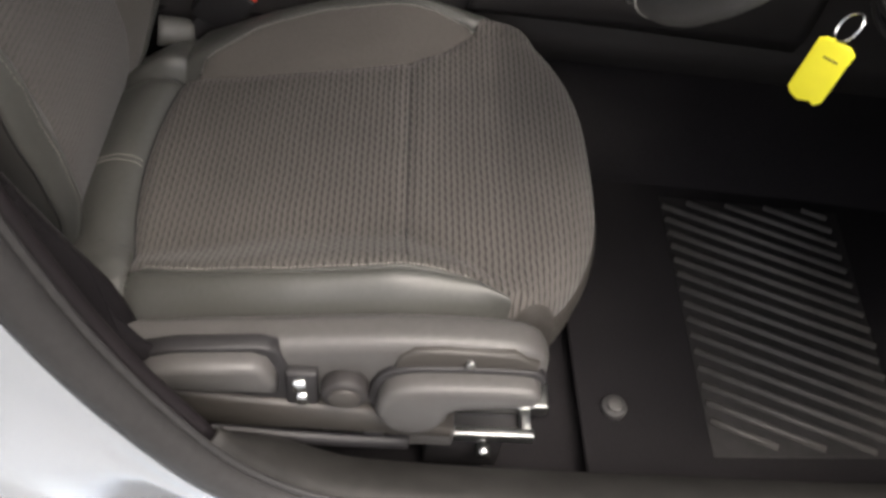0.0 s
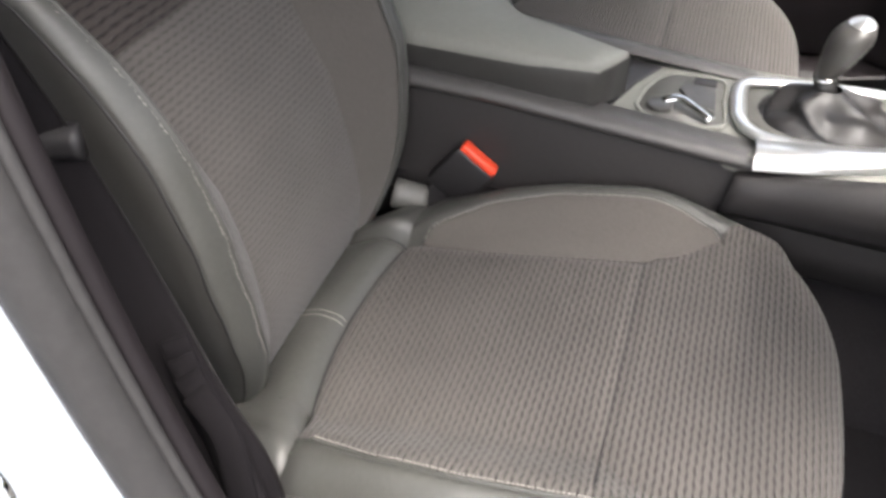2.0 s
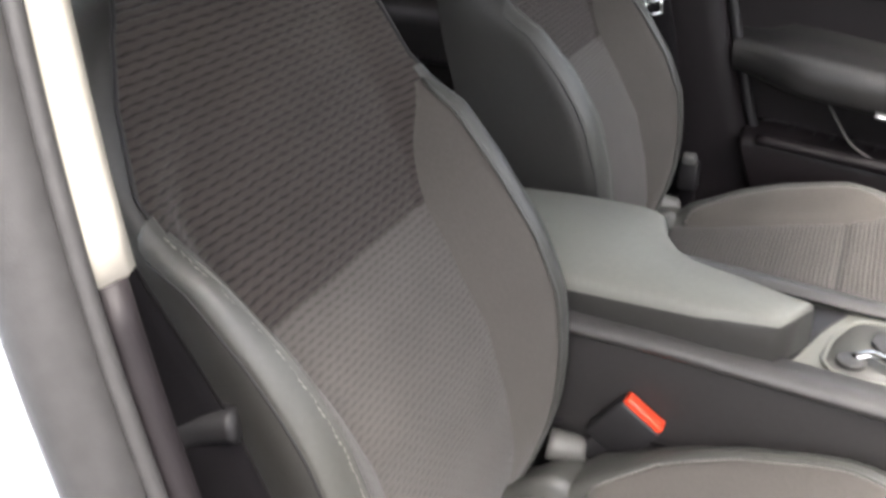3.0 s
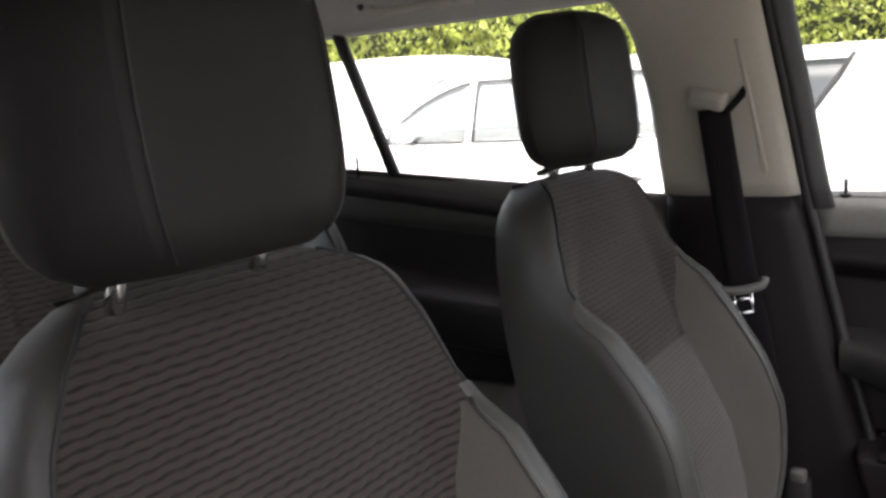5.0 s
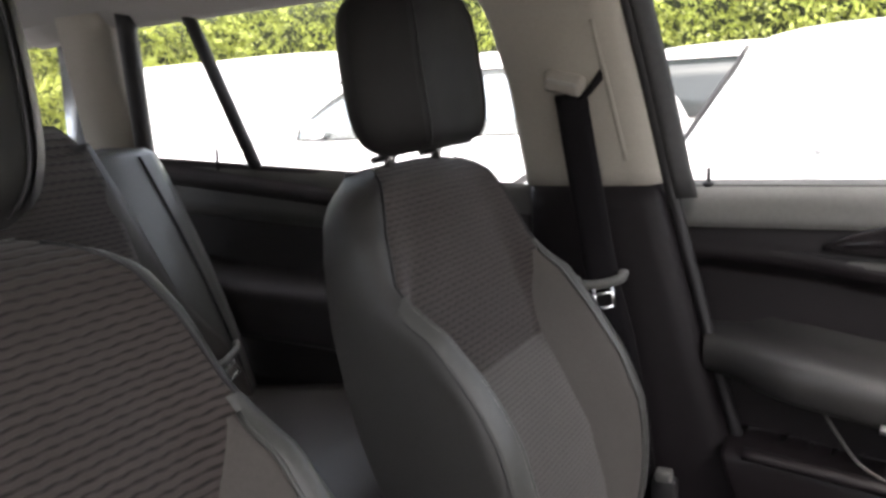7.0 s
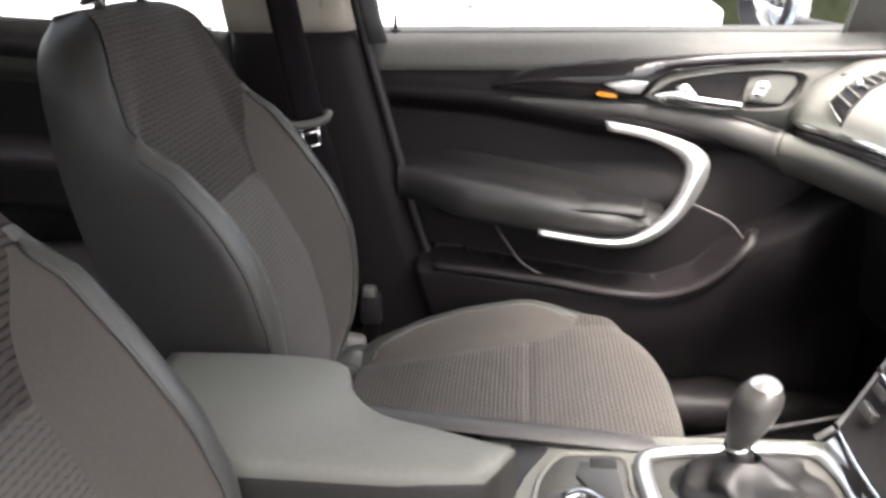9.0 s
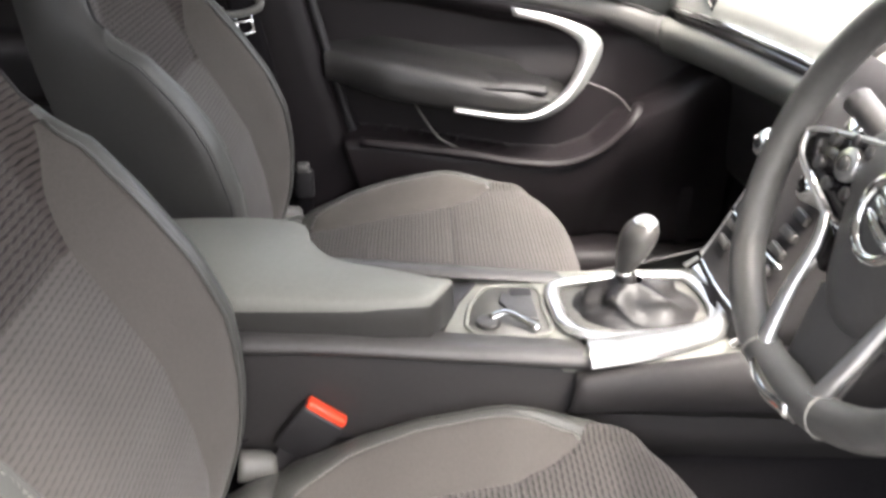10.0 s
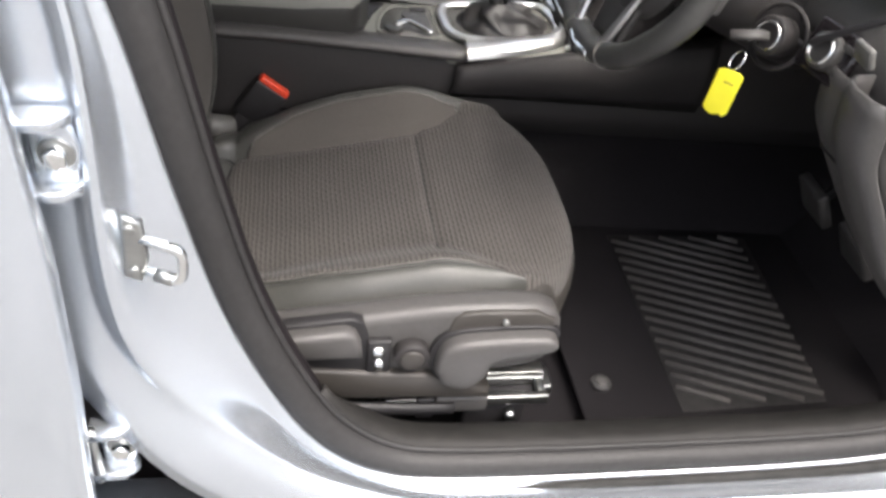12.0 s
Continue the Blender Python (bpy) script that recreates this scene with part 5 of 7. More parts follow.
# ---- belts ----
def belt(name, points, width, label, tongue_at, normal, cloth=None):
    t = thing(name, label, "seat belt", points[0])
    path = spline(points, 40)
    rows = []
    nrm = Vector(normal).normalized()
    for i, p in enumerate(path):
        d = Vector(path[min(i + 1, 39)] - path[max(i - 1, 0)]).normalized()
        s = d.cross(nrm).normalized() * (width / 2)
        rows.append([Vector(p) - s, Vector(p) - s * 0.5 + nrm * 0.0015, Vector(p) + nrm * 0.002, Vector(p) + s * 0.5 + nrm * 0.0015, Vector(p) + s])
    wpart("webbing", thicken(grid(rows), 0.0014), cloth or WEB, t, "woven belt webbing")
    for k in (0, -1):
        wpart("selvedge", tube([r[k] for r in rows], 0.0012, sides=6), cloth or NIGHT, t, "woven belt edge")
    if tongue_at:
        c = Vector(tongue_at)
        d = Vector(path[-1] - path[0]).normalized()
        s = d.cross(nrm).normalized()
        M = Matrix((( s.x, nrm.x, d.x, c.x), (s.y, nrm.y, d.y, c.y), (s.z, nrm.z, d.z, c.z), (0, 0, 0, 1)))
        bar = tube([(-0.036, 0.004, -0.010), (-0.030, 0.010, 0.0), (0.0, 0.012, 0.004), (0.030, 0.010, 0.0), (0.036, 0.004, -0.010)], 0.0075, n=16, sides=10)
        wpart("tongue_grip", moved(bar, M), GREY, t, "grey plastic belt tongue grip")
        for a, b in (((-0.013, 0.0, 0.010), (-0.013, 0.0, 0.042)), ((0.013, 0.0, 0.010), (0.013, 0.0, 0.042)), ((-0.013, 0.0, 0.042), (0.013, 0.0, 0.042)), ((-0.013, 0.0, 0.020), (0.013, 0.0, 0.020))):
            wpart("tongue_plate", moved(tube([a, b], 0.0035, sides=6), M), CHROME, t, "bright steel tongue")
    return t


belt("passenger_belt", [(-0.358, 0.640, 1.165), (-0.342, 0.630, 1.08), (-0.322, 0.622, 0.97), (-0.303, 0.610, 0.882), (-0.285, 0.63, 0.78), (-0.27, 0.66, 0.62), (-0.26, 0.675, 0.48)], 0.047, "dark seat belt hanging on the far pillar", (-0.305, 0.604, 0.886), (0.25, -1, 0.1))
guide = thing("belt_guide", "beige belt height adjuster on the upper pillar trim", "belt guide", (-0.39, 0.65, 1.18))
wpart("slider", moved(box((-0.032, -0.016, -0.018), (0.032, 0.014, 0.016), 0.011, 4), Matrix.Translation((-0.368, 0.645, 1.182)) @ Euler((radians(14), radians(14), 0)).to_matrix().to_4x4()), BEIGE, guide)
wpart("webbing_fold", thicken(grid([[(-0.338, 0.640, 1.165), (-0.322, 0.642, 1.185), (-0.300, 0.652, 1.222)], [(-0.352, 0.640, 1.150), (-0.330, 0.644, 1.160), (-0.300, 0.655, 1.196)]]), 0.002), WEB, guide, "dark webbing leaving the guide")
wpart("slot", moved(box((-0.024, -0.018, 0.0), (0.024, -0.014, 0.007), 0.002), Matrix.Translation((-0.368, 0.645, 1.182)) @ Euler((radians(14), radians(14), 0)).to_matrix().to_4x4()), LINER, guide)
belt("rear_belt", [(-1.15, 0.39, 1.12), (-1.078, 0.398, 1.005), (-1.050, 0.458, 0.85), (-1.034, 0.510, 0.77), (-1.022, 0.558, 0.706), (-1.00, 0.595, 0.56)], 0.047, "grey rear seat belt against the rear bolster", (-1.022, 0.555, 0.710), (1, -0.2, 0.3), SIDE)
dbelt = belt("driver_belt", [(-0.36, -0.640, 1.15), (-0.345, -0.605, 0.98), (-0.322, -0.568, 0.82), (-0.270, -0.575, 0.70), (-0.200, -0.615, 0.63), (-0.160, -0.628, 0.57), (-0.150, -0.632, 0.50), (-0.150, -0.636, 0.42)], 0.047, "dark driver's seat belt beside the seat", None, (0.45, -0.75, 0.45))
wpart("stop", tube([(-0.345, -0.575, 0.808), (-0.322, -0.560, 0.815), (-0.298, -0.550, 0.816)], 0.0145, n=10, sides=12), BLACK, dbelt, "black round belt stop")


anchor_near = thing("belt_anchor", "grey plastic belt anchor with bunched black webbing beside the driver's seat", "belt anchor", (-0.13, -0.66, 0.42))
wpart("cover", moved(box((-0.014, -0.012, -0.05), (0.014, 0.012, 0.045), 0.006, 3), Matrix.Translation((-0.115, -0.662, 0.488)) @ Euler((0, radians(14), 0)).to_matrix().to_4x4()), GREY, anchor_near, "grey plastic anchor cover")
for k in range(4):
    fold = [(-0.215 + 0.008 * k, -0.606 - 0.007 * k, 0.690 - 0.01 * k), (-0.190 + 0.010 * k, -0.622 - 0.006 * k, 0.635), (-0.162 + 0.006 * k, -0.634 - 0.007 * k, 0.590 - 0.010 * k), (-0.138 + 0.007 * k, -0.648 - 0.003 * k, 0.555 - 0.004 * k), (-0.128 + 0.004 * k, -0.652, 0.515)]
    wpart("webbing_fold", tube(fold, 0.012, n=20, sides=10, flat=0.28, up=(0.3, -0.8, 0.5)), WEB, anchor_near, "folded black webbing")
wpart("anchor_bolt", disc(0.010, 0.010, Matrix.Translation((-0.118, -0.676, 0.512)) @ Euler((radians(90), 0, 0)).to_matrix().to_4x4(), 6, 0.002), STEEL, anchor_near, "steel anchor bolt")


def buckle(name, tip, lean, label):
    b = thing(name, label, "belt buckle", (tip[0], tip[1], tip[2] - 0.12))
    M = Matrix.Translation(tip) @ Euler((0, radians(lean), 0)).to_matrix().to_4x4()
    wpart("housing", moved(box((-0.030, -0.011, -0.075), (0.030, 0.011, -0.004), 0.005), M), BLACK, b, "black buckle housing")
    wpart("release_button", moved(box((-0.027, -0.0085, -0.008), (0.027, 0.0085, 0.004), 0.003), M), RED, b, "red release button")
    wpart("stalk", moved(box((-0.018, -0.006, -0.20), (0.018, 0.006, -0.07), 0.003), M), BLACK, b)
    return b


buckle("driver_buckle", (-0.108, -0.118, 0.566), 37, "black belt buckle with a red button beside the console")
anchor = thing("belt_anchor", "dark belt anchor beside the far seat", "belt anchor", (-0.225, 0.66, 0.45))
wpart("housing", box((-0.245, 0.650, 0.50), (-0.205, 0.672, 0.56), 0.006), BLACK, anchor)
wpart("cover", box((-0.238, 0.646, 0.555), (-0.212, 0.668, 0.575), 0.005), GREY, anchor, "grey plastic cover")
wpart("strap", box((-0.240, 0.660, 0.40), (-0.210, 0.668, 0.51), 0.003), WEB, anchor)


# ---- seats ----
SEAM = [(-0.23, 0.134), (-0.15, 0.141), (0, 0.131), (0.1, 0.134), (0.15, 0.156), (0.19, 0.189), (0.33, 0.199)]
PIPE = [(-0.23, 0.139), (-0.15, 0.144), (-0.08, 0.187), (0, 0.205), (0.08, 0.209), (0.14, 0.203), (0.19, 0.191), (0.33, 0.201)]
NEAR = [(-0.23, 0.160), (-0.15, 0.180), (-0.08, 0.201), (0, 0.211), (0.08, 0.212), (0.14, 0.210), (0.172, 0.212), (0.19, 0.230), (0.33, 0.217)]
EDGE = [(-0.23, 0.215), (-0.15, 0.235), (0, 0.245), (0.12, 0.245), (0.2, 0.238), (0.27, 0.228), (0.33, 0.217)]
MIDZ = [(-0.24, 0.468), (-0.20, 0.484), (-0.17, 0.488), (-0.10, 0.502), (0.0, 0.527), (0.10, 0.545), (0.20, 0.553), (0.33, 0.548)]


def pipe_at(x, w):
    """Where the bolster's piping runs: the doorward side keeps a narrow roll that tapers to the nose."""
    return lerp(x, NEAR if w < 0 else PIPE)


def cushion_point(x, w):
    """The cushion's upper surface at x along the seat and w across it."""
    a = abs(w)
    seam, pipe, edge = lerp(x, SEAM), pipe_at(x, w), lerp(x, EDGE)
    rise = (0.032 if w < 0 else 0.037) * step(-0.25 if w < 0 else -0.33, -0.04, x) * (1 - 0.75 * step(0.10, 0.21, x))
    z = lerp(x, MIDZ) - 0.006 * math.exp(-(w / 0.12) ** 2)
    if a > seam:
        z += rise * step(seam, max(pipe, seam + 0.012), a)
    if w > 0:
        z -= 0.0045 * math.exp(-((a - seam) / 0.006) ** 2) * (1 - step(0.16, 0.2, x))
    z -= 0.004 * math.exp(-((a - pipe) / 0.005) ** 2) * (1 - step(0.17, 0.2, x))
    z -= 0.006 * math.exp(-((x - 0.114) / 0.006) ** 2) * (1 - step(seam, seam + 0.02, a))
    z -= 0.008 * math.exp(-((x + 0.168) / 0.006) ** 2)
    if -0.250 < x < -0.168:
        z += 0.010 * math.sin(math.pi * (-0.168 - x) / 0.082) * (1 - step(seam, edge, a))
    front = 0.322 - 0.075 * (a / 0.235) ** 2.6
    fx = x
    gone = min(1.0, max(0.0, (a - pipe - 0.004) / max(edge - pipe - 0.004, 0.004)))
    z -= 0.024 * gone ** 2.2
    return fx, w, z, front


def seat(name, cy, dx, label, shift, lean_over, head, back_dx):
    s = thing(name, label, "car seat", (dx, cy, 0.31), group="front seats")
    ox, oy = dx, cy

    def world_point(x, w, z):
        return (x, w + shift, z - 0.31)

    def field(xs, ps, across, roll=0.03):
        """A field of the cushion: stations along x and shares across, between two lines."""
        rows, uv = [], []
        for x in xs:
            lo, hi = across(x)
            r, t = [], []
            for p in ps:
                w = lo + (hi - lo) * p
                front = 0.332 - 0.080 * (abs(w) / 0.235) ** 2.8
                px = -0.23 + (x + 0.23) * (front + 0.23) / 0.553 if x > 0.19 else x
                g = min(1.0, max(0.0, (abs(w) - lerp(0.19, PIPE)) / 0.045))
                if x > 0.19:
                    k = (x - 0.19) / 0.133
                    px = 0.19 + 0.026 * g + (front - 0.19 - 0.026 * g) * k
                else:
                    px = x + 0.026 * g * step(0.10, 0.19, x)
                px -= 0.020 * (1 - min(1.0, (w / 0.15) ** 2)) * step(-0.08, -0.168, x)
                z = cushion_point(min(x, 0.30), w)[2]
                d = front - px
                if d < 0.05 and x > 0.19:
                    q = 1 - max(d, 0) / 0.05
                    z -= 0.045 * (1 - math.sqrt(max(0.0, 1 - q * q)))
                r.append(world_point(px, w, z))
                t.append((w + 0.5, px + 0.5))
            rows.append(r)
            uv.append(t)
        return rows, uv

    xs_in = list(np.linspace(-0.168, 0.19, 66)) + [0.19 + 0.133 * k for k in (0.08, 0.2, 0.32, 0.44, 0.56, 0.66, 0.75, 0.83, 0.89, 0.94, 0.97, 0.99, 1.0)]
    rows, uv = field([x for x in xs_in if x <= 0.1901], np.linspace(0, 1, 44), lambda x: (-lerp(x, NEAR), lerp(x, SEAM)))
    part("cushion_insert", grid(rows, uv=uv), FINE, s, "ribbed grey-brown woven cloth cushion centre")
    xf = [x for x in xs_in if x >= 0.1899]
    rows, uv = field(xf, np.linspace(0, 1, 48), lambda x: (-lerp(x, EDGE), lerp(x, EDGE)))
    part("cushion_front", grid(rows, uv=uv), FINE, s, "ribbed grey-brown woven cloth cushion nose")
    rim_pts = [r[0] for r in rows] + list(rows[-1][1:-1]) + [r[-1] for r in rows[::-1]]
    mid = Vector((0.05, shift, 0))
    skirt, sk_uv = [], []
    for dz, out in ((0.0, 0.0), (0.010, 0.005), (0.026, 0.006), (0.055, 0.003), (0.09, -0.008), (0.115, -0.03)):
        line = []
        for p in rim_pts:
            away = Vector((p[0] - 0.12, p[1] - shift, 0)).normalized()
            line.append((p[0] + away.x * out, p[1] + away.y * out, p[2] - dz))
        skirt.append(line)
        sk_uv.append([(p[1] + 0.5, p[0] + 0.5 + dz) for p in rim_pts])
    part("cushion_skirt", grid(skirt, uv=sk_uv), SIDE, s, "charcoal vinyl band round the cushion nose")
    xb = np.linspace(-0.295, -0.168, 16)
    rows, uv = field(xb, np.linspace(0, 1, 40), lambda x: (-lerp(x, SEAM), lerp(x, SEAM)))
    part("cushion_rear_strip", grid(rows), VINYL, s, "smooth charcoal vinyl strip")
    for side in (1, -1):
        if side > 0:
            xp = np.linspace(-0.15, 0.19, 34)
            rows, uv = field(xp, np.linspace(0, 1, 12), lambda x: (lerp(x, SEAM), max(lerp(x, PIPE), lerp(x, SEAM) + 0.001)))
            part("cushion_side_panel", grid(rows), CLOTH, s, "smooth taupe cloth bolster panel")
        xr = np.sort(np.concatenate([np.linspace(-0.285, 0.1905, 44), [-0.1692, -0.1688]]))
        rows, uv = field(xr, np.linspace(0, 1, 14), lambda x: (side * (pipe_at(x, side) if x > (-0.15 if side > 0 else -0.169) else lerp(x, SEAM)), side * lerp(x, EDGE)))
        flank = []
        for r in rows:
            e = r[-1]
            r += [(e[0], e[1] + side * 0.005, e[2] - 0.006), (e[0], e[1] + side * 0.006, e[2] - 0.013)]
            flank.append([(e[0], e[1] + side * 0.005, e[2] - 0.012), (e[0], e[1] + side * 0.008, e[2] - 0.028), (e[0], e[1] + side * 0.001, e[2] - 0.05), (e[0], e[1] - side * 0.012, e[2] - 0.085), (e[0], e[1] - side * 0.03, e[2] - 0.11)])
        part("cushion_bolster", grid(rows), VINYL, s, "charcoal vinyl bolster roll")
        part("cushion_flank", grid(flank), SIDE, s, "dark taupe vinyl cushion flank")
        part("flank_seam", tube([r[-1] for r in rows[4:]], 0.0016, sides=6), BLACK, s)
        line = []
        for x in np.linspace(-0.15, 0.19 if side > 0 else 0.178, 40):
            w = side * (pipe_at(x, side) + 0.001)
            line.append(world_point(x, w, cushion_point(x, w)[2] + 0.001))
        part("piping", tube(line, 0.0022, sides=6), VINYL, s)
        dash = bmesh.new()
        for k in range(0, 39):
            for f in (0.15, 0.6):
                a, b = Vector(line[k]), Vector(line[k + 1])
                p, q = a.lerp(b, f) + Vector((0, -side * 0.004, 0.0005)), a.lerp(b, f + 0.3) + Vector((0, -side * 0.004, 0.0005))
                t = tube([p, q], 0.0009, sides=4)
                tmp = bpy.data.meshes.new("t")
                t.to_mesh(tmp)
                t.free()
                dash.from_mesh(tmp)
                bpy.data.meshes.remove(tmp)
        part("stitching", dash, STITCH, s, "pale stitches along the bolster seam")
    part("cushion_pan", prism([(-0.20, 0.40), (-0.20, 0.46), (0.20, 0.46), (0.255, 0.44), (0.26, 0.41), (0.20, 0.385)], "y", -0.225, 0.225, 0.006), BLACK, s).location.z = -0.31

    seam_line = [world_point(0.114, w, cushion_point(0.114, w)[2] + 0.0012) for w in np.linspace(-lerp(0.114, NEAR), lerp(0.114, SEAM), 24)]
    part("cushion_seam", tube([(a, b, c - 0.0016) for a, b, c in seam_line], 0.0014, sides=6), BLACK, s)

    rear_edge = []
    for w in np.linspace(-lerp(-0.168, SEAM), lerp(-0.168, SEAM), 30):
        rear_edge.append(world_point(-0.168 - 0.020 * (1 - min(1.0, (w / 0.15) ** 2)), w, cushion_point(-0.168, w)[2] + 0.001))
    part("rear_seam", tube(rear_edge, 0.0013, sides=6), BLACK, s)
    for w in (-0.012, -0.004):
        across = [world_point(x - 0.020, w, cushion_point(x, w)[2] + 0.0006) for x in np.linspace(-0.230, -0.172, 12)]
        part("strip_stitch", tube(across, 0.0007, sides=5), STITCH, s, "pale stitches across the strip")
    joint = [world_point(x, 0.139, cushion_point(x, 0.139)[2] + 0.0008) for x in np.linspace(-0.235, -0.165, 12)]
    part("strip_joint", tube(joint, 0.0012, sides=5), BLACK, s)

    # backrest: T runs up it, N stands out of it
    foot, T, N = Vector((-0.225 + back_dx, 0, 0.455)), Vector((-0.371, 0, 0.928)), Vector((0.928, 0, 0.371))
    INW = [(0.0, 0.125), (0.10, 0.120), (0.20, 0.116), (0.30, 0.120), (0.38, 0.132), (0.45, 0.160), (0.50, 0.184), (0.60, 0.172), (0.67, 0.14)]
    CRW = [(0.0, 0.142), (0.06, 0.158), (0.12, 0.174), (0.20, 0.184), (0.30, 0.190), (0.40, 0.194), (0.46, 0.200), (0.53, 0.196), (0.60, 0.176), (0.67, 0.14)]
    OUW = [(0.0, 0.160), (0.06, 0.182), (0.12, 0.203), (0.20, 0.216), (0.30, 0.221), (0.40, 0.220), (0.50, 0.218), (0.55, 0.212), (0.60, 0.202), (0.65, 0.182), (0.68, 0.150), (0.70, 0.104)]
    CRH = [(0.0, 0.006), (0.06, 0.022), (0.12, 0.042), (0.20, 0.058), (0.30, 0.070), (0.40, 0.072), (0.46, 0.058), (0.50, 0.030), (0.53, 0.016), (0.60, 0.008), (0.70, 0.0)]
    BULGE = [(0.0, -0.012), (0.04, 0.008), (0.09, 0.028), (0.16, 0.047), (0.24, 0.058), (0.32, 0.048), (0.40, 0.030), (0.48, 0.024), (0.70, 0.024)]

    def crest(q):
        f = step(0.46, 0.53, q)
        top = lerp(q, [(0.46, 0.204), (0.53, 0.196), (0.60, 0.176), (0.65, 0.152), (0.68, 0.124), (0.70, 0.090)])
        return lerp(q, CRW) * (1 - f) + top * f

    def face(q, w):
        a = abs(w)
        i, c = lerp(q, INW), lerp(q, CRW)
        d = lerp(q, BULGE)
        d += lerp(q, CRH) * (1 - (0.36 * step(0.38, 0.18, q) if w < 0 else 0.0)) * step(i - 0.012 - 0.06 * step(0.42, 0.60, q), max(c, i + 0.006), a)
        d -= 0.004 * math.exp(-((a - i) / 0.006) ** 2) * (1 - step(0.50, 0.53, q))
        d -= 0.006 * math.exp(-((q - 0.385) / 0.006) ** 2) * (1 - step(i - 0.014, i - 0.003, a))
        d += 0.030 * step(0.46, 0.64, q) * (1 - 0.45 * step(0.0, 0.2, a))
        top = max(0.0, (q - 0.64) / 0.06)
        d -= 0.040 * top ** 2.5
        d -= 0.020 * max(0.0, 1 - q / 0.10) ** 2
        return d

    def at(q, w, d):
        p = foot + T * (q - 0.022 * step(0.50, 0.70, q)) + N * d
        return (p.x, w + lean_over, p.z - 0.31)

    def patch(qs, ps, across):
        rows, uv = [], []
        for q in qs:
            lo, hi = across(q)
            ws = [lo + (hi - lo) * p for p in ps]
            rows.append([at(q, w, face(q, w)) for w in ws])
            uv.append([(w + 0.5, q + 0.5) for w in ws])
        return rows, uv

    rows, uv = patch(np.linspace(0.0, 0.385, 30), np.linspace(0, 1, 40), lambda q: (-lerp(q, INW), lerp(q, INW)))
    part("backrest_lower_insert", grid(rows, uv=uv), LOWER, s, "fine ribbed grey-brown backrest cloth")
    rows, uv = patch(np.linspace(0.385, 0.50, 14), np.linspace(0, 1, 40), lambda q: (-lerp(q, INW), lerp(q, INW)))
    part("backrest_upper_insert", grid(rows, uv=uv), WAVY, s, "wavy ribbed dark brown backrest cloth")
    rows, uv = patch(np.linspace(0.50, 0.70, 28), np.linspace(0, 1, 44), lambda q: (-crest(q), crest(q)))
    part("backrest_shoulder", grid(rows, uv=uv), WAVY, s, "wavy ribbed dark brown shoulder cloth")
    for side in (1, -1):
        rows, uv = patch(np.linspace(0.0, 0.50, 38), np.linspace(0, 1, 12), lambda q: (side * lerp(q, INW), side * max(crest(q), lerp(q, INW) + 0.001)))
        part("backrest_side_panel", grid(rows, uv=uv), CLOTH if side > 0 or cy > 0 else LOWER, s, "taupe cloth bolster panel")
        rows = []
        for q in np.linspace(0.0, 0.70, 50):
            c, o = crest(q), lerp(q, OUW)
            h = face(q, side * c)
            back = -0.080 + 0.040 * step(0.35, 0.67, q)
            r = []
            for k in np.linspace(0, 1, 7):
                r.append(at(q, side * (c + (o - c) * math.sin(k * math.pi / 2)), h - 0.030 * (1 - math.cos(k * math.pi / 2))))
            for k in np.linspace(0.15, 1, 6):
                r.append(at(q, side * (o - 0.02 * k * k), h - 0.030 + (back - h + 0.030) * k))
            rows.append(r)
        # sides in a darker vinyl than the roll, the shade put into the colour
        part("backrest_bolster", grid(rows), FLANK, s, "charcoal vinyl backrest side, darkened for shade")
        rows = []
        for q in np.concatenate([np.linspace(0.0, 0.49, 36), [0.50, 0.507, 0.512, 0.515]]):
            c, o = crest(q), lerp(q, OUW)
            h = face(q, side * c) + 0.0018
            wide = 0.58 * math.sqrt(max(0.0, 1 - max(0.0, (q - 0.485) / 0.0301) ** 2))
            lip = min(0.012 if side > 0 else 0.004, 0.6 * (c - lerp(q, INW))) if c > lerp(q, INW) else 0.0
            lead = [at(q, side * (c - lip), face(q, side * (c - lip)) - 0.001), at(q, side * (c - lip * 0.9), face(q, side * (c - lip * 0.9)) + 0.0016), at(q, side * (c - lip * 0.45), face(q, side * (c - lip * 0.45)) + 0.0022)]
            rows.append(lead + [at(q, side * (c - 0.001 + (o + 0.0022 - c) * math.sin(k * wide * math.pi / 2)), h - 0.030 * (1 - math.cos(k * wide * math.pi / 2)) - 0.003 * (k == 1.0)) for k in (0.0, 0.08, 0.25, 0.45, 0.65, 0.85, 0.95, 1.0)])
        part("bolster_roll", grid(rows), VINYL, s, "sage-charcoal vinyl roll along the backrest edge")
        edge_line = [r[-1] for r in rows[:36]]
        part("roll_seam", tube(edge_line, 0.0012, sides=5), BLACK, s)
        line = []
        for q in np.linspace(0.02, 0.50, 40):
            w = side * (crest(q) - min(0.012 if side > 0 else 0.004, max(0.0, 0.6 * (crest(q) - lerp(q, INW)))))
            line.append(at(q, w, face(q, w) + 0.0012))
        part("piping", tube(line, 0.0025, sides=6), VINYL, s)
        dash = bmesh.new()
        for k in range(39):
            for f in (0.15, 0.6):
                a, b = Vector(line[k]), Vector(line[k + 1])
                off = Vector((0.0006, side * 0.004, 0.0004))
                t = tube([a.lerp(b, f) + off, a.lerp(b, f + 0.32) + off * (0.7 if k % 2 else 1.2)], 0.0007, sides=4)
                tmp = bpy.data.meshes.new("t")
                t.to_mesh(tmp)
                t.free()
                dash.from_mesh(tmp)
                bpy.data.meshes.remove(tmp)
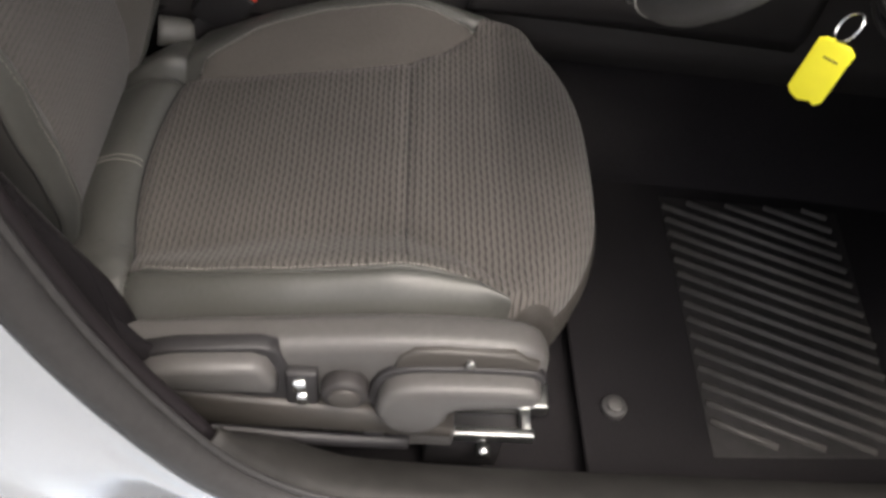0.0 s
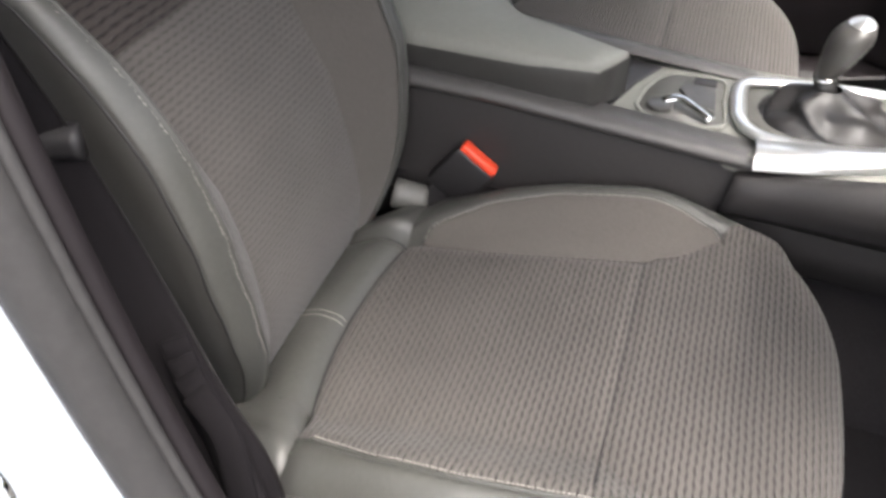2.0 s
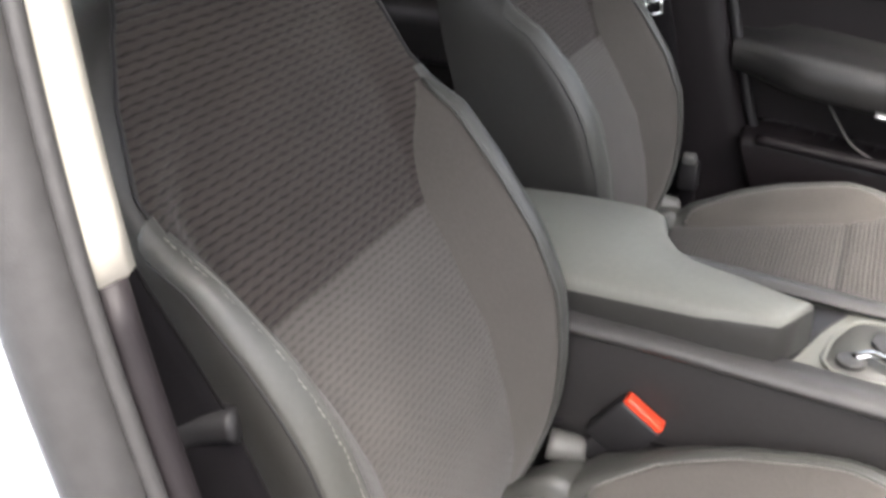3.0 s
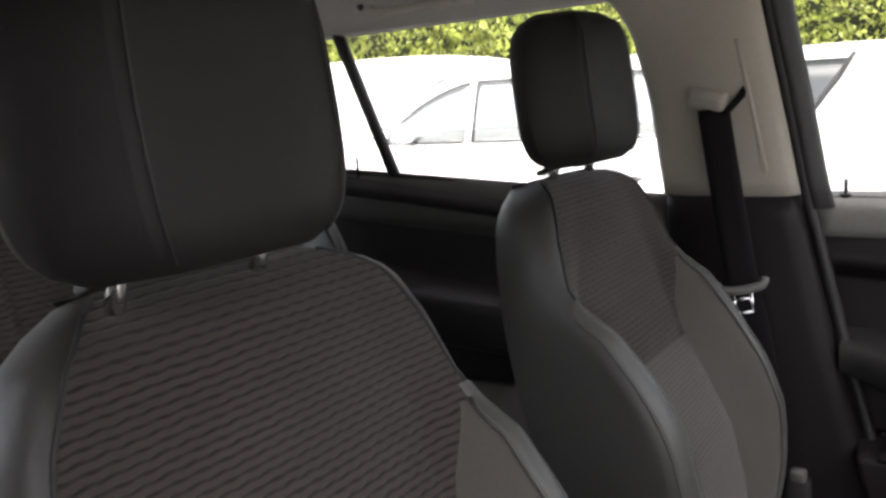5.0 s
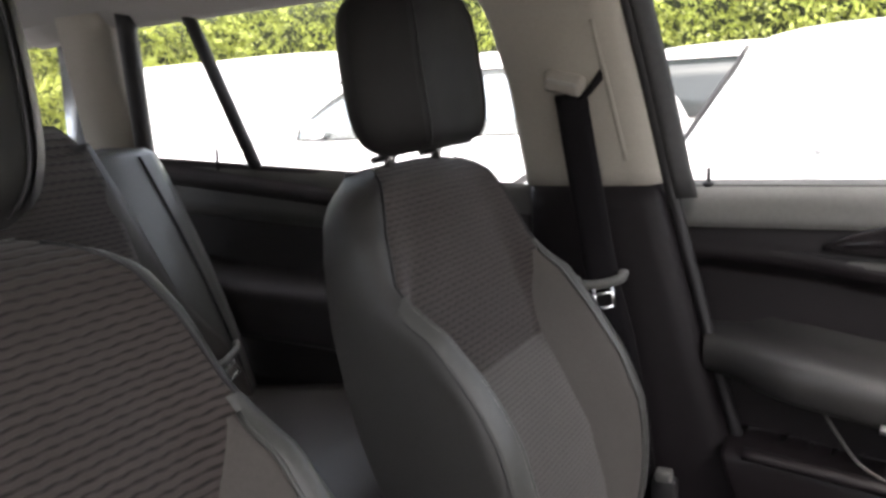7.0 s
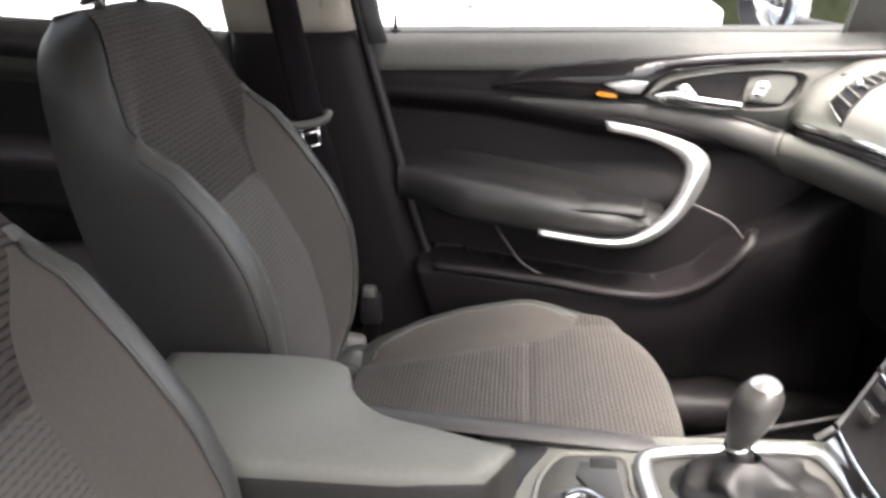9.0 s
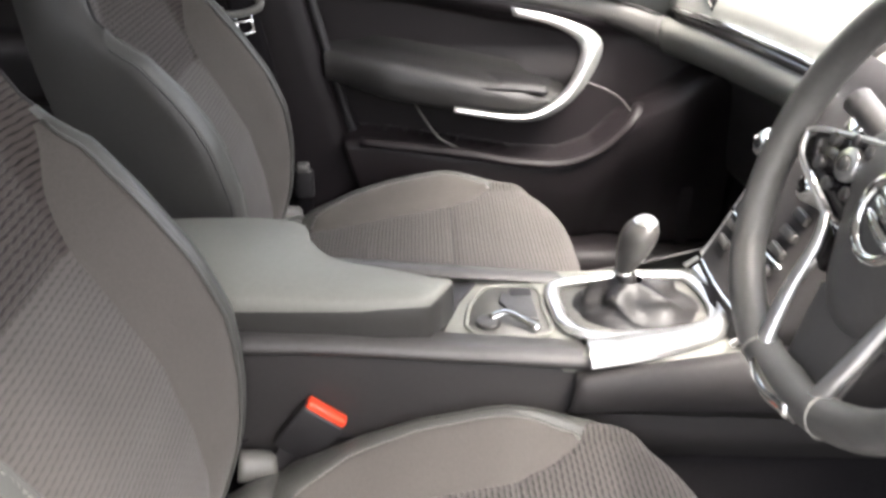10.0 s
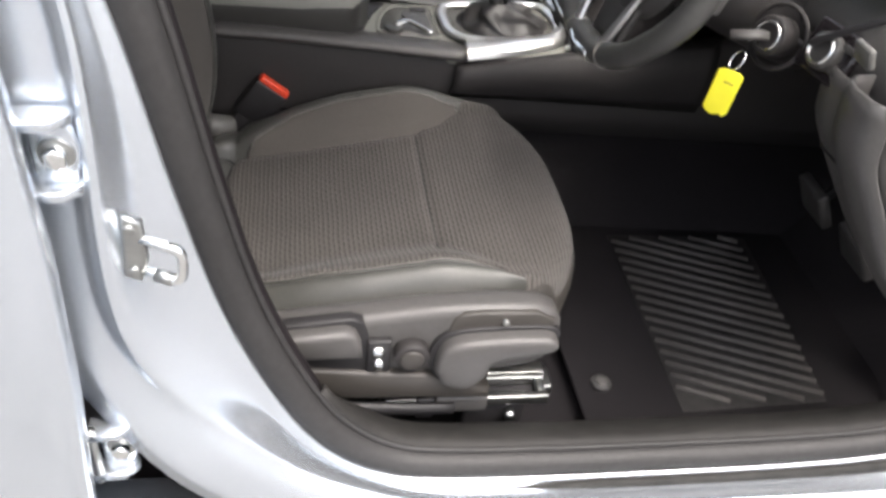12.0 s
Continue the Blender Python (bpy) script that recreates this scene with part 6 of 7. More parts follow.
        part("stitching", dash, STITCH, s, "pale stitches along the backrest piping")
        edge_line = [at(q, side * crest(q), face(q, side * crest(q)) + 0.0008) for q in np.linspace(0.515, 0.69, 24)]
        part("shoulder_seam", tube(edge_line, 0.0018, sides=6), BLACK, s)
    rows = []
    for q in np.linspace(-0.02, 0.70, 24):
        o = lerp(max(q, 0), OUW) - 0.02
        back = -0.080 + 0.040 * step(0.35, 0.67, q)
        rows.append([at(q, o * k, back - 0.012 * (1 - k * k)) for k in np.linspace(-1, 1, 12)])
    top = rows[-1]
    o = lerp(0.70, OUW)
    rows.append([at(0.705, o * k, -0.022) for k in np.linspace(-1, 1, 12)])
    rows.append([at(0.70, o * k, face(0.70, o * k)) for k in np.linspace(-1, 1, 12)])
    part("backrest_shell", grid(rows), VINYL, s, "charcoal vinyl seat back")

    # head restraint
    def hr(u, v):
        """u round the block, v up it."""
        shape = [(0.000, 0.052), (0.055, 0.050), (0.080, 0.045), (0.092, 0.036), (0.112, 0.014), (0.128, -0.008), (0.130, -0.024), (0.120, -0.044), (0.09, -0.056), (0.0, -0.058)]
        return shape

    outline = hr(0, 0)
    ring2 = spline(outline, 22)
    full = [(a, b) for a, b in ring2] + [(-a, b) for a, b in ring2[::-1][1:-1]]
    rows = []
    for v in np.linspace(0, 1, 22):
        z = 0.205 * v
        e = abs(2 * v - 1)
        shrink = (1 - e ** 5.0) ** 0.42 if e < 1 else 0.0
        shrink = max(shrink, 0.30 if v in (0.0, 1.0) else 0.0)
        narrow = 1 - 0.10 * (v - 0.45) ** 2 * 3
        rows.append([(1.03 * a * narrow * (0.62 + 0.38 * shrink), b * (0.35 + 0.65 * shrink), z) for a, b in full])
    bm = grid(rows, close_v=True)
    for r in (rows[0], rows[-1]):
        ring = [min(bm.verts, key=lambda q, c=c: (q.co - Vector(c)).length_squared) for c in r]
        bm.faces.new(ring)
    bmesh.ops.recalc_face_normals(bm, faces=bm.faces)
    base = Vector((-0.405, 0, 1.103))
    m = Matrix.Translation((base.x, head, base.z - 0.31)) @ Matrix(((0, 0.985, -0.12, 0), (1, 0, 0, 0), (0, 0.12, 0.985, 0), (0, 0, 0, 1)))
    h = part("headrest", moved(bm, m), HEAD, s, "charcoal vinyl head restraint with seamed wings")
    for side in (1, -1):
        wing = []
        for r in rows[1:-1]:
            half = r[:22] if side > 0 else [r[0]] + r[:-21:-1][:20] + [r[21]]
            cols = [p for p in half if abs(p[0]) > 0.60 * max(abs(q[0]) for q in half) and p[1] > -0.5 * abs(half[-1][1])]
            wing.append([Vector(cols[int(round(k * (len(cols) - 1)))]) for k in np.linspace(0, 1, 8)])
        wing = [[m @ Vector((p.x * 1.012, p.y * 1.02 + 0.0008, p.z)) for p in r] for r in wing]
        # wings take a darker vinyl than the front, which faces the windscreen light
        part("wing", grid(wing), NIGHT, h, "black vinyl side wing, darkened as the shaded side")
        line = [m @ Vector((side * 0.083 * (1 - 0.10 * (v - 0.45) ** 2 * 3) * (0.62 + 0.38 * (1 - abs(2 * v - 1) ** 5) ** 0.42), 0.0462 * (0.35 + 0.65 * (1 - abs(2 * v - 1) ** 5) ** 0.42), 0.205 * v)) for v in np.linspace(0.03, 0.97, 26)]
        part("seam", tube(line, 0.0011, sides=6), BLACK, h)
        a, b = Vector((-0.448, 0, 1.055)), Vector((-0.420, 0, 1.145))
        part("headrest_post", tube([(a.x, head + side * 0.062, a.z - 0.31), (b.x, head + side * 0.062, b.z - 0.31)], 0.007, sides=12), CHROME, s, "chrome post")
        c = Vector((-0.444, 0, 1.098))
        part("post_collar", moved(box((-0.012, -0.018, -0.004), (0.012, 0.018, 0.004), 0.003), Matrix.Translation((c.x, head + side * 0.062, c.z - 0.31)) @ Euler((0, radians(-21), 0)).to_matrix().to_4x4()), BLACK, s)
        # bright steel near, black far: the reflections are put into the material
        part("post_button", box((c.x + 0.004, head + side * 0.062 - 0.020, c.z - 0.308), (c.x + 0.024, head + side * 0.062 + 0.020, c.z - 0.298), 0.004), STEEL if cy < 0 else BLACK, s, "post release")
    # recline hinge cover, inner side
    part("hinge_cover", tube([(-0.218, 0.219, 0.187), (-0.212, 0.220, 0.186), (-0.182, 0.228, 0.178), (-0.176, 0.230, 0.177)], 0.020, sides=16, taper=lambda t: 1.0 if t < 0.9 else 0.8), GREY, s, "grey plastic hinge cover")
    # runners
    out = -1 if cy < 0 else 1
    w = out * 0.272
    for side in (-1, 1):
        part("seat_rail", box((0.04, w + side * 0.017 - 0.005, 0.074), (0.264, w + side * 0.017 + 0.005, 0.090), 0.002), STEEL, s, "bare steel seat runner")
    part("rail_channel", box((0.03, w - 0.013, 0.066), (0.258, w + 0.013, 0.076), 0.002), BLACK, s)
    part("rail_end", box((0.250, w - 0.014, 0.072), (0.262, w + 0.014, 0.088), 0.002), STEEL, s, "bare steel end stop")
    part("rail_foot", box((0.15, w - 0.014, 0.0), (0.235, w + 0.014, 0.067), 0.004), BLACK, s)
    part("rail_sleeve", box((0.105, w - 0.026, 0.066), (0.178, w + 0.024, 0.096), 0.005, 2), SHADOW, s, "dark plastic rail sleeve")
    part("rail_clip", box((0.080, w - 0.030, 0.062), (0.104, w - 0.020, 0.100), 0.003), BLACK, s)
    part("rail_bolt", disc(0.008, 0.012, Matrix.Translation((0.213, w - 0.022, 0.054)) @ Euler((radians(90), 0, 0)).to_matrix().to_4x4(), 6, 0.0), STEEL, s)
    for w in (-0.20, 0.20):
        part("seat_rail", box((-0.28, w - 0.02, 0.0), (0.30, w + 0.02, 0.022), 0.004), STEEL, s, "bare steel seat runner")
        part("rail_bolt", disc(0.010, 0.012, Matrix.Translation((0.20, w - 0.03, 0.012)) @ Euler((radians(90), 0, 0)).to_matrix().to_4x4(), 6, 0.0), STEEL, s)
        part("rail_slide", box((-0.24, w - 0.012, 0.026), (0.285, w + 0.012, 0.045), 0.003), STEEL, s, "bare steel sliding rail")
        part("seat_riser", box((-0.22, w - 0.015, 0.03), (0.20, w + 0.015, 0.10), 0.006), BLACK, s)
    return s


driver = seat("front_seat", -0.353, 0.0, "grey-brown cloth driver's seat with charcoal vinyl bolsters and head restraint", 0.0, 0.026, -0.010, 0.0)
passenger = seat("front_seat", 0.364, -0.05, "grey-brown cloth front passenger seat with charcoal vinyl sides", 0.018, 0.019, 0.014, 0.018)


# ---- driver's seat side shield with its controls ----
shield = thing("seat_shield", "dark plastic seat side shield with height lever and recline handle", "seat trim", (0.05, -0.64, 0.42))
out = [(-0.20, 0.475), (-0.18, 0.525), (-0.10, 0.542), (0.0, 0.556), (0.116, 0.570), (0.205, 0.570), (0.240, 0.560), (0.253, 0.535), (0.246, 0.485), (0.21, 0.462), (0.06, 0.448), (-0.06, 0.448), (-0.16, 0.45)]
loop = spline(out + [out[0]], 60)[:-1]
wpart("panel", prism([tuple(p) for p in loop], "y", -0.652, -0.61, 0.014, 4), SHADOW, shield, "dark grey side panel")
wpart("lever_recess", prism([(-0.148, 0.466), (-0.142, 0.535), (-0.09, 0.552), (-0.014, 0.562), (0.002, 0.556), (0.010, 0.530), (0.014, 0.505), (0.040, 0.478), (0.030, 0.462)], "y", -0.657, -0.640, 0.003), BLACK, shield)
wpart("recline_lever", prism([(-0.14, 0.508), (-0.135, 0.530), (-0.088, 0.547), (-0.020, 0.555), (-0.007, 0.549), (0.000, 0.530), (0.002, 0.512), (-0.06, 0.510)], "y", -0.676, -0.650, 0.008, 3), SHADOW, shield, "grey recline lever")
wpart("lumbar_knob", disc(0.022, 0.020, Matrix.Translation((0.063, -0.660, 0.504)) @ Euler((radians(90), 0, 0)).to_matrix().to_4x4(), 32, 0.004), PLASTIC, shield, "dark round lumbar knob")
wpart("knob_cap", disc(0.015, 0.005, Matrix.Translation((0.063, -0.6705, 0.504)) @ Euler((radians(90), 0, 0)).to_matrix().to_4x4(), 24, 0.002), SIDE, shield)
wpart("switch_slot", box((0.008, -0.662, 0.474), (0.038, -0.650, 0.528), 0.003), BLACK, shield)
wpart("chrome_switch", box((0.014, -0.667, 0.503), (0.028, -0.654, 0.520), 0.003), CHROME, shield, "chrome seat switch")
wpart("chrome_switch", box((0.017, -0.667, 0.480), (0.029, -0.654, 0.498), 0.003), CHROME, shield, "chrome seat switch")
hollow = [(0.104, 0.526), (0.112, 0.556), (0.124, 0.565), (0.150, 0.567), (0.215, 0.566), (0.240, 0.553), (0.243, 0.528)]
wpart("lever_hollow", prism(hollow, "y", -0.6555, -0.640, 0.003), SIDE, shield)
hl = [(0.092, 0.488), (0.096, 0.512), (0.110, 0.531), (0.145, 0.539), (0.222, 0.541), (0.243, 0.533), (0.240, 0.517), (0.200, 0.508), (0.166, 0.499), (0.160, 0.478), (0.146, 0.459), (0.126, 0.453), (0.104, 0.464)]
loop = spline(hl + [hl[0]], 60)[:-1]
wpart("lever_gap", prism([(0.150 + (a - 0.150) * 1.08 - 0.003, 0.498 + (b - 0.498) * 1.12) for a, b in loop], "y", -0.659, -0.648, 0.002), BLACK, shield)
wpart("height_lever", prism([tuple(p) for p in loop], "y", -0.680, -0.650, 0.009, 3), SHADOW, shield, "grey seat height lever")
wpart("screw_cap", disc(0.0045, 0.006, Matrix.Translation((0.176, -0.657, 0.553)) @ Euler((radians(90), 0, 0)).to_matrix().to_4x4(), 16, 0.001), STEEL, shield)
wpart("lower_cover", prism([(-0.17, 0.455), (-0.15, 0.492), (-0.08, 0.484), (0.087, 0.466), (0.172, 0.436), (0.172, 0.420), (0.06, 0.425), (-0.068, 0.428), (-0.15, 0.415)], "y", -0.664, -0.62, 0.005), SIDE, shield, "dark lower rail cover")
wpart("cover_brace", tube([(-0.14, -0.660, 0.425), (-0.04, -0.660, 0.410), (0.06, -0.658, 0.398), (0.13, -0.655, 0.392)], 0.007, n=16, sides=8, flat=1.4), BLACK, shield, "black rail brace")
cap = thing("floor_fastener", "grey round floor mat fastener", "fastener", (0.385, -0.56, 0.32))
wpart("button", disc(0.016, 0.010, Matrix.Translation((0.380, -0.562, 0.322)), 24, 0.003), RUBBER, cap)
wpart("button_cap", disc(0.009, 0.004, Matrix.Translation((0.380, -0.562, 0.328)), 20, 0.001), SHADOW, cap)

# ---- door striker and hinges on the painted pillar ----
striker = thing("door_striker", "bright zinc door striker loop on the pillar", "striker", (-0.19, -0.76, 0.75))
wpart("plate", prism([(-0.226, 0.752), (-0.212, 0.746), (-0.204, 0.770), (-0.206, 0.812), (-0.222, 0.818)], "y", -0.790, -0.779, 0.003), STEEL, striker, "zinc striker plate")
wpart("loop", tube([(-0.212, -0.784, 0.792), (-0.186, -0.797, 0.793), (-0.176, -0.800, 0.790), (-0.174, -0.801, 0.776), (-0.177, -0.801, 0.760), (-0.186, -0.798, 0.757), (-0.212, -0.784, 0.757)], 0.0048, n=30, sides=8), CHROME, striker, "bright striker loop")
wpart("wear_sleeve", tube([(-0.198, -0.792, 0.757), (-0.184, -0.799, 0.757)], 0.0062, sides=10), STEEL, striker)
for bz in (0.760, 0.806):
    wpart("bolt", disc(0.0055, 0.005, Matrix.Translation((-0.216, -0.791, bz)) @ Euler((radians(90), 0, 0)).to_matrix().to_4x4(), 6, 0.001), STEEL, striker)
for z, hx in ((0.889, -0.259), (0.530, -0.256)):
    hinge = wpart("hinge", prism([(hx - 0.018, z - 0.032), (hx + 0.014, z - 0.026), (hx + 0.018, z), (hx + 0.014, z + 0.026), (hx - 0.018, z + 0.032)], "y", -0.800, -0.790, 0.003), PAINT, rear_door, "silver painted hinge")
    for up in (-1, 1):
        wpart("leaf", prism([(hx - 0.026, -0.818), (hx + 0.004, -0.816), (hx + 0.017, -0.804), (hx + 0.017, -0.792), (hx - 0.026, -0.792)], "z", z + up * 0.032 - 0.005, z + up * 0.032 + 0.005, 0.002), PAINT, hinge, "silver painted hinge leaf")
    wpart("bolt", disc(0.010, 0.014, Matrix.Translation((hx + 0.002, -0.806, z)) @ Euler((radians(90), 0, 0)).to_matrix().to_4x4(), 6, 0.002), CHROME, hinge)
    wpart("washer", disc(0.014, 0.004, Matrix.Translation((hx + 0.002, -0.801, z)) @ Euler((radians(90), 0, 0)).to_matrix().to_4x4(), 20, 0.001), STEEL, hinge)
    wpart("pin", tube([(hx - 0.022, -0.812, z - 0.040), (hx - 0.022, -0.812, z + 0.040)], 0.005, sides=10), STEEL, hinge)

# ---- grab handle ----
grab = thing("grab_handle", "beige folding grab handle on the roof edge", "grab handle", (-0.89, 0.58, 1.37))
wpart("bar", tube([(-0.80, 0.605, 1.388), (-0.82, 0.588, 1.372), (-0.90, 0.582, 1.368), (-0.98, 0.588, 1.370), (-1.00, 0.605, 1.385)], 0.0095, n=24, sides=10), BEIGE, grab, "pale folded bar")
for x in (-0.797, -1.003):
    mount = wpart("mount", box((x - 0.024, 0.584, 1.368), (x + 0.024, 0.625, 1.402), 0.009, 3), LINER, grab)
    wpart("hinge_hole", disc(0.007, 0.006, Matrix.Translation((x, 0.5835, 1.384)) @ Euler((radians(90), 0, 0)).to_matrix().to_4x4(), 16, 0.001), BLACK, mount)

# ---- outside: hedge, neighbouring cars ----
LEAF = material("hedge_leaves", (0.27, 0.31, 0.060), 0.45, vary=0.75, scale=14, spots=2.2)
HEDGE_SHADE = material("hedge_inner_shade", (0.020, 0.026, 0.008), 0.9, vary=0.4, scale=10)
rng = np.random.default_rng(5)
hedge = thing("hedge", "tall clipped yellow-green hedge behind the parked cars", "hedge", (-3, 9.0, 0))


def hedge_top(x):
    return lerp(x, [(-14, 2.74), (-3.5, 2.68), (-2.2, 2.62), (4, 2.60)]) + 0.10 * noise.noise((x * 0.7, 3, 1)) + 0.08 * noise.noise((x * 2.6, 1, 2))


# near-black green sheet behind the leaves, standing in for shade inside the hedge
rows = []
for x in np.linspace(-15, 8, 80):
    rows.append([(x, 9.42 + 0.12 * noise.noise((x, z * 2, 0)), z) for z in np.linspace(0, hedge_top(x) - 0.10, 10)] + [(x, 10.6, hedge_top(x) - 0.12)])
wpart("shade_backing", grid(rows), HEDGE_SHADE, hedge)
verts, faces = [], []
for i in range(120000):
    x = rng.uniform(-15, 8)
    top = hedge_top(x)
    z = rng.uniform(0.75, top)
    y = 9.05 + 0.24 * noise.noise((x * 1.6, z * 2.2, 7)) + 0.20 * noise.noise((x * 5, z * 6, 3)) + rng.normal(0, 0.05)
    if noise.noise((x * 6.5, z * 8.5, 11)) < -0.18 and rng.random() < 0.75:
        continue
    if rng.random() < 0.14:
        y, z = rng.uniform(8.9, 10.2), top + rng.normal(0.0, 0.05)
    s = rng.uniform(0.018, 0.036)
    e = Euler(rng.uniform(-3.1, 3.1, 3)).to_matrix()
    n0 = len(verts)
    for a, b in ((-s, 0), (0, -s * 0.55), (s, 0), (0, s * 0.55)):
        verts.append(tuple(Vector((x, y, z)) + e @ Vector((a, b, 0))))
    faces.append((n0, n0 + 1, n0 + 2, n0 + 3))
me = bpy.data.meshes.new("leaves")
me.from_pydata(verts, [], faces)
me.materials.append(LEAF)
lv = new("leaves", me)
lv["kind"] = "stuff"
hang(lv, hedge)


def parked_car(name, at, turn, label, length=4.3, height=1.55, width=1.8, panelled=False, pane_mat=None, rear=1.0):
    """A parked car, its nose towards its own +x."""
    c = thing(name, label, "car", (at[0], at[1], 0), group="parked cars")
    M = Matrix.Translation((at[0], at[1], 0)) @ Euler((0, 0, radians(turn))).to_matrix().to_4x4()
    L, H, W = length / 2, height, width / 2
    pane_mat = pane_mat or TINT
    prof = [(-L, 0.35), (-L, 0.75), (-L * 0.97, 0.90), (-L * 0.5, 0.90), (L * 0.30, 0.89), (L * 0.52, 0.88), (L * 0.75, 0.82), (L * 0.95, 0.70), (L, 0.55), (L * 0.97, 0.3)]
    prof = [(a * rear if a < 0 else a, b) for a, b in prof]
    line = spline(prof, 48)
    rows = []
    for k in np.linspace(-1, 1, 17):
        inset = 1 - 0.10 * abs(k) ** 6
        rows.append([(a * inset, W * math.sin(k * math.pi / 2) * (1 - 0.02 * (b < 0.5)), b - 0.07 * abs(k) ** 6) for a, b in line])
    for edge, sd in ((rows[0], -1), (rows[-1], 1)):
        skirt = [(a, sd * (W - 0.02), 0.30) for a, b, z in edge]
        rows = [skirt] + rows if sd < 0 else rows + [skirt]
    body = grid(rows)
    bmesh.ops.recalc_face_normals(body, faces=body.faces)
    wpart("body", moved(body, M), WHITE, c, "white painted body")

    def tumble(z):
        return W - 0.05 - 0.28 * max(0.0, z - 0.86)

    roof = [(-L * 0.95, 0.86), (-L * 0.84, H - 0.20), (-L * 0.70, H - 0.05), (-L * 0.40, H), (-L * 0.05, H - 0.01), (L * 0.12, H - 0.06), (L * 0.30, H - 0.22), (L * 0.54, 0.86)]
    if panelled:
        roof[5:7] = [(L * 0.37, H - 0.035), (L * 0.44, H - 0.19)]
    if rear < 1:
        roof[:5] = [(-L * rear * 0.84, 0.86), (-L * rear * 0.70, 0.93), (-L * rear * 0.24, H - 0.20), (-L * rear * 0.02, H - 0.06), (L * 0.12, H)]
    arch = spline(roof, 48)
    shell = [[(a, k * (tumble(b) - 0.02), b + 0.03 * (1 - abs(k) ** 3)) for a, b in arch] for k in np.linspace(-1, 1, 13)]
    wpart("cabin", moved(grid(shell), M), WHITE, c, "white roof and pillars")
    front = [i for i, (a, b) in enumerate(arch) if a > L * 0.15 and b < H - 0.075]
    screen = [[(a + 0.010, k * (tumble(b) - 0.10), b + 0.03 * (1 - abs(k) ** 3) + 0.008) for a, b in arch[front[0]:]] for k in np.linspace(-1, 1, 9)]
    wpart("windscreen", moved(thicken(grid(screen), 0.004), M), TINT, c, "reflecting windscreen glass")
    for sd in (1, -1):
        wall = [[(a, sd * (tumble(0.83 + (b - 0.83) * k) - 0.002 - 0.018 * k), 0.83 + (b - 0.83) * k) for a, b in arch] for k in np.linspace(0, 1, 5)]
        wpart("cabin_side", moved(grid(wall), M), WHITE, c, "white side of the cabin")
        spans = () if panelled else ((-0.74, -0.36), (-0.32, 0.02), (0.05, 0.42))
        for lo, hi in spans:
            top = []
            for a in np.linspace(L * lo, L * hi, 14):
                z = float(np.interp(a, [p[0] for p in arch], [p[1] for p in arch])) - 0.085
                top.append((a, min(z, H - 0.11)))
            low = [(a, 0.89) for a, z in top]
            glass_rows = [[(a, sd * (tumble(l[1] + (z - l[1]) * k) + 0.004 - 0.018 * k), l[1] + max(0.004, z - l[1]) * k) for (a, z), l in zip(top, low)] for k in np.linspace(0, 1, 4)]
            wpart("side_glass", moved(thicken(grid(glass_rows), 0.003), M), pane_mat, c, "reflecting side glass")
            ring = [(a, sd * (tumble(z) - 0.012), z) for a, z in top] + [(a, sd * (tumble(z) + 0.006), z) for a, z in low[::-1]]
            wpart("window_seal", moved(tube(ring, 0.005, sides=5, closed=True), M), SHADOW, c, "thin grey window seal")
        seal = [(a + 0.012, sd * (tumble(b) - 0.075), b + 0.022) for a, b in arch[front[0]:]]
        wpart("screen_seal", moved(tube(seal, 0.012, sides=6), M), BLACK, c, "black windscreen seal")
        for gx in (-L * 0.30 * rear, L * 0.04):
            wpart("door_gap", moved(tube([(gx, sd * (W + 0.001), 0.82), (gx, sd * (W + 0.001), 0.40)], 0.004, sides=5), M), SHADOW, c)
        wpart("door_handle", moved(box((-L * 0.22 * rear, sd * (W - 0.005), 0.74), (-L * 0.22 * rear + 0.2, sd * (W + 0.025), 0.77), 0.008), M), WHITE, c)
        mir = bmesh.new()
        bmesh.ops.create_uvsphere(mir, u_segments=16, v_segments=10, radius=1)
        for v in mir.verts:
            x = v.co.x * (0.10 if v.co.x > 0 else 0.03)
            v.co = (x + L * 0.27, math.copysign(abs(v.co.y) ** 0.7, v.co.y) * 0.11 + sd * (W + 0.09), math.copysign(abs(v.co.z) ** 0.7, v.co.z) * 0.075 + 0.975)
        mirror = wpart("wing_mirror", moved(mir, M), WHITE, c, "white wing mirror")
        part("mirror_foot", moved(tube([(L * 0.28, sd * (W - 0.06), 0.895), (L * 0.28, sd * (W + 0.03), 0.920)], 0.022, sides=8, flat=0.6), M), BLACK, mirror)
        for x in (-L * 0.62 * rear, L * 0.62):
            w = wpart("wheel", moved(disc(0.32, 0.2, Matrix.Translation((x, sd * (W - 0.09), 0.32)) @ Euler((radians(90), 0, 0)).to_matrix().to_4x4(), 28, 0.02), M), RUBBER, c, "black tyre")
            part("rim", moved(disc(0.21, 0.02, Matrix.Translation((x, sd * (W + 0.012), 0.32)) @ Euler((radians(90), 0, 0)).to_matrix().to_4x4(), 20, 0.004), M), STEEL, w)
    return c


parked_car("parked_car", (0.42, 3.85), 180, "short white car parked beside this car", height=1.375, panelled=True, rear=0.21)
parked_car("parked_car", (-3.3, 5.75), 180, "white hatchback parked one row back", length=4.0, height=1.46)
parked_car("parked_car", (-1.7, 7.8), 180, "white estate car with dark side windows parked by the hedge", height=1.50, pane_mat=SMOKE)
parked_car("parked_car", (-7.15, 7.75), 180, "tall white van parked by the hedge", length=6.2, height=1.72, panelled=True)

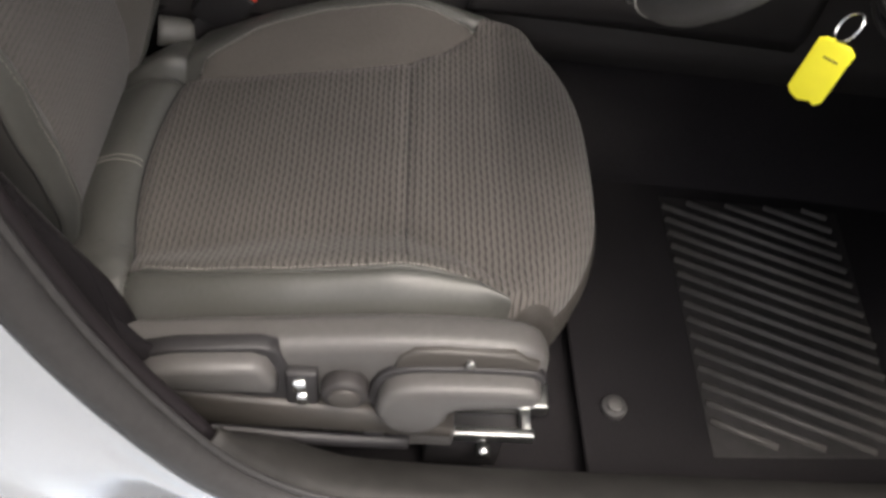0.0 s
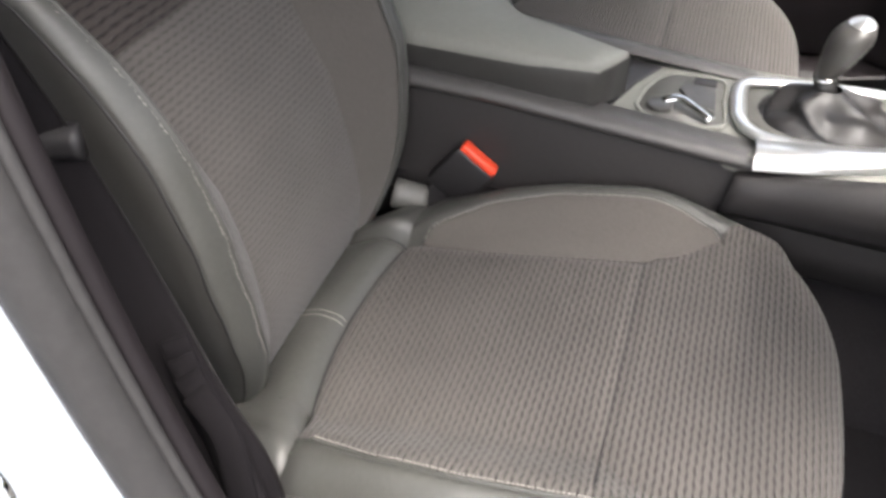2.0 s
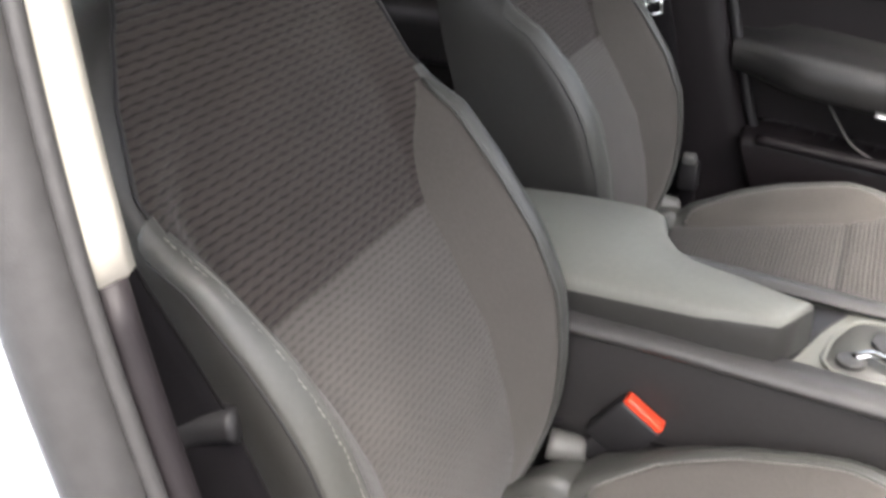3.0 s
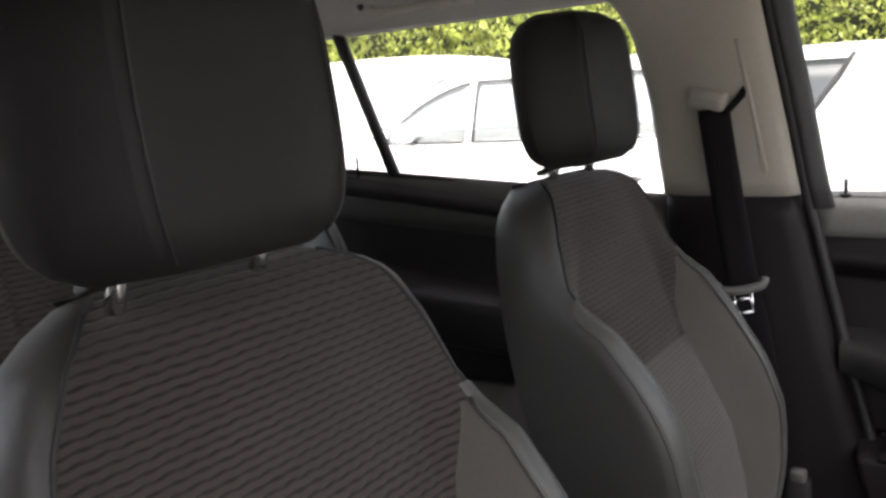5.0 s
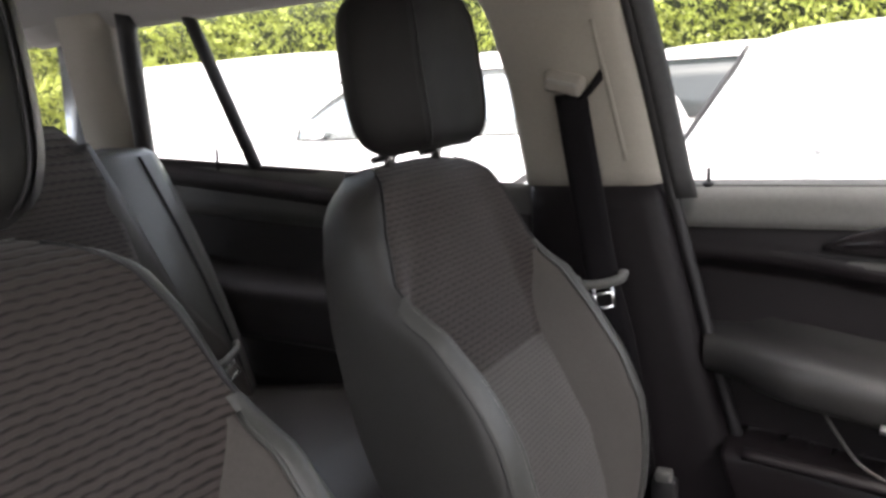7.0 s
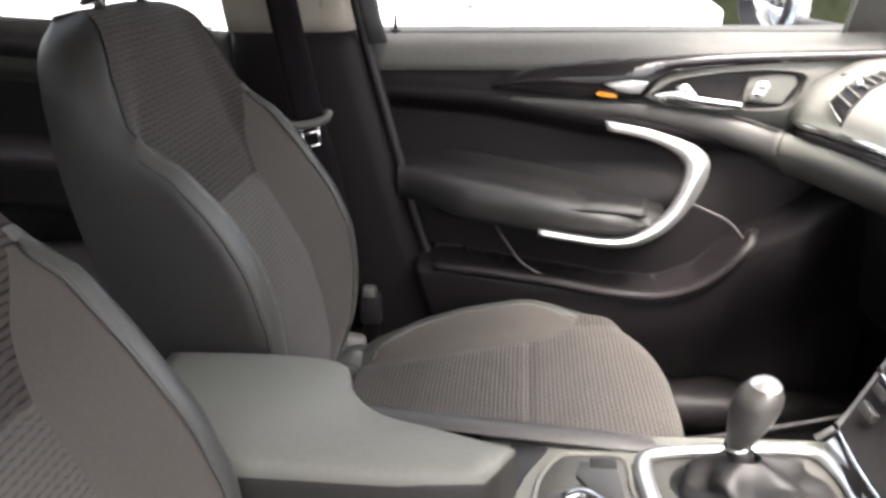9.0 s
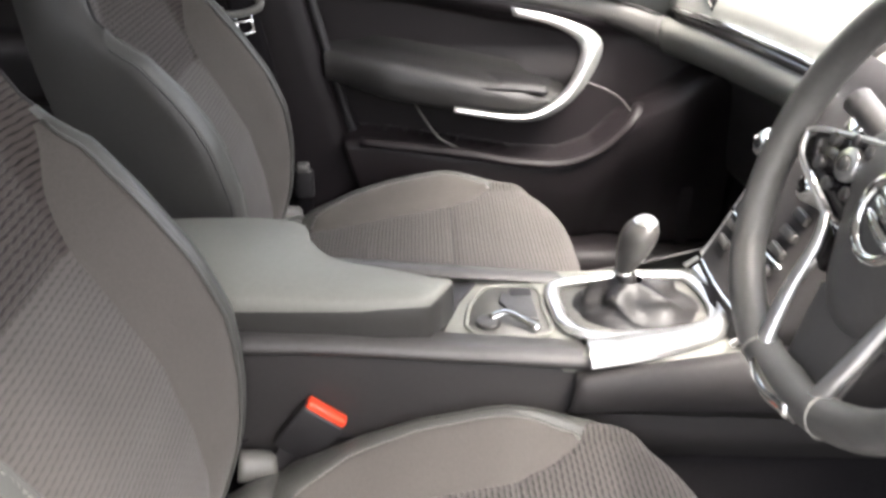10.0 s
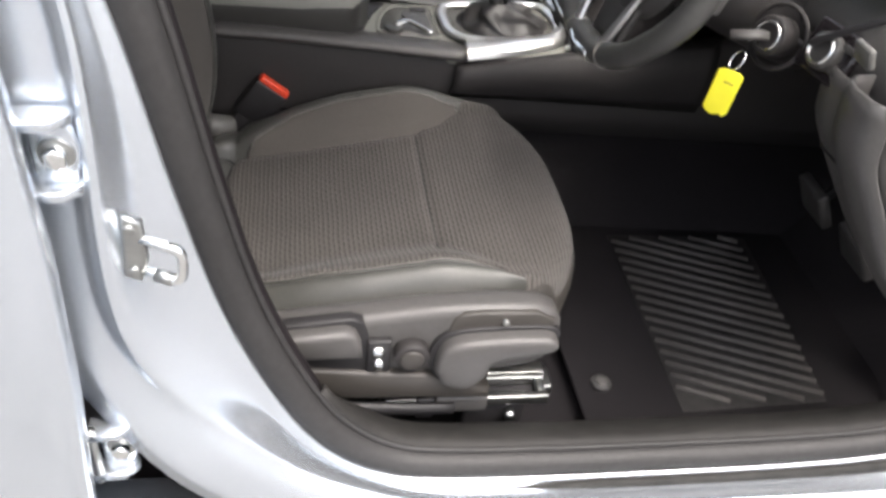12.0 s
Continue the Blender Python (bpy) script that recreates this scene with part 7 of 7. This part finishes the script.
# ---- far wing mirror of this car ----
wm = thing("wing_mirror", "silver-blue wing mirror with a black rim outside the far front door", "wing mirror", (0.54, 0.92, 0.96))
MM = Matrix(((0.9, -0.436, 0, 0.502), (0.436, 0.9, 0, 0.965), (0, 0, 1, 1.045), (0, 0, 0, 1)))
shell = bmesh.new()
bmesh.ops.create_uvsphere(shell, u_segments=28, v_segments=18, radius=1)
for v in shell.verts:
    c = v.co.copy()
    v.co = MM @ Vector((0.07 * c.x if c.x > 0 else 0.014 * c.x, 0.072 * math.copysign(abs(c.y) ** 0.7, c.y), 0.066 * math.copysign(abs(c.z) ** 0.7, c.z)))
wpart("shell", shell, PAINT, wm, "silver-blue mirror shell")
wpart("mirror_pane", moved(disc(1.0, 0.006, Matrix.Identity(4), 32, 0.0), MM @ Matrix(((0, 0, -1, -0.014), (0.061, 0, 0, 0), (0, 0.053, 0, 0), (0, 0, 0, 1)))), MIRROR, wm, "mirror glass")
wpart("rim", tube([MM @ Vector((-0.012, 0.064 * math.cos(a), 0.059 * math.sin(a))) for a in np.linspace(0, 2 * math.pi, 40, endpoint=False)], 0.007, sides=8, closed=True), BLACK, wm, "black mirror rim")
wpart("stalk", tube([(0.64, 0.78, 0.995), (0.60, 0.86, 0.999), (0.545, 0.93, 1.006)], 0.022, n=10, sides=12, flat=0.7), BLACK, wm, "black mirror foot")
